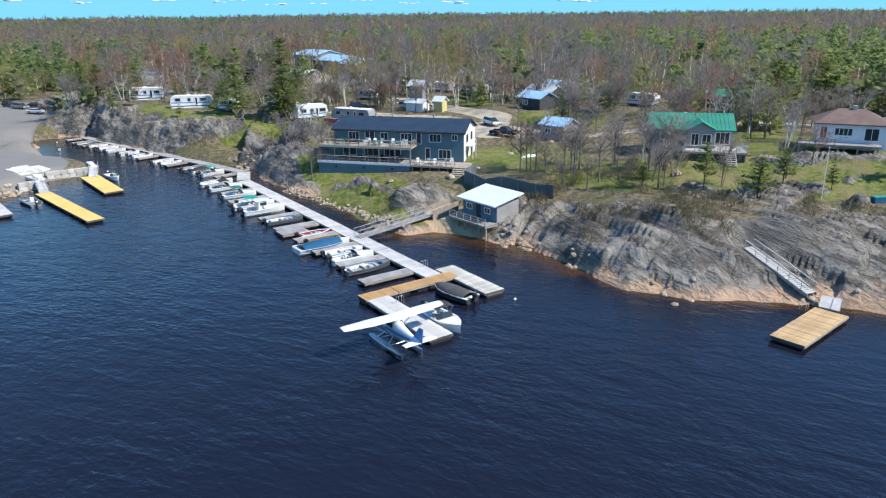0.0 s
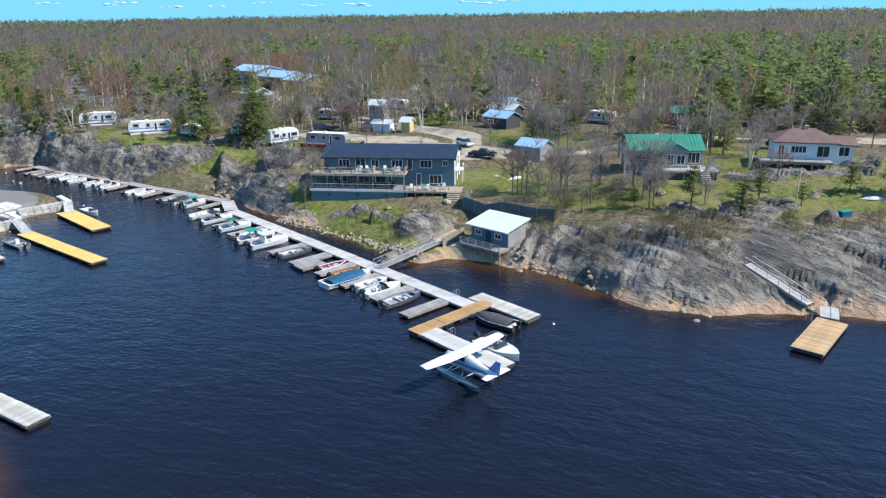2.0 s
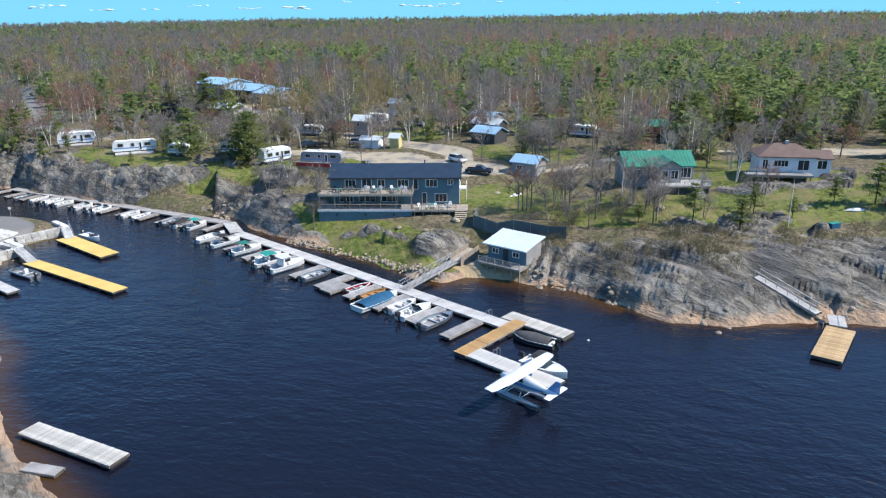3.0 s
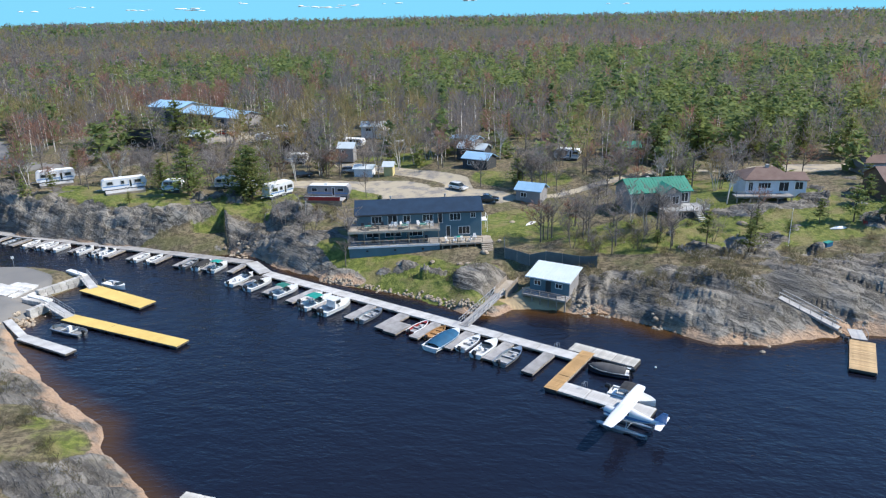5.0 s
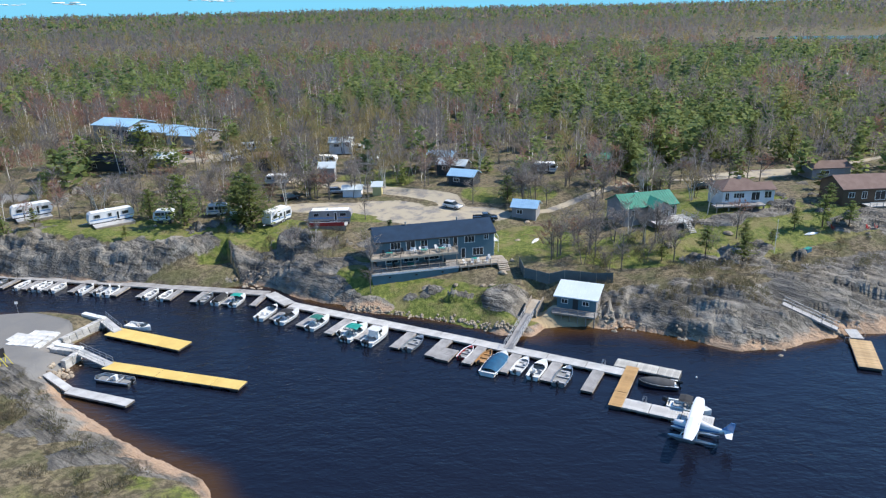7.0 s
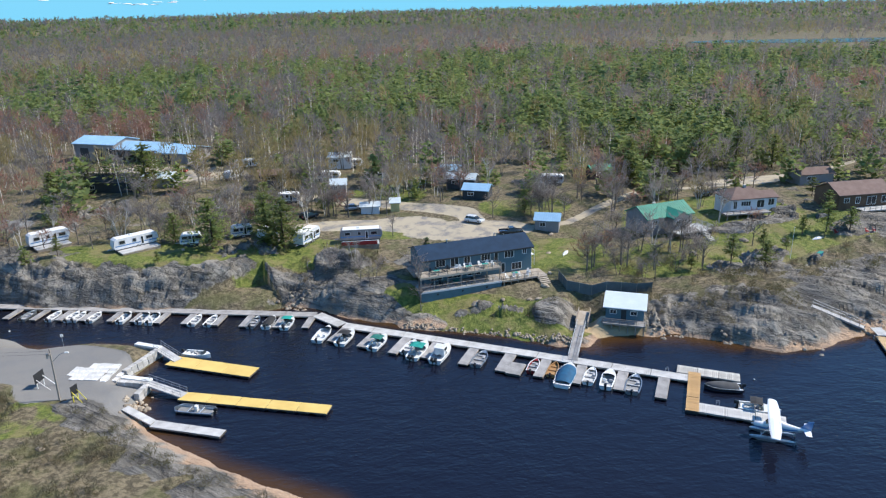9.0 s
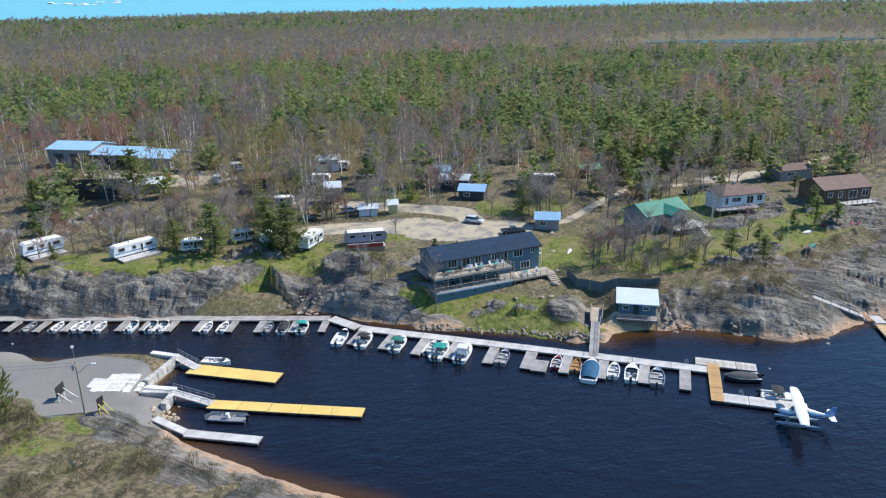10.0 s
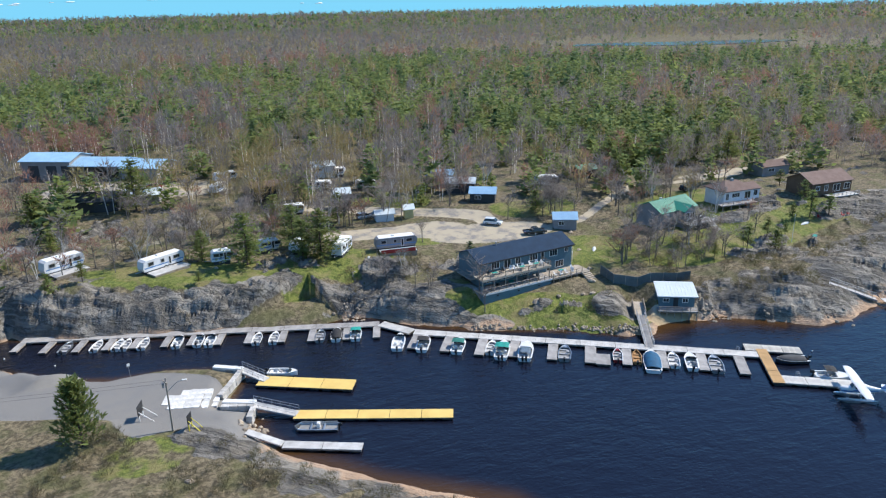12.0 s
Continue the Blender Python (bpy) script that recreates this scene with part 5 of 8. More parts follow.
def railing(parent, p0, p1, z, high=1.0, post=1.6, rails=(0.5, 1.0), material="rail_wood", balusters=0.0):
    a, b = Vector((*p0, z)), Vector((*p1, z))
    n = max(1, round((b - a).length / post))
    r = part("railing", Geo().tube(a + Vector((0, 0, high * rails[-1])), b + Vector((0, 0, high * rails[-1])), 0.05, 0.05, 4), M[material], parent)
    for k in rails[:-1]:
        part("rail", Geo().tube(a + Vector((0, 0, high * k)), b + Vector((0, 0, high * k)), 0.03, 0.03, 4), M[material], r)
    for i in range(n + 1):
        p = a.lerp(b, i / n)
        part("post", Geo().box(p.x - 0.05, p.y - 0.05, z, p.x + 0.05, p.y + 0.05, z + high), M[material], r)
    if balusters:
        k = int((b - a).length / balusters)
        g = Geo()
        for i in range(1, k):
            p = a.lerp(b, i / k)
            g.box(p.x - 0.02, p.y - 0.02, z + 0.1, p.x + 0.02, p.y + 0.02, z + high * rails[-1])
        tagged(part("lattice", g, M[material], r), kind="stuff")
    return r


def flight(parent, x, y, z0, z1, width, run, n, material="rail_wood", axis=1):
    """Steps that climb from z0 at y to z1 at y + run."""
    for k in range(n):
        y0 = y + run * k / n
        part("step", Geo().box(x, y0, z0 + (z1 - z0) * (k + 1) / n - 0.08, x + width, y0 + run / n + 0.04, z0 + (z1 - z0) * (k + 1) / n, 0.01), M[material], parent)
    for s in (0, width):
        part("stringer", Geo().loft([[(x + s - 0.03, y, z0 - 0.25), (x + s + 0.03, y, z0 - 0.25), (x + s + 0.03, y, z0), (x + s - 0.03, y, z0)], [(x + s - 0.03, y + run, z1 - 0.35), (x + s + 0.03, y + run, z1 - 0.35), (x + s + 0.03, y + run, z1 - 0.1), (x + s - 0.03, y + run, z1 - 0.1)]]), M[material], parent)


def deck_boards(parent, x0, y0, x1, y1, z, material="patio_wood", pitch=0.25, name="deck"):
    d = part(name, Geo().box(x0, y0, z - 0.3, x1, y1, z - 0.06), M["rail_wood"], parent)
    g, n = Geo(), int((y1 - y0) / pitch)
    for k in range(n):
        g.box(x0 - 0.03, y0 + (y1 - y0) * k / n + 0.01, z - 0.055, x1 + 0.03, y0 + (y1 - y0) * (k + 1) / n - 0.01, z)
    tagged(part("planking", g, M[material], d), kind="stuff")
    return d


# the lodge: x along its front from the west end, y to the back, z over the lake
LODGE = pose(-18.3, 122.3, 0, 0, 0, -15.4)
lodge = thing("house", "two-storey dark teal lodge with a navy roof and wide decks", "house", LODGE)
LL, LD, LZ0, LZ1 = 22.9, 8.2, 4.8, 9.85
part("wall", siding_geo(0, 0, LL, LD, LZ0 - 1.8, LZ1), M["siding_teal"], lodge, "dark teal clapboard")
part("roof", gable_geo(0, LL, 0, LD, LZ1, 1.55, 0.45), M["roof_navy"], lodge, "navy shingle roof")
part("gable", end_geo(0.05, 0, LD, LZ1, 1.5), M["siding_teal"], lodge)
part("gable", end_geo(LL - 0.05, 0, LD, LZ1, 1.5), M["siding_white"], lodge, "pale gable end")
part("end_wall", Geo().box(LL + 0.03, 0.05, 4.9, LL + 0.09, LD - 0.05, LZ1 - 0.02), M["siding_white"], lodge, "white painted end wall")
part("fascia", Geo().box(-0.4, -0.5, LZ1 - 0.32, LL + 0.4, -0.46, LZ1 - 0.02), M["siding_dark"], lodge)
for x0, x1, n in ((2.6, 4.6, 3), (8.4, 9.8, 2), (12.0, 14.0, 3), (17.0, 19.1, 3), (20.9, 21.9, 2)):
    window_on(lodge, x0, x1, 8.05 if x1 - x0 > 1.2 else 8.4, 9.45, -0.03, n)
window_on(lodge, 14.8, 15.7, 7.65, 9.6, -0.03, 1, "door")
window_on(lodge, 5.6, 7.4, 7.65, 9.6, -0.03, 2, "sliding_door")
for x0, x1, n in ((1.5, 4.0, 2), (5.0, 8.0, 3), (9.0, 12.0, 3), (18.6, 20.8, 3)):
    window_on(lodge, x0, x1, 5.35, 6.9, -0.03, n)
window_on(lodge, 16.3, 17.2, 5.0, 7.1, -0.03, 1, "door")
for y0 in (1.6, 4.8):
    part("end_window", Geo().box(LL + 0.08, y0, 7.9, LL + 0.12, y0 + 1.3, 9.2), M["glass"], lodge)
    part("end_window", Geo().box(LL + 0.08, y0, 5.3, LL + 0.12, y0 + 1.3, 6.6), M["glass"], lodge)
deck_boards(lodge, -1.6, -3.4, 14.9, -0.05, 7.6, name="upper_deck")
part("deck_edge", Geo().box(-1.62, -3.5, 7.22, 14.95, -3.42, 7.62), M["patio_wood"], lodge, "tan deck edge board")
railing(lodge, (-1.6, -3.35), (14.9, -3.35), 7.6, 1.0, 1.8, (0.12, 0.35, 0.6, 0.8, 1.0))
railing(lodge, (14.85, -3.35), (14.85, -0.1), 7.6, 1.0, 1.6, (0.12, 0.35, 0.6, 0.8, 1.0))
railing(lodge, (-1.55, -3.35), (-1.55, -0.1), 7.6, 1.0, 1.6, (0.12, 0.35, 0.6, 0.8, 1.0))
for k in range(7):
    x = -1.4 + k * 2.68
    part("deck_post", Geo().box(x - 0.09, -3.3, 4.9, x + 0.09, -3.12, 7.3), M["rail_wood"], lodge)
deck_boards(lodge, -1.6, -3.9, 14.9, -0.05, 4.95, "deck_grey", name="lower_deck")
part("deck_edge", Geo().box(-1.65, -4.0, 4.62, 14.9, -3.92, 4.96), M["siding_white"], lodge, "pale painted edge board")
railing(lodge, (-1.6, -3.85), (14.8, -3.85), 4.95, 0.95, 1.8, (0.5, 1.0))
part("skirt", siding_geo(-1.5, -3.8, 14.8, -0.1, 2.6, 4.6, 0.3), M["siding_teal"], lodge, "dark boarded skirting")
for x in (1.5, 6.5, 11.5):
    part("skirt_vent", Geo().box(x, -3.87, 3.9, x + 0.4, -3.83, 4.2), M["black_plastic"], lodge)
deck_boards(lodge, 14.95, -4.2, LL + 1.6, -0.05, 4.9, name="patio_deck")
railing(lodge, (15.0, -4.15), (LL - 0.4, -4.15), 4.9, 0.95, 1.6, (0.5, 1.0))
for k in range(6):
    part("patio_post", Geo().box(15.2 + k * 1.5, -4.1, 2.6, 15.36 + k * 1.5, -3.95, 4.65), M["rail_wood"], lodge)
flight(lodge, LL - 0.6, -7.4, 3.4, 4.9, 2.0, 3.3, 7, "patio_wood")
part("end_stair_deck", Geo().box(LL + 0.1, 1.2, 7.35, LL + 1.3, 3.6, 7.5), M["trim_white"], lodge, "white landing at the end door")
part("end_stair_rail", Geo().tube((LL + 1.3, 1.2, 8.4), (LL + 1.3, 3.6, 8.4), 0.04).tube((LL + 1.3, 1.2, 7.4), (LL + 1.3, 1.2, 8.4), 0.04).tube((LL + 1.3, 3.6, 5.0), (LL + 1.3, 3.6, 8.4), 0.05).tube((LL + 1.3, 1.2, 5.0), (LL + 1.3, 1.2, 7.4), 0.05), M["trim_white"], lodge)
for x, y in ((6.3, 3.9), (16.6, 4.3)):
    part("vent_pipe", Geo().tube((x, y, 10.9), (x, y, 12.0), 0.13, 0.13, 8).tube((x, y, 12.0), (x, y, 12.12), 0.2, 0.2, 8), M["metal_grey"], lodge)
part("west_stair", Geo().box(-1.5, 1.0, 6.2, -0.1, 6.5, 6.35).tube((-1.5, 1, 6.3), (-1.5, 1, 7.3), 0.05).tube((-1.5, 6.5, 6.3), (-1.5, 6.5, 7.3), 0.05).tube((-1.5, 1, 7.3), (-1.5, 6.5, 7.3), 0.05), M["rail_wood"], lodge)


def lodge_at(x, y, z, turn=0):
    return LODGE @ pose(x, y, z, 0, 0, turn)


def garden_chair(label, material):
    c = thing("chair", label, "chair", group="deck chairs")
    part("seat", Geo().box(-0.28, -0.28, 0.36, 0.28, 0.28, 0.42, 0.01), M[material], c)
    part("backrest", Geo().loft([[(-0.28, 0.22, 0.42), (0.28, 0.22, 0.42), (0.28, 0.27, 0.42), (-0.28, 0.27, 0.42)], [(-0.24, 0.42, 1.05), (0.24, 0.42, 1.05), (0.24, 0.46, 1.05), (-0.24, 0.46, 1.05)]]), M[material], c)
    for sx in (-0.25, 0.25):
        part("armrest", Geo().box(sx - 0.06, -0.3, 0.6, sx + 0.06, 0.3, 0.64), M[material], c)
        for sy in (-0.24, 0.24):
            part("leg", Geo().box(sx - 0.03, sy - 0.03, 0, sx + 0.03, sy + 0.03, 0.6), M[material], c)
    return c


first = garden_chair("white moulded garden chair on the deck", "chair_white")
dark = garden_chair("dark garden chair on the deck", "black_plastic")
spots = [(6.2, -1.6, 7.6), (7.0, -1.9, 7.6), (8.2, -1.7, 7.6), (9.1, -1.8, 7.6), (11.2, -1.5, 7.6), (12.6, -1.5, 7.6), (13.6, -2.2, 7.6), (16.2, -3.4, 4.9), (17.6, -3.5, 4.9), (19.0, -3.4, 4.9), (20.4, -3.5, 4.9), (21.4, -2.2, 4.9)]
for i, (x, y, z) in enumerate(spots):
    m = lodge_at(x, y, z, 20 * ((i * 7) % 5 - 2))
    if i == 0:
        first.matrix_basis = m
    else:
        copy_thing(first, m)
for i, (x, y, z) in enumerate([(1.0, -1.8, 7.6), (2.4, -1.6, 7.6), (3.6, -1.9, 7.6), (4.6, -1.5, 7.6), (3.0, -2.0, 4.95), (9.5, -2.0, 4.95), (12.5, -2.2, 4.95)]):
    m = lodge_at(x, y, z, 30 * (i % 3))
    if i == 0:
        dark.matrix_basis = m
    else:
        copy_thing(dark, m)


def table(label, m, material="deck_grey"):
    t = thing("table", label, "table", m, "deck tables")
    part("tabletop", Geo().box(-0.6, -0.45, 0.7, 0.6, 0.45, 0.75, 0.02), M[material], t)
    for sx in (-0.5, 0.5):
        for sy in (-0.35, 0.35):
            part("leg", Geo().box(sx - 0.03, sy - 0.03, 0, sx + 0.03, sy + 0.03, 0.7), M["metal_grey"], t)
    return t


tb = table("pale green patio table on the deck", lodge_at(12.0, -2.4, 7.6), "canvas_teal")
for x, y, z in ((2.0, -2.4, 7.6), (8.6, -2.4, 7.6), (18.3, -2.4, 4.9), (6.0, -2.2, 4.95)):
    copy_thing(tb, lodge_at(x, y, z, 5))

# the boathouse on posts over the beach
BH = pose(2.6, 94.9, 0, 0, 0, -50.9)
bh = thing("boathouse", "grey boathouse with a pale metal roof on posts", "boathouse", BH)
BL, BD = 7.2, 4.8
part("wall", siding_geo(0.3, 0.4, BL - 0.3, BD - 0.3, 2.0, 4.35, 0.2), M["siding_teal"], bh, "blue-grey boarded wall")
part("side_wall", Geo().box(BL - 0.29, 0.45, 2.0, BL - 0.22, BD - 0.35, 4.6), M["siding_grey"], bh, "grey side wall")
roof = Geo().loft([[(-0.2, -0.5, 4.28), (BL + 0.2, -0.5, 4.28), (BL + 0.2, -0.5, 4.46), (-0.2, -0.5, 4.46)], [(-0.2, BD + 0.2, 5.25), (BL + 0.2, BD + 0.2, 5.25), (BL + 0.2, BD + 0.2, 5.43), (-0.2, BD + 0.2, 5.43)]])
part("roof", roof, M["roof_pale"], bh, "pale metal roof")
for i in range(12):
    x = 0.1 + i * (BL - 0.2) / 11
    part("roof_seam", Geo().loft([[(x, -0.5, 4.462), (x + 0.05, -0.5, 4.462), (x + 0.05, -0.5, 4.5), (x, -0.5, 4.5)], [(x, BD + 0.2, 5.432), (x + 0.05, BD + 0.2, 5.432), (x + 0.05, BD + 0.2, 5.47), (x, BD + 0.2, 5.47)]]), M["roof_pale"], bh)
part("back_wall", Geo().box(0.3, BD - 0.35, 2.0, BL - 0.3, BD - 0.25, 5.2), M["siding_teal"], bh)
deck_boards(bh, -0.1, -1.9, BL + 0.1, 0.35, 2.0, "deck_grey")
railing(bh, (0, -1.85), (BL, -1.85), 2.0, 0.9, 1.4, (0.3, 0.65, 1.0), "rail_wood")
for k in range(6):
    for y in (-1.7, 0.6, 3.6):
        part("post", Geo().box(0.1 + k * 1.38, y, -0.3, 0.28 + k * 1.38, y + 0.18, 1.72), M["rail_wood"], bh)
window_on(bh, 1.0, 2.2, 2.9, 3.75, 0.37, 2)
window_on(bh, 4.6, 5.8, 2.9, 3.75, 0.37, 2)
part("door", Geo().box(3.0, 0.33, 2.02, 3.9, 0.372, 3.95, 0.01), M["siding_dark"], bh, "dark boarded door")

# the gangway from the shore to the main dock, its landing and fences
gang = thing("gangway", "grey wooden gangway with truss railings", "gangway")
G0, G1 = Vector((-11.0, 88.6, 0.62)), Vector((-1.8, 96.0, 1.55))
gd = (G1 - G0).normalized()
gs = Vector((-gd.y, gd.x, 0)).normalized() * 0.75
part("walkway", Geo().loft([[G0 - gs, G0 + gs, G0 + gs - Vector((0, 0, 0.14)), G0 - gs - Vector((0, 0, 0.14))], [G1 - gs, G1 + gs, G1 + gs - Vector((0, 0, 0.14)), G1 - gs - Vector((0, 0, 0.14))]]), M["deck_grey"], gang)
for s in (-1, 1):
    up = Vector((0, 0, 1.0))
    r = part("truss_rail", Geo().tube(G0 + gs * s + up, G1 + gs * s + up, 0.05, 0.05, 5), M["metal_grey"], gang)
    part("middle_rail", Geo().tube(G0 + gs * s + up * 0.5, G1 + gs * s + up * 0.5, 0.03, 0.03, 5), M["metal_grey"], r)
    for k in range(8):
        a, b = G0.lerp(G1, k / 7) + gs * s, G0.lerp(G1, min(k + 1, 7) / 7) + gs * s
        part("upright", Geo().tube(a, a + up, 0.03, 0.03, 5), M["metal_grey"], r)
        if k < 7:
            part("brace", Geo().tube(a, b + up, 0.022, 0.022, 4), M["metal_grey"], r)
ramp = thing("landing", "wooden landing ramp above the beach", "landing", pose(-1.8, 96.0, 0, 0, 0, 38))
part("deck", Geo().loft([[(0, -1.0, 1.3), (0, 1.0, 1.3), (0, 1.0, 1.55), (0, -1.0, 1.55)], [(4.6, -1.0, 2.0), (4.6, 1.0, 2.0), (4.6, 1.0, 2.25), (4.6, -1.0, 2.25)]]), M["patio_wood"], ramp)
for s in (-1, 1):
    part("side_wall", Geo().loft([[(0, s * 1.0, 0.3), (0, s * 1.12, 0.3), (0, s * 1.12, 2.3), (0, s * 1.0, 2.3)], [(4.6, s * 1.0, 1.0), (4.6, s * 1.12, 1.0), (4.6, s * 1.12, 3.0), (4.6, s * 1.0, 3.0)]]), M["rail_wood"], ramp)


def mesh_fence(name, label, pts, high, material="fence_mesh"):
    f = thing(name, label, "fence")
    for (ax, ay), (bx, by) in zip(pts, pts[1:]):
        ln = math.hypot(bx - ax, by - ay)
        n = max(1, round(ln / 2.4))
        for k in range(n):
            x0, y0, x1, y1 = ax + (bx - ax) * k / n, ay + (by - ay) * k / n, ax + (bx - ax) * (k + 1) / n, ay + (by - ay) * (k + 1) / n
            z0, z1 = ground_z(x0, y0) - 0.1, ground_z(x1, y1) - 0.1
            part("post", Geo().tube((x0, y0, z0 - 0.3), (x0, y0, z0 + high + 0.12), 0.05, 0.05, 6), M["rail_wood"], f)
            nx, ny = (y1 - y0) / ln * n * 0.025, -(x1 - x0) / ln * n * 0.025
            part("panel", Geo().loft([[(x0 - nx, y0 - ny, z0), (x0 + nx, y0 + ny, z0), (x0 + nx, y0 + ny, z0 + high), (x0 - nx, y0 - ny, z0 + high)], [(x1 - nx, y1 - ny, z1), (x1 + nx, y1 + ny, z1), (x1 + nx, y1 + ny, z1 + high), (x1 - nx, y1 - ny, z1 + high)]]), M[material], f)
    return f


mesh_fence("fence", "dark green privacy fence above the boathouse", [(5.6, 110.0), (3.6, 105.5), (6.5, 101.8), (11.0, 98.6), (15.5, 95.0)], 2.1)

# the long stair down the big rock
st = thing("stair", "long grey stair with railings down the rock", "stair")
S0, S1, n = Vector((34.0, 74.2)), Vector((37.5, 66.4)), 28
sd = S1 - S0
side = Vector((-sd.y, sd.x, 0)).normalized() * 0.62
treads = []
for k in range(n + 1):
    q = S0.lerp(S1, k / n)
    want = 3.35 + (1.0 - 3.35) * k / n
    treads.append(Vector((q.x, q.y, max(want, ground_z(q.x, q.y) + 0.2, ground_z(q.x + side.x, q.y + side.y) + 0.12, ground_z(q.x - side.x, q.y - side.y) + 0.12))))
for k in range(n - 1, -1, -1):
    treads[k].z = max(treads[k].z, treads[k + 1].z + 0.05)
tread = mesh_of("step", Geo().box(-0.6, -0.17, -0.06, 0.6, 0.17, 0.0, 0.008), M["deck_pale"])
turn = math.degrees(math.atan2(side.y, side.x))
for q in treads[:-1]:
    part("step", tread, None, st, at=pose(q.x, q.y, q.z, 0, 0, turn))
for s in (-1, 1):
    drop, e = Vector((0, 0, -0.32)), side * s
    part("stringer", Geo().loft([[q + e * 0.98 + drop, q + e * 1.08 + drop, q + e * 1.08, q + e * 0.98] for q in treads]), M["deck_grey"], st)
    g = Geo().loft([[q + e + Vector((dx * e.x, dx * e.y, 0.95 + dz)) for dx, dz in ((-0.08, -0.05), (0.08, -0.05), (0.08, 0.05), (-0.08, 0.05))] for q in treads])
    r = part("handrail", g, M["deck_pale"], st)
    for q in treads[::5]:
        part("baluster", Geo().tube(q + e - Vector((0, 0, 0.6)), q + e + Vector((0, 0, 0.95)), 0.04, 0.04, 5), M["deck_grey"], r)
br = thing("footbridge", "small pale bridge from the rock to the swimming dock", "bridge")
part("deck", Geo().loft([[(36.9, 63.9, 0.6), (38.3, 62.6, 0.6), (38.3, 62.6, 0.7), (36.9, 63.9, 0.7)], [(38.2, 65.9, 0.95), (39.7, 64.8, 0.95), (39.7, 64.8, 1.05), (38.2, 65.9, 1.05)]]), M["deck_pale"], br)
part("handrail", Geo().tube((38.3, 62.6, 0.7), (38.3, 62.6, 1.6), 0.03).tube((38.3, 62.6, 1.6), (39.7, 64.8, 1.9), 0.03).tube((39.7, 64.8, 1.0), (39.7, 64.8, 1.9), 0.03), M["metal_grey"], br)

# the launching spit: block walls, ramp, gangways
rnd = random.Random(5)


def block_wall(label, p0, p1, z1, thick=0.9, rows=3):
    m, ln = along(p0, p1)
    w = thing("retaining_wall", label, "wall", m)
    h = (z1 + 0.4) / rows
    for r in range(rows):
        n = max(1, int(ln / 1.15))
        for k in range(n):
            x0, x1 = ln * k / n + (0.2 if r % 2 else 0), ln * (k + 1) / n + (0.2 if r % 2 else 0)
            j = rnd.uniform(-0.06, 0.06)
            part("block", Geo().box(x0 + 0.02, -thick / 2 + j, -0.4 + r * h, min(x1, ln) - 0.02, thick / 2 + j, -0.4 + (r + 1) * h - 0.02, 0.05), M["chalk_stone"], w)
    return w


block_wall("pale stone block wall beside the launching ramp", (-72.4, 127.4), (-65.6, 132.6), 1.6)
block_wall("pale stone block wall at the end of the spit", (-65.9, 132.9), (-68.6, 136.8), 1.6)
block_wall("pale concrete block wall at the second gangway", (-73.8, 124.4), (-70.0, 121.0), 1.6)
block_wall("pale block wall below the second gangway", (-70.2, 121.0), (-72.4, 118.6), 1.5)
# the whitewashed ramp: broken slabs laid on the slope
slab = thing("launch_ramp", "whitish broken concrete slabs of the launching ramp", "ramp")
ax_, ay_ = Vector((0.78, -0.62)), Vector((0.62, 0.78))
for i in range(7):
    for j in range(4):
        if (i, j) in ((0, 0), (0, 3), (6, 3), (1, 3)) or rnd.random() < 0.06:
            continue
        c = Vector((-76.3, 129.0)) + ax_ * (i - 3) * 1.15 + ay_ * ((j - 1.5) * 1.3 + rnd.uniform(-0.1, 0.1))
        z = max(ground_z(c.x, c.y), 0.25)
        pts = [(rnd.uniform(0.56, 0.68) * sx, rnd.uniform(0.64, 0.8) * sy) for sx, sy in ((-1, -1), (0, -1.05), (1, -1), (1, 1), (0, 1.05), (-1, 1))]
        part("slab", Geo().prism(pts, -0.25, 0.09), M["whitewash"], slab, at=pose(c.x, c.y, z, rnd.uniform(-1, 1), rnd.uniform(1, 4), -38.5 + rnd.uniform(-3, 3)))
for k, (p0, p1, label) in enumerate((((-73.0, 125.2), (-69.6, 121.4), "pale concrete path along the wall"), ((-68.6, 136.6), (-65.6, 132.4), "pale concrete path along the wall"))):
    m, ln = along(p0, p1)
    solid("path_slab", Geo().box(0, -0.5, 1.35, ln, 0.5, 1.72, 0.03), M["trim_white"], label, "path", m)


def gangway(label, p0, p1, z0, z1, width=1.5, rails=True):
    m, ln = along(p0, p1)
    g = thing("gangway", label, "gangway", m, "gangways")
    part("walkway", Geo().loft([[(0, -width / 2, z0 - 0.2), (0, width / 2, z0 - 0.2), (0, width / 2, z0), (0, -width / 2, z0)], [(ln, -width / 2, z1 - 0.2), (ln, width / 2, z1 - 0.2), (ln, width / 2, z1), (ln, -width / 2, z1)]]), M["deck_pale"], g)
    for s in (-1, 1) if rails else ():
        r = part("railing", Geo().tube((0, s * width / 2, z0 + 0.95), (ln, s * width / 2, z1 + 0.95), 0.035, 0.035, 5), M["metal_grey"], g)
        part("rail", Geo().tube((0, s * width / 2, z0 + 0.5), (ln, s * width / 2, z1 + 0.5), 0.025, 0.025, 5), M["metal_grey"], r)
        for k in range(6):
            z = z0 + (z1 - z0) * k / 5
            part("upright", Geo().tube((ln * k / 5, s * width / 2, z - 0.1), (ln * k / 5, s * width / 2, z + 0.95), 0.025, 0.025, 5), M["metal_grey"], r)
    return g


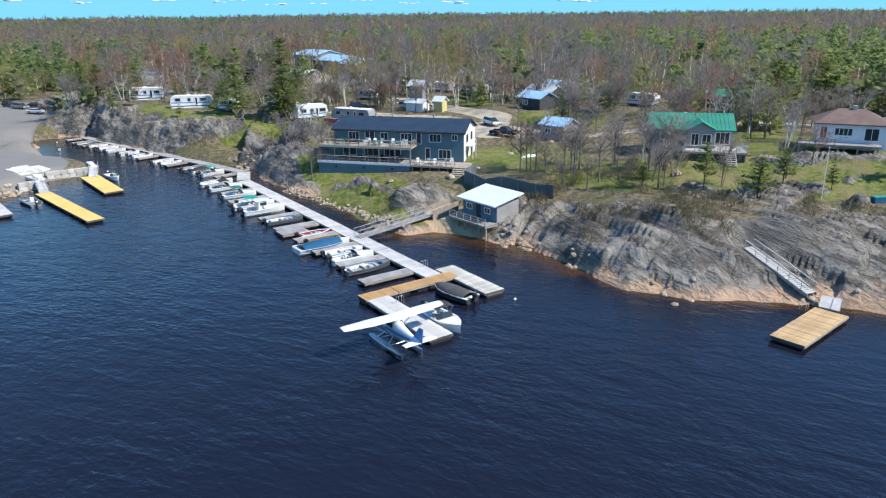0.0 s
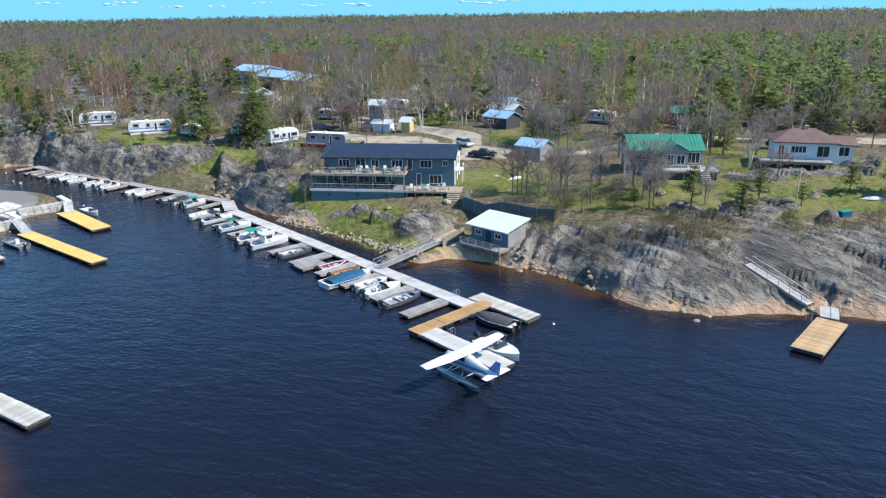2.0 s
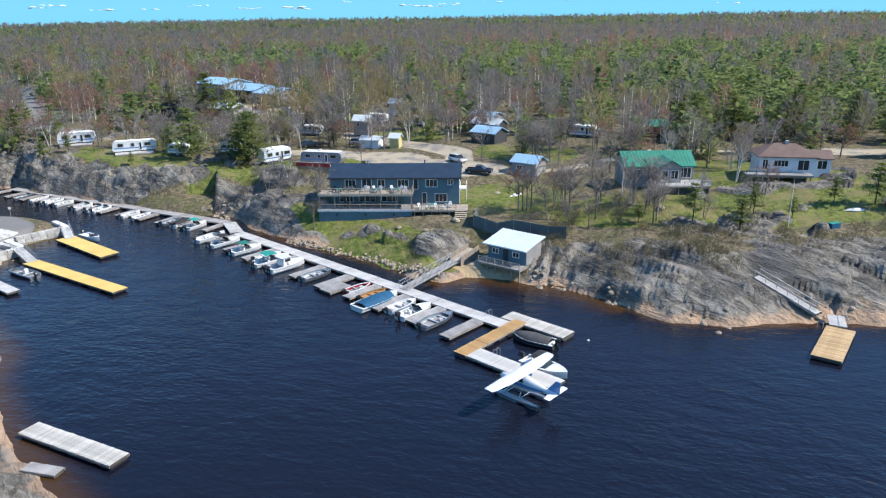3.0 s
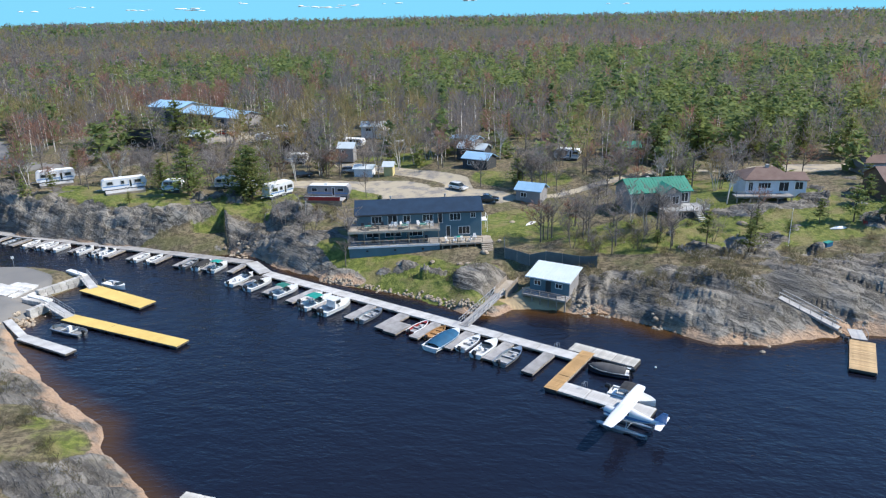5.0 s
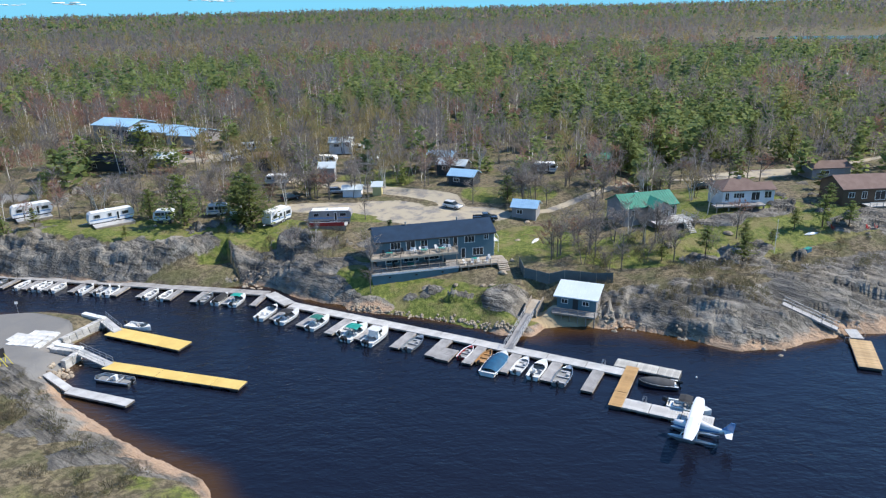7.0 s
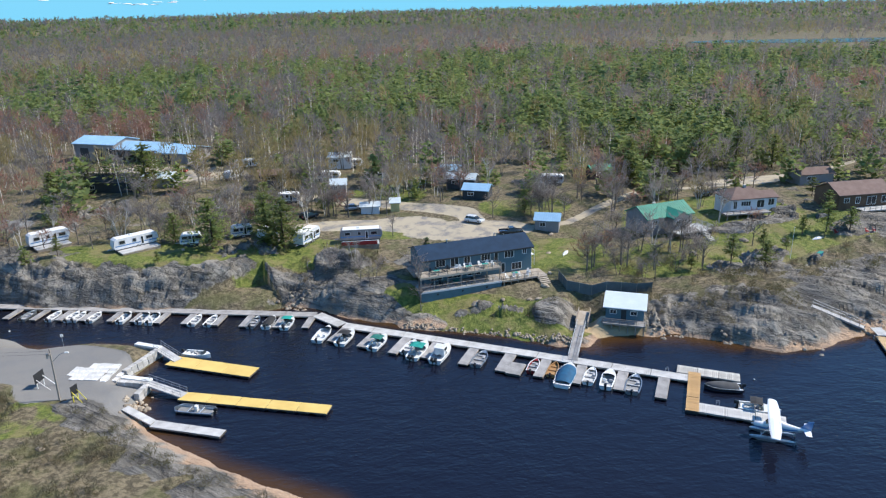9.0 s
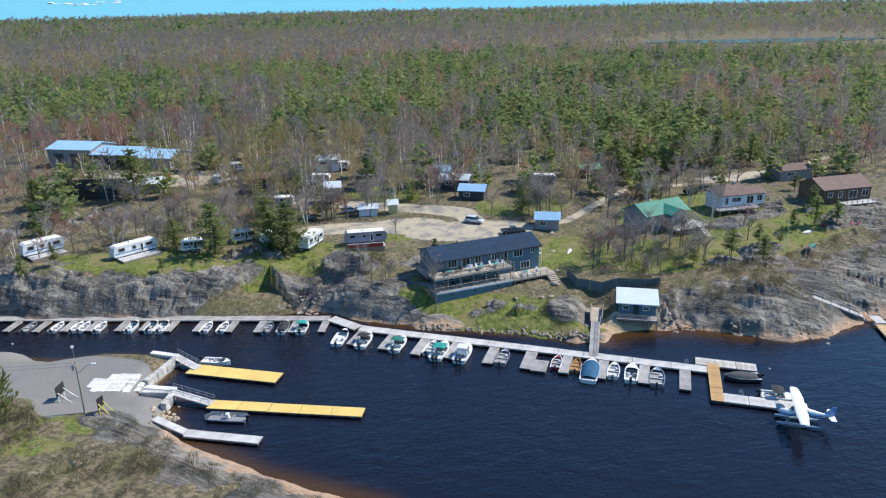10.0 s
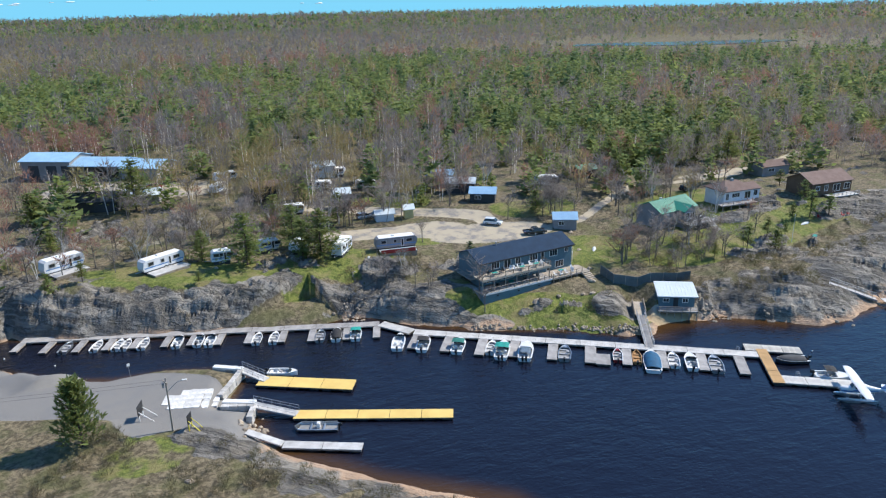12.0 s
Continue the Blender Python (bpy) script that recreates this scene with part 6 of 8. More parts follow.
gangway("pale gangway with railings to the short yellow dock", (-65.9, 132.9), (-63.9, 127.8), 1.55, 0.62)
gangway("pale gangway with railings to the long yellow dock", (-70.3, 121.4), (-66.2, 115.4), 1.55, 0.62)
gangway("pale plank ramp down to the grey dock", (-74.6, 115.4), (-71.9, 110.4), 1.5, 0.55, 1.2, False)

# the road's pole, its lamp and wires, the notice boards
pole = thing("utility_pole", "grey wooden utility pole with a street lamp", "pole", pose(-82.2, 122.2, ground_z(-82.2, 122.2)))
part("shaft", Geo().tube((0, 0, -0.5), (0.1, 0, 8.4), 0.16, 0.11, 8), M["pole_wood"], pole)
part("crossarm", Geo().box(-0.1, -0.7, 7.7, 0.05, 0.7, 7.85), M["pole_wood"], pole)
part("transformer", Geo().tube((-0.3, 0.1, 7.0), (-0.3, 0.1, 7.7), 0.18, 0.18, 8), M["metal_grey"], pole)
lamp = part("lamp_arm", Geo().tube((0, 0, 6.2), (1.2, -0.9, 7.6), 0.045).tube((1.2, -0.9, 7.6), (1.9, -1.4, 7.9), 0.045), M["metal_grey"], pole)
part("lamp_head", Geo().box(-0.1, -0.12, -0.06, 0.55, 0.12, 0.08, 0.03), M["trim_white"], lamp, at=pose(1.9, -1.4, 7.9, 0, 0, -36))
for dy in (-0.6, 0.6):
    g = Geo()
    a, b = Vector((-82.2, 122.2 + dy, ground_z(-82.2, 122.2) + 7.85)), Vector((-150, 175 + dy, 13))
    for k in range(12):
        p, q = a.lerp(b, k / 12), a.lerp(b, (k + 1) / 12)
        p.z -= 2.5 * math.sin(math.pi * k / 12)
        q.z -= 2.5 * math.sin(math.pi * (k + 1) / 12)
        g.tube(p, q, 0.018, 0.018, 3, False)
    solid("power_line", g, M["black_plastic"], "thin sagging overhead power line", "wire")


def notice(label, m, w, h, board, leg, back):
    n = thing("sign", label, "sign", m, "signs")
    part("board", Geo().box(-w / 2, -0.04, 1.0, w / 2, 0.04, 1.0 + h, 0.01), M[board], n)
    for s in (-1, 1):
        part("leg", Geo().box(s * w * 0.35 - 0.05, -0.05, -0.3, s * w * 0.35 + 0.05, 0.05, 1.0), M[leg], n)
        part("stay", Geo().tube((s * w * 0.35, 0, 1.6), (s * w * 0.35, back, 0.0), 0.06, 0.06, 5), M[leg], n)
    return n


notice("black notice board with yellow stays beside the road", pose(-80.2, 120.9, ground_z(-80.2, 120.9), 0, 0, 40), 1.3, 1.5, "sign_black", "yellow_paint", -1.6)
notice("black board with white props beside the road", pose(-84.0, 128.6, ground_z(-84.0, 128.6), 0, 0, 50), 2.2, 1.6, "sign_black", "trim_white", -2.0)
marker = thing("signpost", "thin post with a white marker at the spit", "sign", pose(-79.0, 146.0, ground_z(-79, 146)))
part("post", Geo().tube((0, 0, -0.3), (0, 0, 2.6), 0.04), M["metal_grey"], marker)
part("plate", Geo().box(-0.25, -0.02, 2.2, 0.25, 0.02, 2.7), M["trim_white"], marker)
flag = thing("flagpole", "thin pale flagpole on the lawn", "flagpole", pose(48.5, 87.5, ground_z(48.5, 87.5)))
part("shaft", Geo().tube((0, 0, -0.3), (0, 0, 6.5), 0.06, 0.03, 6), M["trim_white"], flag)
part("knob", Geo().tube((0, 0, 6.5), (0, 0, 6.7), 0.08, 0.05, 6), M["trim_white"], flag)
box = thing("storage_box", "small blue-green box on the lawn", "box", pose(54.0, 84.5, ground_z(54, 84.5), 0, 0, 10))
part("body", Geo().box(-0.9, -0.4, 0, 0.9, 0.4, 0.7, 0.03), M["canvas_blue"], box)
part("lid", Geo().box(-0.93, -0.43, 0.7, 0.93, 0.43, 0.82, 0.03), M["canvas_teal"], box)


# the neighbours' houses
def cottage(name, label, m, w, d, base, wall_h, rise, wall, roof, hip=0.0, ribs=0.0, windows=(), skirt=1.5, chimney=None):
    h = thing(name, label, "house", m)
    part("wall", siding_geo(0, 0, w, d, base - skirt, base + wall_h), M[wall], h)
    if hip:
        x0, x1, y0, y1, z = -0.5, w + 0.5, -0.5, d + 0.5, base + wall_h
        g = Geo().loft([[(x0, y0, z - 0.12), (x1, y0, z - 0.12), (x1, y1, z - 0.12), (x0, y1, z - 0.12)], [(x0, y0, z + 0.04), (x1, y0, z + 0.04), (x1, y1, z + 0.04), (x0, y1, z + 0.04)],
                        [(x0 + hip, (y0 + y1) / 2 - 0.05, z + rise), (x1 - hip, (y0 + y1) / 2 - 0.05, z + rise), (x1 - hip, (y0 + y1) / 2 + 0.05, z + rise), (x0 + hip, (y0 + y1) / 2 + 0.05, z + rise)]])
        part("roof", g, M[roof], h)
    else:
        top = part("roof", gable_geo(0, w, 0, d, base + wall_h, rise, 0.4, 0.15), M[roof], h)
        if ribs:
            seams(top, 0, w, 0, d, base + wall_h, rise, roof, ribs, 0.4, 0.15)
        for x in (0.06, w - 0.06):
            part("gable", end_geo(x, 0, d, base + wall_h, rise - 0.05), M[wall], h)
    for x0, x1, z0, z1, n in windows:
        window_on(h, x0, x1, base + z0, base + z1, -0.03, n)
    if chimney:
        x, y, t = chimney
        part("chimney", Geo().box(x - 0.3, y - 0.3, base + wall_h, x + 0.3, y + 0.3, base + wall_h + t, 0.03), M["concrete"], h)
    return h


gm = pose(33.4, 112.0, 0, 0, 0, -12)
gh = cottage("house", "grey cottage with a green metal roof", gm, 12.2, 7.6, 8.4, 2.5, 1.9, "siding_grey", "roof_green", ribs=0.6,
             windows=((1.4, 2.8, 0.8, 1.9, 2), (9.6, 11.8, 0.2, 2.1, 3)), skirt=3.2, chimney=(5.5, 5.2, 1.9))
part("porch_wall", siding_geo(5.2, -2.4, 9.2, 0, 6.0, 11.0), M["siding_grey"], gh)
part("porch_roof", Geo().loft([[(4.8, -2.8, 10.9), (4.8, -2.8, 11.05), (7.2, -2.8, 12.4), (7.2, -2.8, 12.25)], [(4.8, 3.2, 10.9), (4.8, 3.2, 11.05), (7.2, 3.2, 12.4), (7.2, 3.2, 12.25)]])
     .loft([[(9.6, -2.8, 10.9), (9.6, -2.8, 11.05), (7.2, -2.8, 12.4), (7.2, -2.8, 12.25)], [(9.6, 3.2, 10.9), (9.6, 3.2, 11.05), (7.2, 3.2, 12.4), (7.2, 3.2, 12.25)]]), M["roof_green"], gh)
part("porch_gable", Geo().loft([[(5.2, -2.4, 11.0), (9.2, -2.4, 11.0), (7.2, -2.4, 12.2)], [(5.2, -2.3, 11.0), (9.2, -2.3, 11.0), (7.2, -2.3, 12.2)]]), M["siding_grey"], gh)
window_on(gh, 5.7, 6.9, 8.7, 10.6, -2.44, 2, "sliding_door")
window_on(gh, 7.3, 8.7, 8.9, 10.5, -2.44, 2)
deck_boards(gh, 4.6, -5.2, 13.6, -0.1, 8.3, "deck_pale")
railing(gh, (4.6, -5.15), (10.4, -5.15), 8.3, 0.95, 1.5, (0.15, 1.0), "deck_pale", 0.35)
railing(gh, (12.0, -5.15), (13.6, -5.15), 8.3, 0.95, 1.5, (0.15, 1.0), "deck_pale", 0.35)
railing(gh, (13.55, -5.15), (13.55, -0.1), 8.3, 0.95, 1.5, (0.15, 1.0), "deck_pale", 0.35)
part("deck_skirt", Geo().box(4.8, -5.0, 5.4, 13.4, -4.92, 8.0), M["siding_dark"], gh)
flight(gh, 10.5, -8.0, 6.6, 8.3, 1.4, 2.8, 7, "deck_pale")
for x in (5, 8, 10.8, 13.3):
    part("deck_post", Geo().box(x, -5.1, 5.2, x + 0.15, -4.95, 8.0), M["rail_wood"], gh)

wh = cottage("house", "white bungalow with a brown hipped roof", pose(57.4, 108.0, 0, 0, 0, -24), 9.4, 7.0, 9.5, 2.6, 1.9, "siding_white", "roof_brown", hip=3.4,
             windows=((0.5, 1.5, 0.3, 2.1, 2), (2.4, 4.9, 0.8, 2.0, 4), (6.4, 8.4, 0.2, 2.1, 2)), skirt=2.6, chimney=(5, 3.4, 2.4))
deck_boards(wh, -2.5, -2.6, 8.6, -0.1, 9.3, "deck_grey")
railing(wh, (-2.5, -2.55), (2.5, -2.55), 9.3, 0.9, 1.5, (0.5, 1.0), "rail_wood")
for k in range(5):
    part("deck_post", Geo().box(-2.3 + k * 2.6, -2.5, 7.2, -2.1 + k * 2.6, -2.3, 9.0), M["rail_wood"], wh)
part("wing_wall", siding_geo(9.42, 1.0, 12.2, 6.4, 7.4, 11.7), M["siding_white"], wh)
part("wing_roof", gable_geo(9.2, 12.3, 1.0, 6.4, 11.7, 1.0, 0.35), M["roof_brown"], wh)
window_on(wh, 9.9, 11.6, 9.8, 11.4, 0.97, 2)

bw = cottage("house", "brown cottage with a brown shingled roof", pose(78.2, 94.2, 0, 0, 0, -24), 13.6, 8.5, 9.6, 2.9, 2.0, "siding_brown", "roof_brown",
             windows=((4.2, 5.4, 0.6, 2.2, 2), (7.2, 9.6, 0.2, 2.2, 2), (11, 13, 0.5, 2.2, 2), (1.2, 2.6, 0.9, 2.1, 2)), skirt=3.0)
deck_boards(bw, 4.2, -3.2, 13.0, -0.1, 9.3, "deck_pale")
railing(bw, (4.2, -3.15), (13.0, -3.15), 9.3, 0.9, 1.6, (0.5, 1.0), "deck_pale")
for k in range(4):
    part("deck_post", Geo().box(4.4 + k * 2.7, -3.1, 7.0, 4.55 + k * 2.7, -2.95, 9.0), M["rail_wood"], bw)

# the long metal shed and the cabins of the camp
SHED = pose(-56.4, 283.2, 0, 0, 0, -51)
sh = thing("workshop", "long grey metal workshop with a blue roof", "workshop", SHED)
for x0, x1, h, wall in ((0, 16.5, 5.0, True), (16.6, 33.0, 3.6, False), (33.1, 45.0, 3.0, True)):
    if wall:
        part("wall", Geo().box(x0, 0, 8.0, x1, 12, 9.6 + h), M["siding_grey"], sh)
    else:
        part("back_wall", Geo().box(x0, 11.7, 8.0, x1, 12, 9.6 + h), M["siding_grey"], sh)
        for k in range(5):
            part("post", Geo().box(x0 + 0.2 + k * 3.9, 0.1, 8.5, x0 + 0.5 + k * 3.9, 0.4, 9.6 + h), M["rail_wood"], sh)
    seams(part("roof", gable_geo(x0, x1, 0, 12, 9.6 + h, 1.6, 0.5, 0.2), M["roof_blue"], sh, "blue metal roof"), x0, x1, 0, 12, 9.6 + h, 1.6, "roof_blue", 0.9, 0.5, 0.2)
    for x in (x0 + 0.1, x1 - 0.1):
        part("gable", end_geo(x, 0, 12, 9.6 + h, 1.5), M["siding_grey"], sh)
for x in (2.5, 8.5, 13.5):
    part("door", Geo().box(x, -0.08, 8.6, x + 3.4, -0.02, 13.2), M["siding_dark"], sh)
part("door", Geo().box(35, -0.08, 8.6, 38.5, -0.02, 12.0), M["siding_dark"], sh)
cottage("garage", "dark grey garage with a dark roof", pose(-62.0, 229.0, 0, 0, 0, -38), 14.0, 8.0, 9.3, 2.6, 1.6, "siding_dark", "siding_dark", windows=((2, 3.4, 0.6, 1.8, 2),))
cottage("shed", "grey shed with a pale roof behind the garage", pose(-48.0, 224.0, 0, 0, 0, -30), 9.0, 6.0, 9.3, 2.4, 1.2, "siding_grey", "roof_pale")
CABINS = ((17.2, 158.6, -52, 6.6, 5.0, 8.8, "siding_dark", "roof_blue", "small dark cabin with a blue metal roof"), (20.5, 171.0, -52, 8.0, 4.0, 9.1, "siding_dark", "roof_pale", "low dark cabin with a pale roof"),
          (22.5, 181.0, -50, 7.5, 5.0, 9.4, "siding_grey", "roof_blue", "grey cabin with a blue metal roof"), (18.6, 132.0, -48, 5.4, 4.4, 6.6, "siding_grey", "roof_blue", "low grey shed with a blue metal roof"),
          (-8.0, 184.0, -30, 4.0, 3.0, 9.2, "siding_grey", "roof_pale", "small camp shed with a pale roof"), (-20.0, 205.0, -20, 7.0, 4.5, 9.6, "siding_dark", "roof_brown", "brown camp cabin with a low roof"),
          (56.0, 151.0, -20, 6.0, 4.0, 9.4, "siding_dark", "roof_green", "small dark cabin with a green roof"), (97.0, 114.5, -24, 10.0, 6.0, 8.6, "siding_grey", "roof_brown", "low grey garage behind the houses"),
          (172.0, 118.0, -20, 9.0, 6.0, 9.2, "siding_grey", "roof_pale", "grey shed with a white roof among the trees"), (6.0, 215.0, -30, 7.0, 4.0, 9.8, "siding_white", "roof_pale", "white camp cabin among bare trees"))
for x, y, a, w, d, z, wall, roof_, label in CABINS:
    cottage("cabin", label, pose(x, y, 0, 0, 0, a), w, d, z, 2.3, 1.1, wall, roof_, ribs=0.5 if roof_ == "roof_blue" else 0, windows=((w * 0.2, w * 0.45, 0.7, 1.7, 2),))
privy = cottage("shed", "tall narrow yellow shed at the parking place", pose(-1.5, 163.5, 0, 0, 0, -30), 2.2, 2.2, ground_z(-1.5, 163.5), 2.6, 0.8, "shed_yellow", "roof_pale", skirt=0.4)
cottage("shed", "low white shed with a tarpaulin roof", pose(-8.0, 167.0, 0, 0, 0, -30), 4.5, 3.0, ground_z(-8, 167), 2.0, 0.7, "siding_white", "roof_pale", skirt=0.4)


def wheel(parent, x, y, r, w=0.22):
    t = part("wheel", Geo().tube((x, y - w / 2, r), (x, y + w / 2, r), r, r, 12), M["tyre"], parent)
    part("rim", Geo().tube((x, y - w / 2 - 0.01, r), (x, y + w / 2 + 0.01, r), r * 0.6, r * 0.6, 10), M["metal_grey"], t)


def trailer(label, x, y, turn, ln=9.0, wd=2.5, ht=2.7, wall="siding_white", deck=False):
    z = ground_z(x, y)
    t = thing("caravan", label, "caravan", pose(x, y, z + 0.1, 0, 0, turn), "caravans")
    prof = [(0.15, 0.55), (0, 1.2), (0.25, ht), (0.7, ht + 0.3), (ln - 0.6, ht + 0.3), (ln - 0.15, ht), (ln, 1.6), (ln - 0.5, 0.55)]
    part("body", Geo().loft([[(px, -wd / 2, pz) for px, pz in prof], [(px, wd / 2, pz) for px, pz in prof]]), M[wall], t)
    part("roof_cap", Geo().box(0.7, -wd / 2 + 0.05, ht + 0.3, ln - 0.7, wd / 2 - 0.05, ht + 0.36, 0.03), M["trim_white"], t)
    part("roof_vent", Geo().box(ln * 0.4, -0.35, ht + 0.36, ln * 0.4 + 0.7, 0.35, ht + 0.62, 0.05), M["trim_white"], t)
    part("stripe", Geo().box(0.3, -wd / 2 - 0.012, 1.1, ln - 0.4, -wd / 2 - 0.004, 1.35), M["plane_blue"], t)
    for f, w in ((0.12, 1.3), (0.42, 0.8), (0.72, 1.5)):
        window_on(t, ln * f, ln * f + w, 1.55, 2.35, -wd / 2 - 0.02, 1, trim="metal_grey")
    window_on(t, ln * 0.6, ln * 0.6 + 0.65, 0.7, 2.45, -wd / 2 - 0.02, 1, "door", "trim_white")
    part("skirt", Geo().box(0.6, -wd / 2 + 0.1, -0.3, ln - 0.6, wd / 2 - 0.1, 0.56), M["siding_dark"], t)
    for s in (-1, 1):
        for fx in (0.52, 0.6):
            wheel(t, ln * fx, s * (wd / 2 - 0.08), 0.36)
    part("tow_bar", Geo().tube((-1.2, 0, 0.5), (0.3, 0.4, 0.55), 0.05).tube((-1.2, 0, 0.5), (0.3, -0.4, 0.55), 0.05), M["metal_grey"], t)
    if deck:
        d = deck_boards(t, 0.6, -wd / 2 - 3.0, ln - 0.8, -wd / 2 - 0.05, 0.35, "deck_pale", name="porch")
        part("porch_skirt", Geo().box(0.7, -wd / 2 - 2.95, -1.2, ln - 0.9, -wd / 2 - 2.88, 0.05), M["rail_wood"], t)
    return t


trailer("white travel trailer on the rock's edge with a pale porch", -79.6, 185.2, 10, 8.4, deck=True)
trailer("long white trailer home with a dark porch", -64.8, 173.0, 9, 9.6, wd=2.3, ht=2.5, deck=True)
trailer("small white camper under a pine", -51.6, 169.0, -22, 4.4, ht=2.3)
trailer("white camper half hidden by pines", -40.5, 168.8, -15, 4.8, ht=2.3)
trailer("white camper half hidden by pines", -36.2, 161.0, 25, 4.6, ht=2.4)
trailer("white travel trailer on the grass with a wooden stoop", -31.0, 152.6, 33, 7.0, ht=2.8)
trailer("blue and white trailer with a red striped porch", -22.2, 150.2, -28, 9.4, ht=2.5, wall="siding_grey", deck=True)
trailer("white trailer at the edge of the wood", 41.0, 155.8, -42, 6.5, ht=2.4)
for x, y, a, l in ((-21, 190, -30, 6), (-2, 206, -40, 7), (8, 196, -30, 6), (-25, 219, 30, 6), (12, 216, -50, 6), (-18, 232, -10, 7)):
    trailer("white camper between bare trees in the camp", x, y, a, l, ht=2.3)
red = thing("porch_fence", "red striped porch panel of the blue trailer", "fence", pose(-22.2, 150.2, ground_z(-22.2, 150.2) + 0.1, 0, 0, -28))
part("panel", Geo().box(0.5, -4.4, 0.35, 8.2, -4.32, 1.15), M["red_paint"], red)
part("top_rail", Geo().box(0.5, -4.42, 1.17, 8.2, -4.3, 1.25), M["trim_white"], red)


def car(label, x, y, turn, paint, kind="suv"):
    c = thing("car", label, "car", pose(x, y, ground_z(x, y) + 0.02, 0, 0, turn), "parked cars")
    ln, w = (4.6, 1.85) if kind != "truck" else (5.5, 1.95)
    low = [(0.1, 0.35), (0, 0.6), (0.05, 0.95), (1.0, 1.02), (ln - 0.9, 1.0), (ln - 0.05, 0.85), (ln, 0.55), (ln - 0.1, 0.35)]
    part("body", Geo().loft([[(px, -w / 2 + 0.06, pz) for px, pz in low], [(px, -w / 2, min(pz, 0.8)) for px, pz in low], [(px, w / 2, min(pz, 0.8)) for px, pz in low], [(px, w / 2 - 0.06, pz) for px, pz in low]]), M[paint], c)
    a, b, c0, c1 = {"suv": (0.15, ln - 1.3, 0.45, ln - 2.0), "sedan": (0.7, ln - 1.2, 1.3, ln - 2.0), "truck": (2.0, ln - 1.4, 2.2, ln - 2.2)}[kind]
    top = 1.65 if kind != "sedan" else 1.42
    cab = part("cabin", Geo().loft([[(a, -w / 2 + 0.08, 0.98), (b, -w / 2 + 0.08, 0.98), (b, w / 2 - 0.08, 0.98), (a, w / 2 - 0.08, 0.98)], [(c0, -w / 2 + 0.25, top - 0.06), (c1, -w / 2 + 0.25, top - 0.06), (c1, w / 2 - 0.25, top - 0.06), (c0, w / 2 - 0.25, top - 0.06)]]), M["glass"], c, "dark car windows")
    part("roof", Geo().box(c0 - 0.05, -w / 2 + 0.22, top - 0.07, c1 + 0.05, w / 2 - 0.22, top, 0.03), M[paint], cab)
    for px in (0.9, ln - 0.9):
        for s in (-1, 1):
            wheel(c, px, s * (w / 2 - 0.1), 0.34)
    for s in (-1, 1):
        part("headlight", Geo().box(ln - 0.1, s * w * 0.36 - 0.15, 0.62, ln + 0.01, s * w * 0.36 + 0.15, 0.76, 0.01), M["trim_white"], c)
        part("tail_light", Geo().box(-0.01, s * w * 0.38 - 0.12, 0.68, 0.08, s * w * 0.38 + 0.12, 0.88, 0.01), M["red_paint"], c)
    return c


car("white estate car parked on the gravel", 9.4, 146.4, -65, "car_white")
car("dark pickup truck parked behind the lodge", 9.6, 134.0, -30, "car_dark", "truck")
car("silver car parked at the sheds", -10.0, 172.5, -20, "car_silver")
car("dark car parked at the sheds", -6.5, 171.5, -20, "car_dark", "sedan")
car("dark van parked by the campers", -22.0, 172.0, 10, "car_dark")
car("red car parked at the workshop", -35.0, 240.0, -40, "car_red", "sedan")
car("dark car beside the white bungalow", 66.0, 124.0, -10, "car_dark")
car("white car parked beside the shore road", -114.5, 199.0, -10, "car_white", "sedan")
car("dark car parked beside the shore road", -113.0, 202.5, 10, "car_dark", "sedan")
for k, (dx, dy, p_, kind, col) in enumerate(((0, 0, "car_silver", "truck", "silver"), (3.5, 2.2, "car_dark", "sedan", "dark"), (7, 5, "car_dark", "suv", "dark"), (-5, 4, "car_dark", "suv", "dark"), (-7.5, -4, "car_red", "sedan", "red"))):
    car(f"{col} car parked in the row by the shore road", -123 + dx, 207 + dy, -25, p_, kind)

# stones along the water's edge and loose boulders
me_stones = [mesh_of("stone", Geo().rock(0, 0, 0.1, 0.42, 0.34, 0.32, random.Random(k)), M["shore_stone"]) for k in range(5)]
RIP = [(-26.2, 117.4), (-21, 111.6), (-12.7, 102.2), (-8.3, 95.6), (-5.2, 92.6)]
rip = thing("riprap", "band of tan stones along the lawn's edge", "stones")
for i in range(300):
    k = rnd.uniform(0, len(RIP) - 1.001)
    a, b = Vector(RIP[int(k)]), Vector(RIP[int(k) + 1])
    q = a.lerp(b, k % 1)
    nrm = Vector((b.y - a.y, a.x - b.x)).normalized()
    q = q - nrm * rnd.gauss(0.15, 0.4) * (1 if nrm.x < 0 else -1)
    s = rnd.uniform(0.3, 0.85)
    part("stone", me_stones[i % 5], None, rip, at=pose(q.x, q.y, max(ground_z(q.x, q.y), -0.15) - 0.02, rnd.uniform(-15, 15), rnd.uniform(-15, 15), rnd.uniform(0, 360)) @ Matrix.Diagonal((s, s, s, 1)))
rip2 = thing("rubble", "tumbled stones at the foot of the rock", "stones")
SPOTS = [(-38, 138.0, 3.0, 40), (9.5, 86.5, 3.0, 40), (15.5, 78.5, 2.0, 22), (-72.5, 116.5, 2.6, 50), (24, 69.0, 3.0, 14), (39, 67.2, 3.0, 14)]
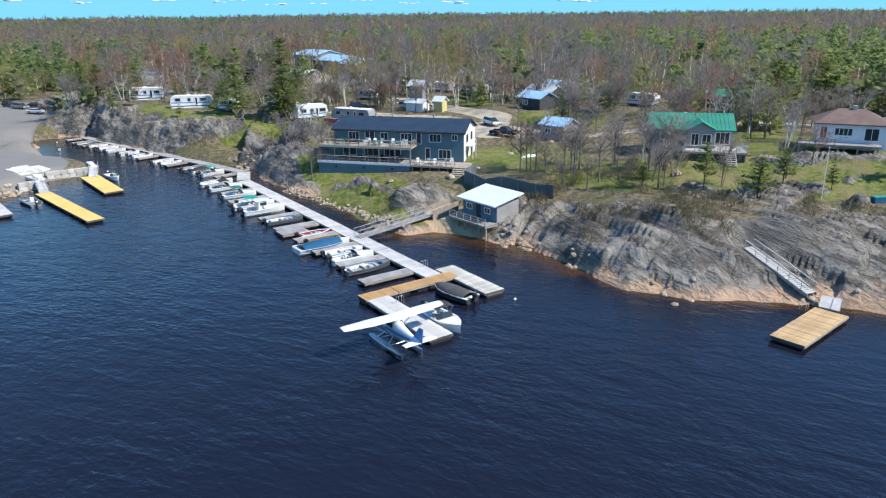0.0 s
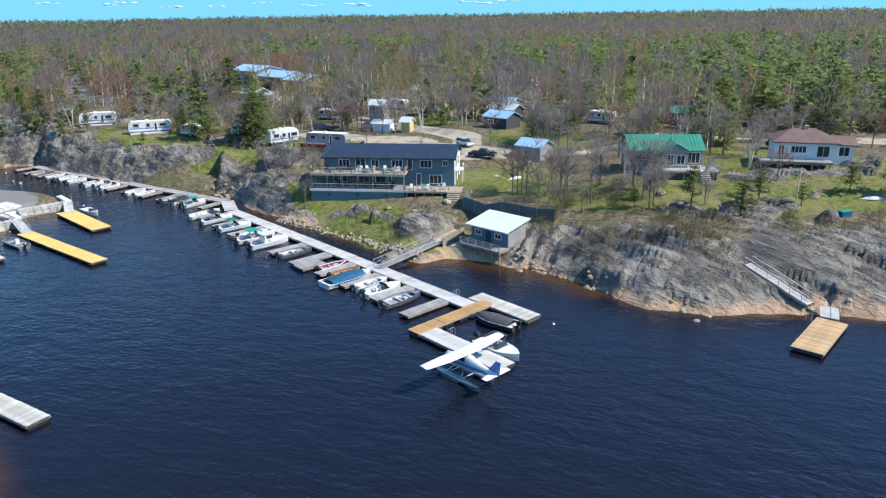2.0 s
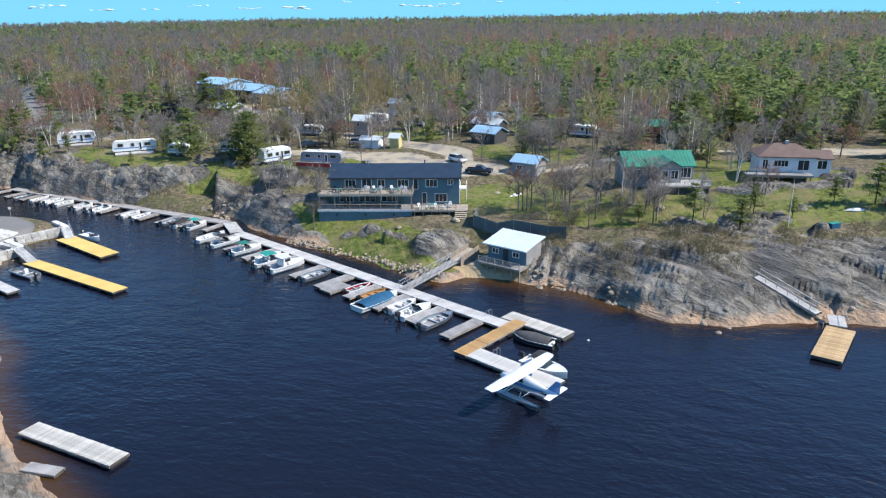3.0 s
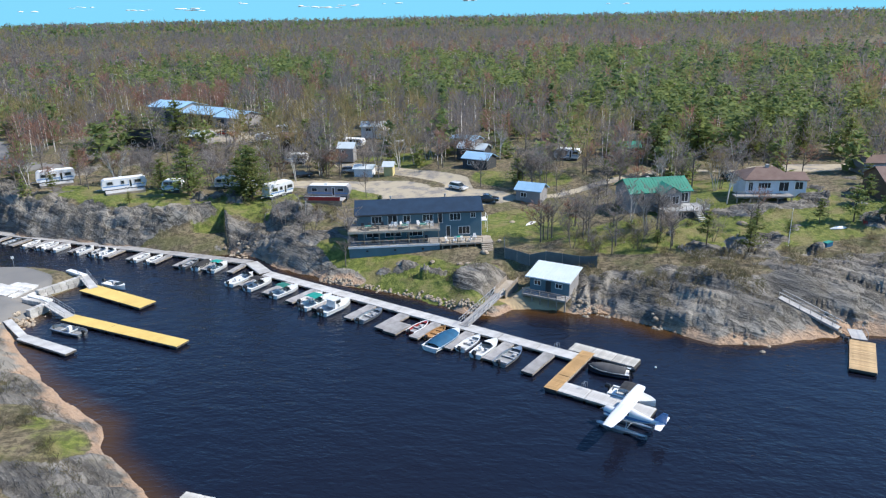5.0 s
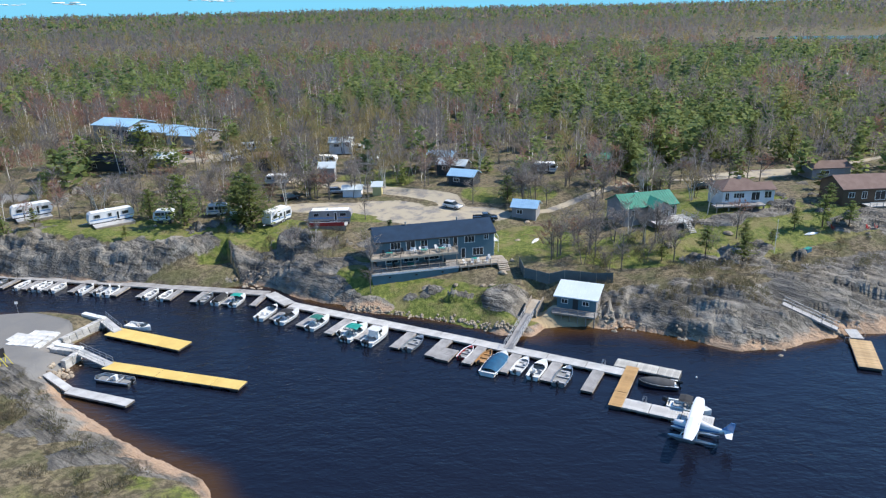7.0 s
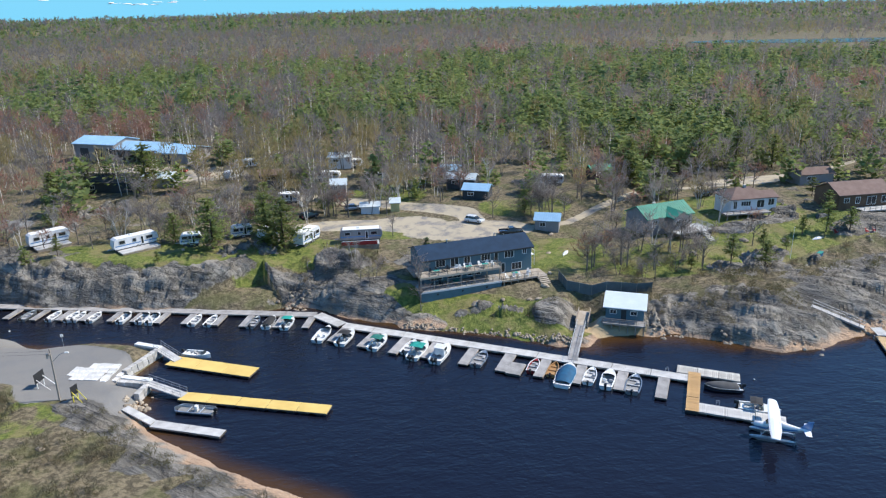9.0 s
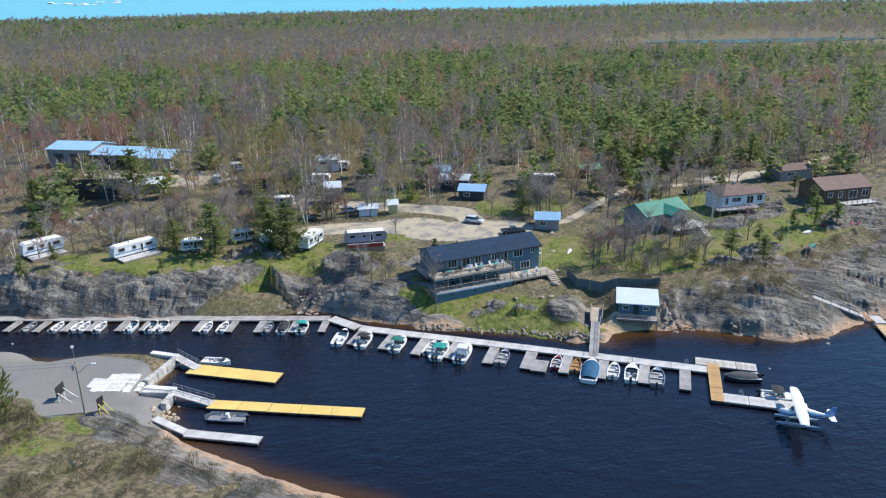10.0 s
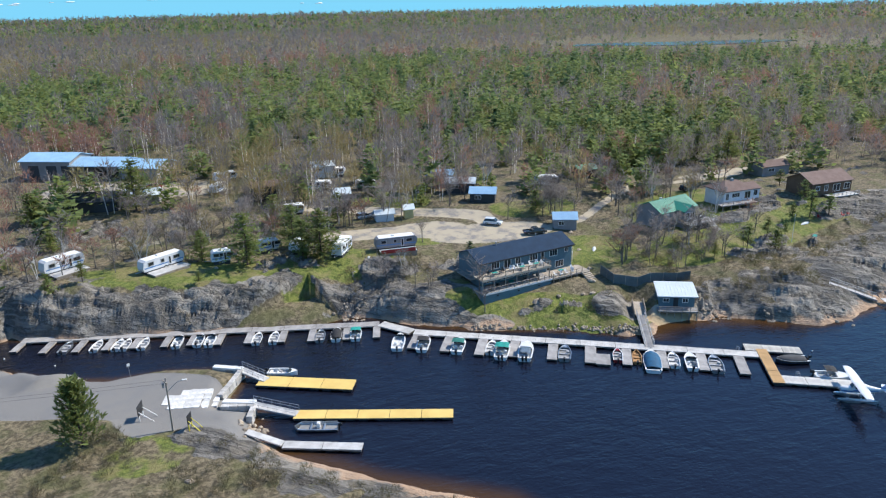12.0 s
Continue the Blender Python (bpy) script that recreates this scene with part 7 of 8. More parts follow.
for cx, cy, r, n in SPOTS:
    for i in range(n):
        qx, qy = cx + rnd.gauss(0, r * 0.5), cy + rnd.gauss(0, r * 0.5)
        gz = ground_z(qx, qy)
        if -0.5 < gz < 2.2:
            s = rnd.uniform(0.35, 1.25)
            part("stone", me_stones[i % 5], None, rip2, at=pose(qx, qy, max(gz, -0.15) - 0.05, rnd.uniform(-20, 20), rnd.uniform(-20, 20), rnd.uniform(0, 360)) @ Matrix.Diagonal((s, s, s * 0.9, 1)))
for i, (x, y, s) in enumerate(((-13, 112, 2.4), (-8, 110.6, 1.4), (1.5, 109.5, 2.0), (-3, 106, 1.5), (20, 128, 1.6), (34, 100, 2.0), (48, 98, 2.2), (12, 120, 1.2), (-24, 132, 2.0), (-52, 166, 1.2), (-86, 109, 1.3), (-4, 107.5, 1.2), (6, 113, 1.2))):
    ob = new("boulder", me_stones[i % 5])
    ob.matrix_basis = pose(x, y, ground_z(x, y) - 0.1, 0, 0, i * 50) @ Matrix.Diagonal((s * 1.3, s, s * 0.8, 1))
    tagged(ob, "grey weathered boulder lying in the grass", "boulder", "boulders")
chairs = garden_chair("red garden chair on the rock", "red_paint")
for i, (x, y) in enumerate(((72.5, 84.5), (74.0, 83.8), (66.5, 88.0))):
    m = pose(x, y, ground_z(x, y), 0, 0, 30 * i)
    if i:
        copy_thing(chairs, m)
    else:
        chairs.matrix_basis = m
for x, y, a, label in ((-26, 147.5, 60, "upturned white canoe on the grass"), (15.0, 118.0, 30, "upturned white dinghy on the lawn"), (62, 89.5, -10, "upturned white canoe on the rock")):
    g = Geo().loft([[(-1.8 + 3.6 * k / 8, (0.45 * math.sin(math.pi * (k + 0.15) / 8.3) + 0.02) * math.cos(j * math.pi / 6), (0.4 * math.sin(math.pi * (k + 0.15) / 8.3) + 0.03) * math.sin(j * math.pi / 6)) for j in range(7)] for k in range(9)], closed=False, caps=False)
    solid("canoe", g, M["gelcoat"], label, "canoe", pose(x, y, ground_z(x, y) + 0.03, 0, 0, a), smooth=True)
# ---- trees ----
def blades(base, tip, width, rng):
    """Thin triangles from base to tip, turned at random about their length."""
    d = tip - base
    side = np.cross(d, rng.normal(size=d.shape))
    side /= np.linalg.norm(side, axis=1, keepdims=True) + 1e-9
    w = np.asarray(width).reshape(-1, 1) * 0.5
    v = np.stack([base - side * w, base + side * w, tip], 1).reshape(-1, 3)
    return v, np.arange(len(v)).reshape(-1, 3)


def fans(centre, out, size, rng, n=1, slim=0.42):
    """Flat tufts of needles: n kites round every centre, spread sideways and a little up."""
    vs = []
    for k in range(n):
        a = out + rng.normal(0, 0.55, centre.shape)
        a[:, 2] = a[:, 2] * 0.5 + rng.uniform(-0.05, 0.35, len(a))
        a /= np.linalg.norm(a, axis=1, keepdims=True) + 1e-9
        s = np.cross(a, rng.normal(size=a.shape) * 0.36 + np.array([0, 0, 1.0]))
        s /= np.linalg.norm(s, axis=1, keepdims=True) + 1e-9
        q = size[:, None] * rng.uniform(0.7, 1.25, (len(a), 1))
        c = centre + rng.normal(0, 0.16, centre.shape) * q
        vs.append(np.stack([c - a * q * 0.45, c + s * q * slim, c + a * q * 0.65, c - s * q * slim], 1))
    v = np.concatenate(vs).reshape(-1, 3)
    i = np.arange(0, len(v), 4)[:, None]
    return v, np.concatenate([i + [0, 1, 2], i + [0, 2, 3]])


def conifer(rng, tall, reach, whorls, per, tufts, size, start=0.22, power=0.75, ragged=0.35, kites=1):
    """Needles of one conifer, in tiers that thin out upwards."""
    cs, outs, ss = [], [], []
    for w in range(whorls):
        h = start + (1 - start) * (w + rng.uniform(0, 0.7)) / whorls
        r = reach * max(1 - h, 0.03) ** power * (1.15 if w else 0.8)
        for b in range(per):
            a = rng.uniform(0, math.tau)
            rb = r * rng.uniform(1 - ragged, 1 + ragged * 0.6)
            for k in range(tufts):
                f = (k + rng.uniform(0.5, 1.0)) / tufts
                o = np.array([math.cos(a), math.sin(a), 0.15])
                cs.append([o[0] * rb * f, o[1] * rb * f, tall * h + rb * f * rng.uniform(-0.12, 0.2)])
                outs.append(o)
                ss.append(size * (1.15 - 0.45 * h) * rng.uniform(0.75, 1.2))
    cs.append([0, 0, tall * 0.985]), outs.append([0.2, 0, 1]), ss.append(size * 0.6)
    return fans(np.array(cs), np.array(outs), np.array(ss), rng, kites, 0.42 if kites == 1 else 0.2)


def bare_crown(rng, tall, reach, twigs, length, width, low=0.3):
    """The fine twigs of a leafless crown, fanned out round a bole."""
    a, h = rng.uniform(0, math.tau, twigs), rng.uniform(low, 0.95, twigs)
    lim = np.sin(np.clip((h - low) / (1 - low), 0, 1) ** 0.8 * math.pi * 0.86 + 0.35)
    r = reach * lim * rng.uniform(0.1, 1.0, twigs) ** 0.6
    base = np.stack([np.cos(a) * r, np.sin(a) * r, tall * h], 1)
    d = np.stack([np.cos(a) * 0.55, np.sin(a) * 0.55, np.full(twigs, 0.9)], 1) + rng.normal(0, 0.4, (twigs, 3))
    d /= np.linalg.norm(d, axis=1, keepdims=True)
    return blades(base, base + d * (length * rng.uniform(0.6, 1.3, (twigs, 1))), width * rng.uniform(0.7, 1.3, twigs), rng)


def trunk_blades(rng, tall, r, n=1, spread_=0.0):
    """Slim three-sided boles."""
    vs, fs = [], []
    for k in range(n):
        bx, by = rng.normal(0, spread_, 2)
        tx, ty = bx * 1.8 + rng.normal(0, tall * 0.03), by * 1.8 + rng.normal(0, tall * 0.03)
        o = len(vs)
        for j in range(3):
            a = j * math.tau / 3
            vs.append((bx + r * math.cos(a), by + r * math.sin(a), -0.6))
        vs.append((tx, ty, tall))
        fs += [(o, o + 1, o + 3), (o + 1, o + 2, o + 3), (o + 2, o, o + 3)]
    return np.array(vs, float), np.array(fs)


def scatter(templates, places, rng):
    """One triangle soup: a template, turned and scaled, at every place (x, y, z, scale)."""
    vs, fs, o = [], [], 0
    which = rng.integers(0, len(templates), len(places))
    for k, (tv, tf) in enumerate(templates):
        q = places[which == k]
        if not len(q):
            continue
        a, sz = rng.uniform(0, math.tau, len(q)), rng.uniform(0.85, 1.2, len(q))
        c, s = np.cos(a)[:, None], np.sin(a)[:, None]
        x = (tv[None, :, 0] * c - tv[None, :, 1] * s) * q[:, 3:4] + q[:, 0:1]
        y = (tv[None, :, 0] * s + tv[None, :, 1] * c) * q[:, 3:4] + q[:, 1:2]
        z = tv[None, :, 2] * (q[:, 3] * sz)[:, None] + q[:, 2:3]
        vs.append(np.stack([x, y, z], -1).reshape(-1, 3))
        fs.append((tf[None] + (np.arange(len(q)) * len(tv))[:, None, None]).reshape(-1, 3) + o)
        o += len(q) * len(tv)
    return np.concatenate(vs), np.concatenate(fs)


def openness(x, y):
    """0 in the woods, 1 where the ground is kept clear."""
    d = lake_distance(x, y)
    o = np.maximum.reduce([
        smooth01((6 - d) / 3), path_zone(x, y, ROAD_SPIT, 22), path_zone(x, y, ROAD_CAMP, 11), path_zone(x, y, ROAD_BACK, 10), path_zone(x, y, ROAD_EAST, 5),
        zone(x, y, -42, 160, 55, 24, -38), zone(x, y, 0, 125, 42, 32, -25), zone(x, y, 60, 92, 70, 36, -12), zone(x, y, -46, 262, 30, 26, -48) * 1.0,
        zone(x, y, -120, 205, 18, 20), zone(x, y, 20, 152, 16, 10, -30), zone(x, y, 45, 153, 8, 6, 0), zone(x, y, -65, 205, 42, 16, -20) * 0.93, zone(x, y, 95, 130, 28, 8, -20),
        zone(x, y, -80, 115, 40, 70, 0), 0.97 * zone(x, y, 735, 470, 190, 150, -40)])
    camp = zone(x, y, 2, 186, 62, 40, -20) * 0.25
    return np.maximum(o, camp)


def forest_places(r0, r1, step, rng):
    n = int(r1 * 2 / step)
    ix, iy = np.meshgrid(np.arange(-n, n), np.arange(-n, n), indexing="ij")
    x = (ix + rng.uniform(-0.48, 0.48, ix.shape)).ravel() * step - 50
    y = (iy + rng.uniform(-0.48, 0.48, ix.shape)).ravel() * step
    r, a = np.hypot(x + 50, y), np.degrees(np.arctan2(x + 50, y))
    keep = (r >= r0) & (r < r1) & (a > -46) & (a < 84)
    x, y = x[keep], y[keep]
    keep = rng.uniform(0, 1, len(x)) > openness(x, y)
    x, y = x[keep], y[keep]
    return x, y, heights(x, y)[0] - 0.1


def conifer_share(x, y):
    """How much of the wood is evergreen."""
    r = np.hypot(x + 50, y) + 150 * waves(x / 330, y / 330, 77, 3) * smooth01((np.hypot(x + 50, y) - 350) / 200)
    camp = zone(x, y, -22, 222, 100, 66, -12, 0.9)
    s = 0.72 + 0.55 * waves(x / 70, y / 70, 50, 3) - 0.6 * camp - 0.4 * zone(x, y, 50, 152, 75, 26, -15, 0.9)
    s = s - 0.8 * smooth01((r - 700) / 110) * (1 - smooth01((r - 1250) / 250)) - 0.15 * smooth01((r - 1300) / 300)
    s = s - 0.5 * zone(x, y, -45, 310, 75, 42, -20)
    return np.clip(s, 0.04, 0.93)


rng = np.random.default_rng(7)
LEVELS = (
    # inner and outer reach, spacing, size, conifer (whorls, per, tufts, size), bare (twigs, length, width)
    (120, 330, 6.4, 1.15, (9, 7, 2, 1.5), (180, 2.0, 0.15)),
    (330, 760, 8.2, 1.25, (8, 6, 1, 2.0), (56, 2.6, 0.28)),
    (760, 1800, 14.0, 1.45, (5, 5, 1, 2.2), (22, 3.0, 0.5)),
    (1800, 4550, 33.0, 2.0, (3, 4, 1, 5.0), (9, 5.0, 1.6)),
)
stands = {"pine": [], "spruce": [], "bare": [], "red": [], "bud": [], "bole": [], "birch": []}
for r0, r1, step, big, con, twg in LEVELS:
    x, y, z = forest_places(r0, r1, step, rng)
    u, share = rng.uniform(0, 1, len(x)), conifer_share(x, y)
    is_con = u < share
    # from 700 m out mostly spruce: the distance is darkened through tree colour
    dark = waves(x / 45, y / 45, 77, 2) + rng.normal(0, 0.35, len(x)) > (0.85 if r0 < 300 else 0.5 if r0 < 700 else -0.1)
    tint = waves(x / 38 + 9, y / 38, 90, 2) + rng.normal(0, 0.3, len(x))
    size = big * (0.55 + 0.65 * rng.uniform(0, 1, len(x)) ** 1.3)
    pick = {"pine": is_con & ~dark, "spruce": is_con & dark, "red": ~is_con & (tint > (0.5 if r0 < 700 else 1.0)), "bud": ~is_con & (tint < -0.45)}
    pick["bare"] = ~is_con & ~pick["red"] & ~pick["bud"]
    made = {
        "pine": [conifer(rng, rng.uniform(7.2, 9.6), rng.uniform(3.3, 4.3), *con, start=0.1, power=0.42, ragged=0.5) for k in range(5)],
        "spruce": [conifer(rng, rng.uniform(7.8, 10.2), rng.uniform(2.6, 3.3), *con, start=0.06, power=0.65) for k in range(4)],
    }
    for kind in ("bare", "red", "bud"):
        made[kind] = [bare_crown(rng, rng.uniform(8, 11.5), rng.uniform(2.0, 2.9), *twg) for k in range(4)]
    for kind, templates in made.items():
        k = pick[kind]
        q = np.stack([x[k], y[k], z[k], size[k]], 1)
        if len(q):
            stands[kind].append(scatter(templates, q, rng))
    if r0 < 700:
        k = ~is_con
        q = np.stack([x[k], y[k], z[k], size[k]], 1)
        white = rng.uniform(0, 1, len(q)) < 0.42 + 0.3 * zone(q[:, 0], q[:, 1], -45, 310, 75, 42, -20)
        stands["bole"].append(scatter([trunk_blades(rng, 9, 0.13, 2, 0.35) for j in range(3)], q[~white], rng))
        stands["birch"].append(scatter([trunk_blades(rng, 9, 0.12, 2, 0.4) for j in range(3)], q[white], rng))
FOREST = (
    ("pine_forest", "pine", "pine_leaf", "yellow-green pines of the wide mixed forest", "pine forest"),
    ("spruce_forest", "spruce", "spruce_leaf", "dark green spruces among the forest", "spruce forest"),
    ("bare_woods", "bare", "bare_twig", "leafless grey-brown hardwoods in early spring", "woods"),
    ("maple_woods", "red", "red_twig", "red-budding maples among the bare woods", "woods"),
    ("poplar_woods", "bud", "bud_twig", "poplars with yellow-green spring buds", "woods"),
    ("tree_boles", "bole", "bark_grey", "slim grey trunks of the woods", "tree trunks"),
    ("birch_boles", "birch", "bark_birch", "white birch trunks of the woods", "tree trunks"),
)
for name, key, material, label, category in FOREST:
    vs, fs, o = [], [], 0
    for v, f in stands[key]:
        vs.append(v), fs.append(f + o)
        o += len(v)
    tagged(new(name, big_mesh(name, np.concatenate(vs), np.concatenate(fs), M[material])), label, category, kind="stuff")


def pine_tree(seed, tall, reach, leaf="pine_leaf", start=0.2, detail=1.0, name="pine_tree", label="tall green white pine with a ragged crown"):
    r = np.random.default_rng(seed)
    t = thing(name, label, "tree", group="pines")
    g = Geo()
    lean = [(r.normal(0, 0.04) * tall * 0.3 * k, r.normal(0, 0.04) * tall * 0.3 * k) for k in (0, 0.5, 1)]
    n = 7
    g.loft([[(x + q * math.cos(i * math.tau / n), y + q * math.sin(i * math.tau / n), z) for i in range(n)]
            for (x, y), z, q in zip(lean, (-0.6, tall * 0.5, tall * 0.97), (tall * 0.022, tall * 0.014, 0.02))])
    for k in range(int(14 * detail)):
        h = start + (0.92 - start) * k / (14 * detail)
        a, q = r.uniform(0, math.tau), reach * (1 - h) ** 0.75 * 0.8
        g.tube((0, 0, tall * h), (q * math.cos(a), q * math.sin(a), tall * h + q * 0.1), 0.05, 0.015, 4, False)
    part("trunk", g, M["bark_pine"], t, "brown pine bark")
    w = int(15 * detail)
    v, f = conifer(r, tall, reach, w, 8, 5, 0.95 * (tall / 12) ** 0.75, start=start, power=0.5, ragged=0.55, kites=3)
    part("crown", big_mesh("crown", v, f, M[leaf]), None, t)
    return t


def bare_tree(seed, tall, reach, twig="bare_twig", bark="bark_grey", stems=1, name="bare_tree", label="leafless grey tree with fine spreading twigs", dense=1.0):
    r = np.random.default_rng(seed)
    t = thing(name, label, "tree", group="bare trees")
    g = Geo()
    bs, ts = [], []
    for s in range(stems):
        a0 = r.uniform(0, math.tau)
        lean = 0.16 * (stems > 1)
        top = Vector((math.cos(a0) * tall * lean, math.sin(a0) * tall * lean, tall * 0.62))
        foot = Vector((math.cos(a0) * 0.25 * (stems > 1), math.sin(a0) * 0.25 * (stems > 1), -0.6))
        q = tall * 0.017 / stems ** 0.4
        g.tube(foot, top, q, q * 0.45, 6, False)
        for k in range(10 if stems == 1 else 7):
            f = r.uniform(0.4, 1.0)
            p = foot.lerp(top, f)
            a = a0 + r.uniform(-1, 1) * (math.pi if stems == 1 else 1.4)
            e = p + Vector((math.cos(a) * reach * r.uniform(0.35, 0.8), math.sin(a) * reach * r.uniform(0.35, 0.8), tall * r.uniform(0.14, 0.34)))
            g.tube(p, e, q * 0.4, q * 0.12, 4, False)
            for j in range(4):
                f2 = r.uniform(0.35, 1)
                p2 = p.lerp(e, f2)
                e2 = p2 + Vector((r.normal(0, 0.3) * reach, r.normal(0, 0.3) * reach, tall * r.uniform(0.04, 0.16)))
                g.tube(p2, e2, q * 0.16, q * 0.05, 3, False)
                n = int(20 * dense)
                base = np.array(p2)[None] + (np.array(e2) - np.array(p2))[None] * r.uniform(0.1, 1, (n, 1))
                d = np.array((e2 - p2).normalized())[None] + r.normal(0, 0.55, (n, 3)) + np.array([0, 0, 0.35])
                d /= np.linalg.norm(d, axis=1, keepdims=True)
                bs.append(base), ts.append(base + d * r.uniform(0.35, 1.1, (n, 1)) * (tall / 10))
    part("trunk", g, M[bark], t)
    v, f = blades(np.concatenate(bs), np.concatenate(ts), 0.05, r)
    tagged(part("crown", big_mesh("crown", v, f, M[twig]), None, t), kind="stuff")
    return t


def put(kinds, spots, seed):
    """Stands copies of the trees at the spots (x, y, scale), on the ground."""
    r = random.Random(seed)
    for i, (x, y, s) in enumerate(spots):
        src = kinds[i % len(kinds)]
        src_m = pose(x, y, ground_z(x, y), 0, 0, r.uniform(0, 360)) @ Matrix.Diagonal((s, s, s * r.uniform(0.92, 1.08), 1))
        if src.get("used"):
            c = copy_thing(src, pose(0, 0, 0))
            c.matrix_basis = src_m
        else:
            src["used"] = 1
            src.matrix_basis = src_m


pines = [pine_tree(k, 10.5, 4.9, "young_leaf", 0.1, 1.15) for k in (1, 2, 3)]
put(pines, [(-46.3, 163.2, 1.05), (-33.6, 154.2, 1.1), (-33, 166, 0.95), (-47.5, 217, 1.25), (-52, 172, 0.7), (-35.5, 158.5, 0.9), (-73, 201, 0.55), (92, 143, 1.2), (104, 139, 1.05), (99, 150, 1.15), (-90, 190, 0.8),
            (-97, 196, 0.95), (-86, 205, 0.8), (80, 150, 1.1), (70, 150, 1.05), (-26, 185, 0.75), (-60, 232, 0.9), (-70, 225, 0.85), (62, 143, 0.9), (112, 132, 1.0), (-14, 175, 0.7), (24, 142, 0.6)], 1)
small = [pine_tree(k, 5.8, 2.5, "young_leaf", 0.28, 0.6, "young_pine", "young bright green pine on the rock") for k in (11, 12)]
put(small, [(35, 92, 0.95), (40.5, 88, 1.05), (45.5, 92, 0.8), (60, 92, 0.8), (66, 90, 1.15), (70, 87, 1.0), (-58.5, 160.5, 0.5), (-75, 176, 0.7), (-81, 177, 0.9), (28, 96, 0.6), (88, 106, 0.9), (51, 90, 0.6), (75, 95, 0.9)], 2)
def bushy_pine(seed, tall, reach):
    r = np.random.default_rng(seed)
    t = thing("pine_tree", "bushy bright green young pine at the road's edge", "tree", group="pines")
    g = Geo().tube((0, 0, -0.5), (0.1, 0.05, tall * 0.95), tall * 0.02, 0.02, 7, False)
    cs, outs, ss = [], [], []
    for k in range(150):
        h = 0.05 + 0.9 * (k / 150) ** 0.9
        a, q = k * 2.4 + r.uniform(-0.4, 0.4), reach * (1 - h) ** 0.62 * r.uniform(0.75, 1.15) + 0.15
        tip = np.array([math.cos(a) * q, math.sin(a) * q, tall * h + q * 0.5])
        foot = np.array([0.0, 0.0, tall * h])
        g.tube(foot, tip, 0.03, 0.008, 3, False)
        for j in range(7):
            f = 0.25 + 0.75 * (j + r.uniform(0, 0.8)) / 7
            cs.append(foot + (tip - foot) * f + r.normal(0, 0.07, 3))
            outs.append([math.cos(a), math.sin(a), 1.3])
            ss.append(0.95 * r.uniform(0.7, 1.2))
    part("trunk", g, M["bark_pine"], t, "brown pine bark")
    v, f = fans(np.array(cs), np.array(outs), np.array(ss), r, 2, 0.15)
    part("crown", big_mesh("crown", v, f, M["young_leaf"]), None, t)
    return t


put([bushy_pine(61, 10.5, 3.7)], [(-92.6, 126.8, 1.0)], 10)
spruce = pine_tree(17, 6.2, 1.9, "spruce_leaf", 0.06, 1.0, "spruce_tree", "small dark spruce behind the lodge")
put([spruce], [(-11.3, 131.6, 0.85)], 9)
bares = [bare_tree(k, 10.5, 4.4, dense=0.6) for k in (21, 22)] + [bare_tree(23, 9.5, 3.8, stems=4, label="leafless clump of grey stems", dense=0.6)]
put(bares, [(-20.3, 120.6, 0.95), (-21.8, 117.8, 0.6), (16, 104, 0.8), (20, 107, 0.95), (23, 101, 0.85), (27, 108, 0.9), (31, 104, 0.8), (13.5, 110, 0.7), (-54, 175, 0.85), (-68, 178, 0.6), (-27, 128, 0.5),
            (33, 98, 0.55), (-42, 170, 0.8), (22, 113, 0.8), (18, 99, 0.55), (-10, 148, 0.6), (56, 122, 1.0), (60, 118, 0.9), (-95, 185, 0.8), (-3, 163, 0.85), (30, 118, 0.8), (80, 120, 0.9), (-90, 183, 0.7), (-60, 190, 0.7)], 3)
maple = bare_tree(31, 9.5, 4.0, "red_twig", name="maple_tree", label="maple tree with red spring buds", dense=1.3)
put([maple], [(45, 133, 0.95), (52, 136, 0.8), (-30, 176, 0.7), (68, 130, 0.7)], 4)
birches = [bare_tree(41, 10.5, 2.8, "bud_twig", "bark_birch", 3, "birch_tree", "white-stemmed birch clump with budding twigs"), bare_tree(42, 10, 2.6, "bare_twig", "bark_birch", 2, "birch_tree", "leafless birch clump with white stems")]
put(birches, [(4, 168, 1.0), (-1, 171, 1.05), (9, 171, 0.95), (-41, 174, 0.9), (-62, 181, 0.8), (53, 108, 0.95), (58, 117, 0.85), (-22, 168, 1.0), (-33, 158, 0.7), (-12, 181, 1.0), (-27, 178, 0.9), (14, 176, 1.0),
              (-45, 182, 0.8), (-74, 190, 0.8), (-18, 195, 1.0), (30, 165, 0.9)], 5)

# more bare trees round the camp and between the houses
r_ = np.random.default_rng(19)
extra = []
for cx, cy, rx, ry, n in ((23, 106, 13, 9, 13), (-5, 172, 36, 14, 46), (-58, 186, 36, 9, 24), (72, 129, 42, 9, 26), (-28, 134, 5, 7, 5), (36, 141, 25, 9, 22), (-101, 193, 10, 9, 12), (-40, 205, 40, 14, 26), (40, 96, 22, 6, 8)):
    a, q = r_.uniform(0, math.tau, n), r_.uniform(0, 1, n) ** 0.5
    extra += [(float(cx + rx * q[i] * math.cos(a[i])), float(cy + ry * q[i] * math.sin(a[i])), float(r_.uniform(0.55, 1.0) * (0.75 if ry < 8 else 1))) for i in range(n)]
gz = heights(np.array([e[0] for e in extra]), np.array([e[1] for e in extra]))
extra = [e for e, d, gr in zip(extra, gz[1], gz[3]) if d > 5 and gr < 0.25 and not (-20 < e[0] < 9 and 110 < e[1] < 133)]
put(bares + [birches[1], maple, bares[0], bares[2]], extra, 8)

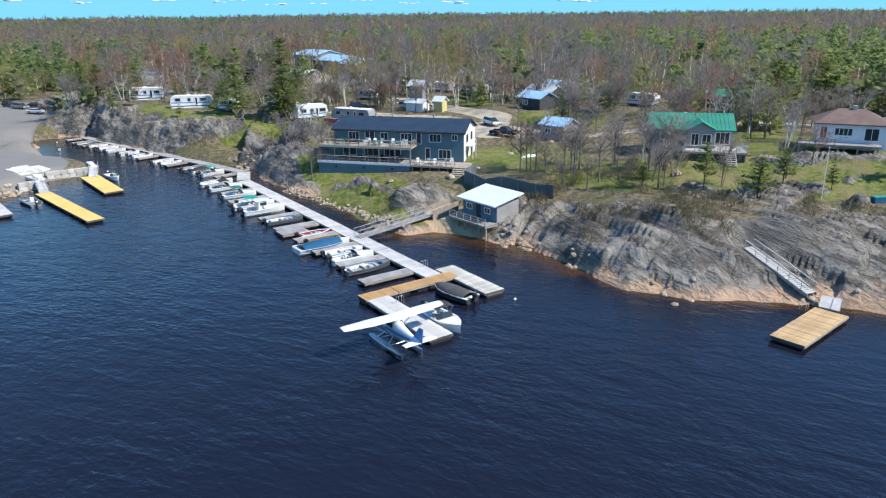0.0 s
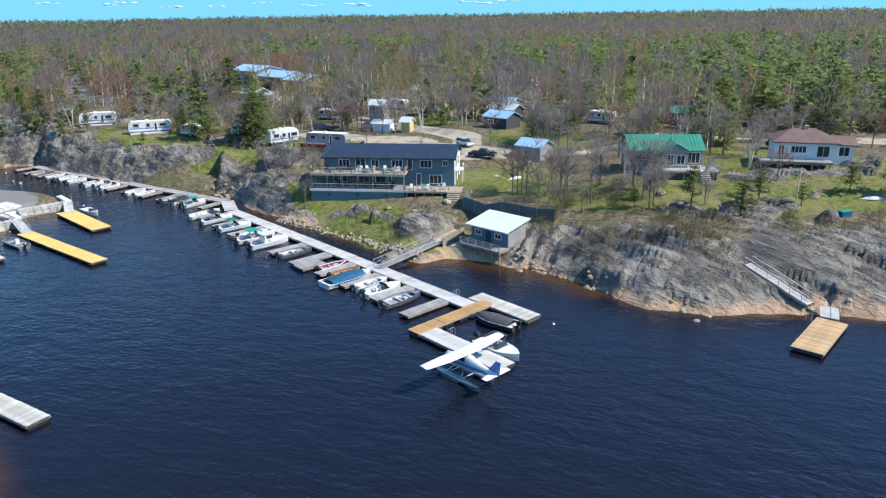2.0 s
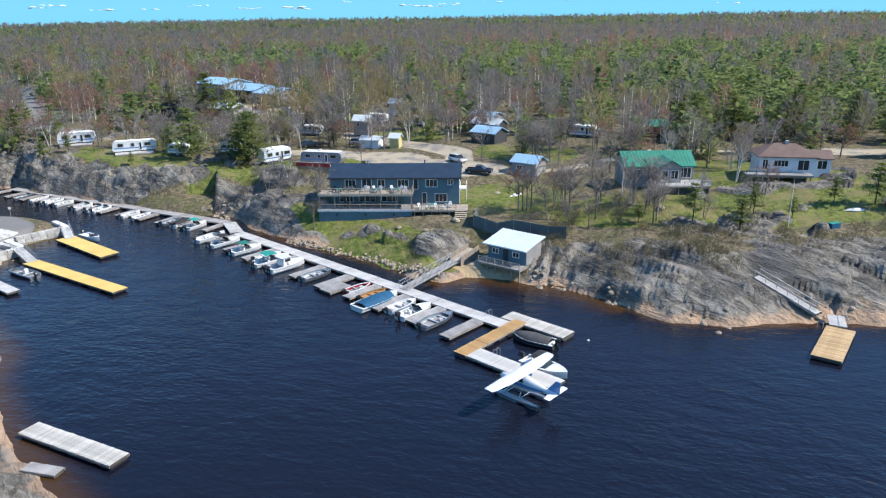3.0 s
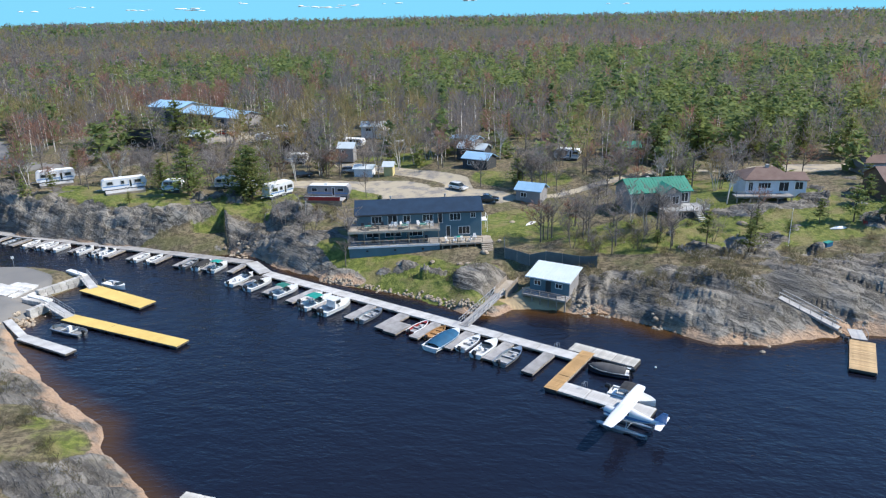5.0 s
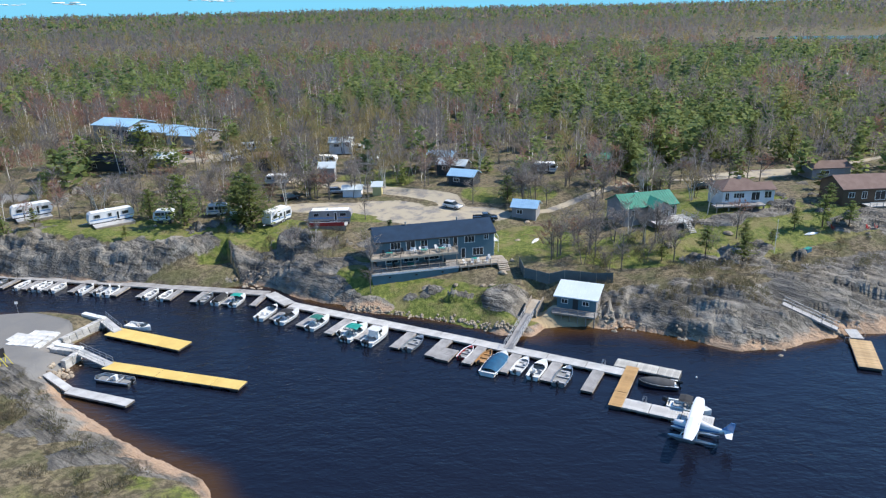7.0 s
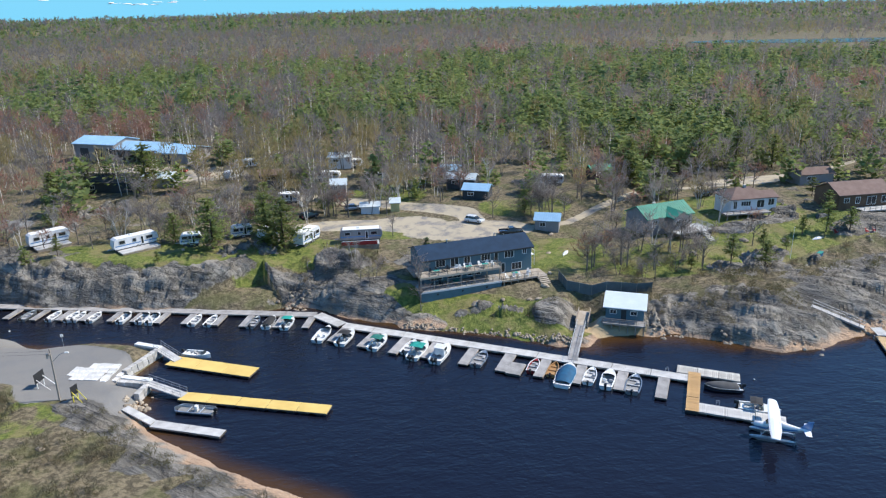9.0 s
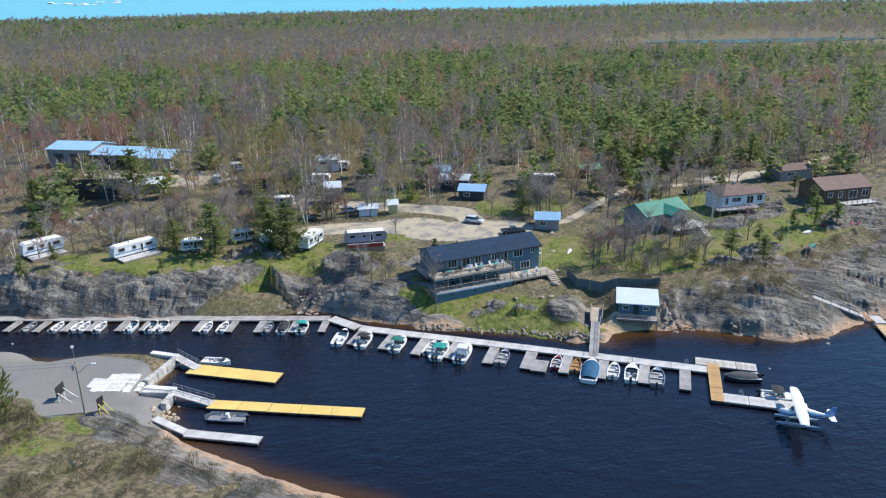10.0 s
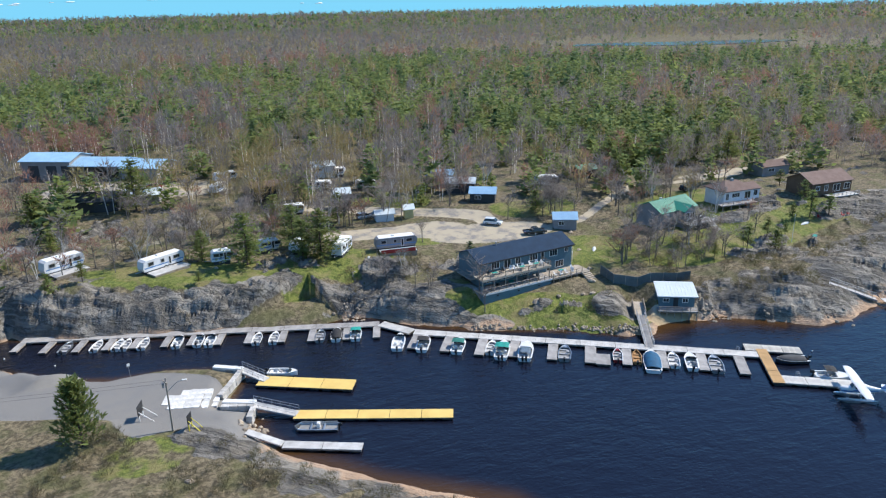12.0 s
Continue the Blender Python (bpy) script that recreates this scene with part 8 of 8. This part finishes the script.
# low brush on rock: on the near rock, in the clefts of the big rock and round the clearings
x, y = rng.uniform(-125, 100, 16000), rng.uniform(40, 210, 16000)
hh = heights(x, y)
brush = np.maximum.reduce([zone(x, y, -88, 100, 22, 16), zone(x, y, -68, 72, 12, 12), zone(x, y, 19.5, 83.5, 5, 3, -25) * 3, zone(x, y, 33.5, 82, 5.5, 3.2, -30) * 2.5, zone(x, y, 43.5, 80, 3.4, 1.9, -20) * 2.5, zone(x, y, 17, 79.5, 2.5, 2, -30) * 1.5, zone(x, y, 28, 78, 9, 2.5, -30) * 1.2, zone(x, y, 38, 86, 10, 3, -10) * 1.3, zone(x, y, 28, 90, 8, 3.5, -20) * 1.2, zone(x, y, -30, 146, 22, 7, -40) * 0.35, zone(x, y, -5, 104, 9, 5, -30) * 0.25, zone(x, y, 60, 80, 20, 6, -10) * 0.5, zone(x, y, 17, 95, 5, 8, -30) * 1.3,
                           zone(x, y, -24, 136, 6, 6) * 0.8, zone(x, y, 28, 104, 13, 7, -15) * 0.6, zone(x, y, -62, 195, 45, 16, -10) * 0.3, zone(x, y, -96, 124, 8, 9) * 1.8])
keep = (hh[1] > 2) & (rng.uniform(0, 1, len(x)) < brush * 0.8) & (hh[3] < 0.3) & (waves(x / 6, y / 6, 61, 2) > -0.1)
q = np.stack([x, y, hh[0] - 0.05, rng.uniform(0.5, 1.3, len(x))], 1)[keep]
shrubs = [bare_crown(rng, 1.1, 0.9, 90, 0.6, 0.05, 0.05) for k in range(5)]
v, f = scatter(shrubs, q, rng)
tagged(new("brush", big_mesh("brush", v, f, M["shrub_twig"])), "low leafless brush in the hollows of the rock", "brush", kind="stuff")
# small fair-weather clouds low over the horizon
r_ = random.Random(12)
g = Geo()
for k in range(46):
    az = radians(-45 + 130 * k / 46 + r_.uniform(-1.5, 1.5))
    el = radians(r_.uniform(0.5, 1.25))
    d = 4300
    cx, cy, cz = -50 + d * math.sin(az), d * math.cos(az), d * math.tan(el) + 45
    for j in range(r_.randint(3, 7)):
        w, h = r_.uniform(9, 26), r_.uniform(1.5, 4.5)
        ox = r_.uniform(-60, 60)
        px, py, pz = cx + ox * math.cos(az), cy - ox * math.sin(az), cz + r_.uniform(-3, 4)
        n = 9
        rings = [[(px + w * q * math.cos(i * math.tau / n) * r_.uniform(0.85, 1.1), py + w * q * math.sin(i * math.tau / n) * r_.uniform(0.85, 1.1), pz + h * e) for i in range(n)] for q, e in ((0.5, -0.25), (1.0, 0.0), (0.85, 0.5), (0.4, 0.95))]
        g.loft(rings)
m_, t_, p_ = nodes_of("cloud")
p_.inputs["Roughness"].default_value = 1.0
t_.links.new(mixed(t_, noised(t_, coords(t_), 0.02), (0.8, 0.8, 0.8), (0.9, 0.9, 0.9)), p_.inputs["Base Color"])
tagged(solid("clouds", g, m_, "small white fair-weather clouds along the horizon", "clouds", kind="stuff", smooth=True), kind="stuff")
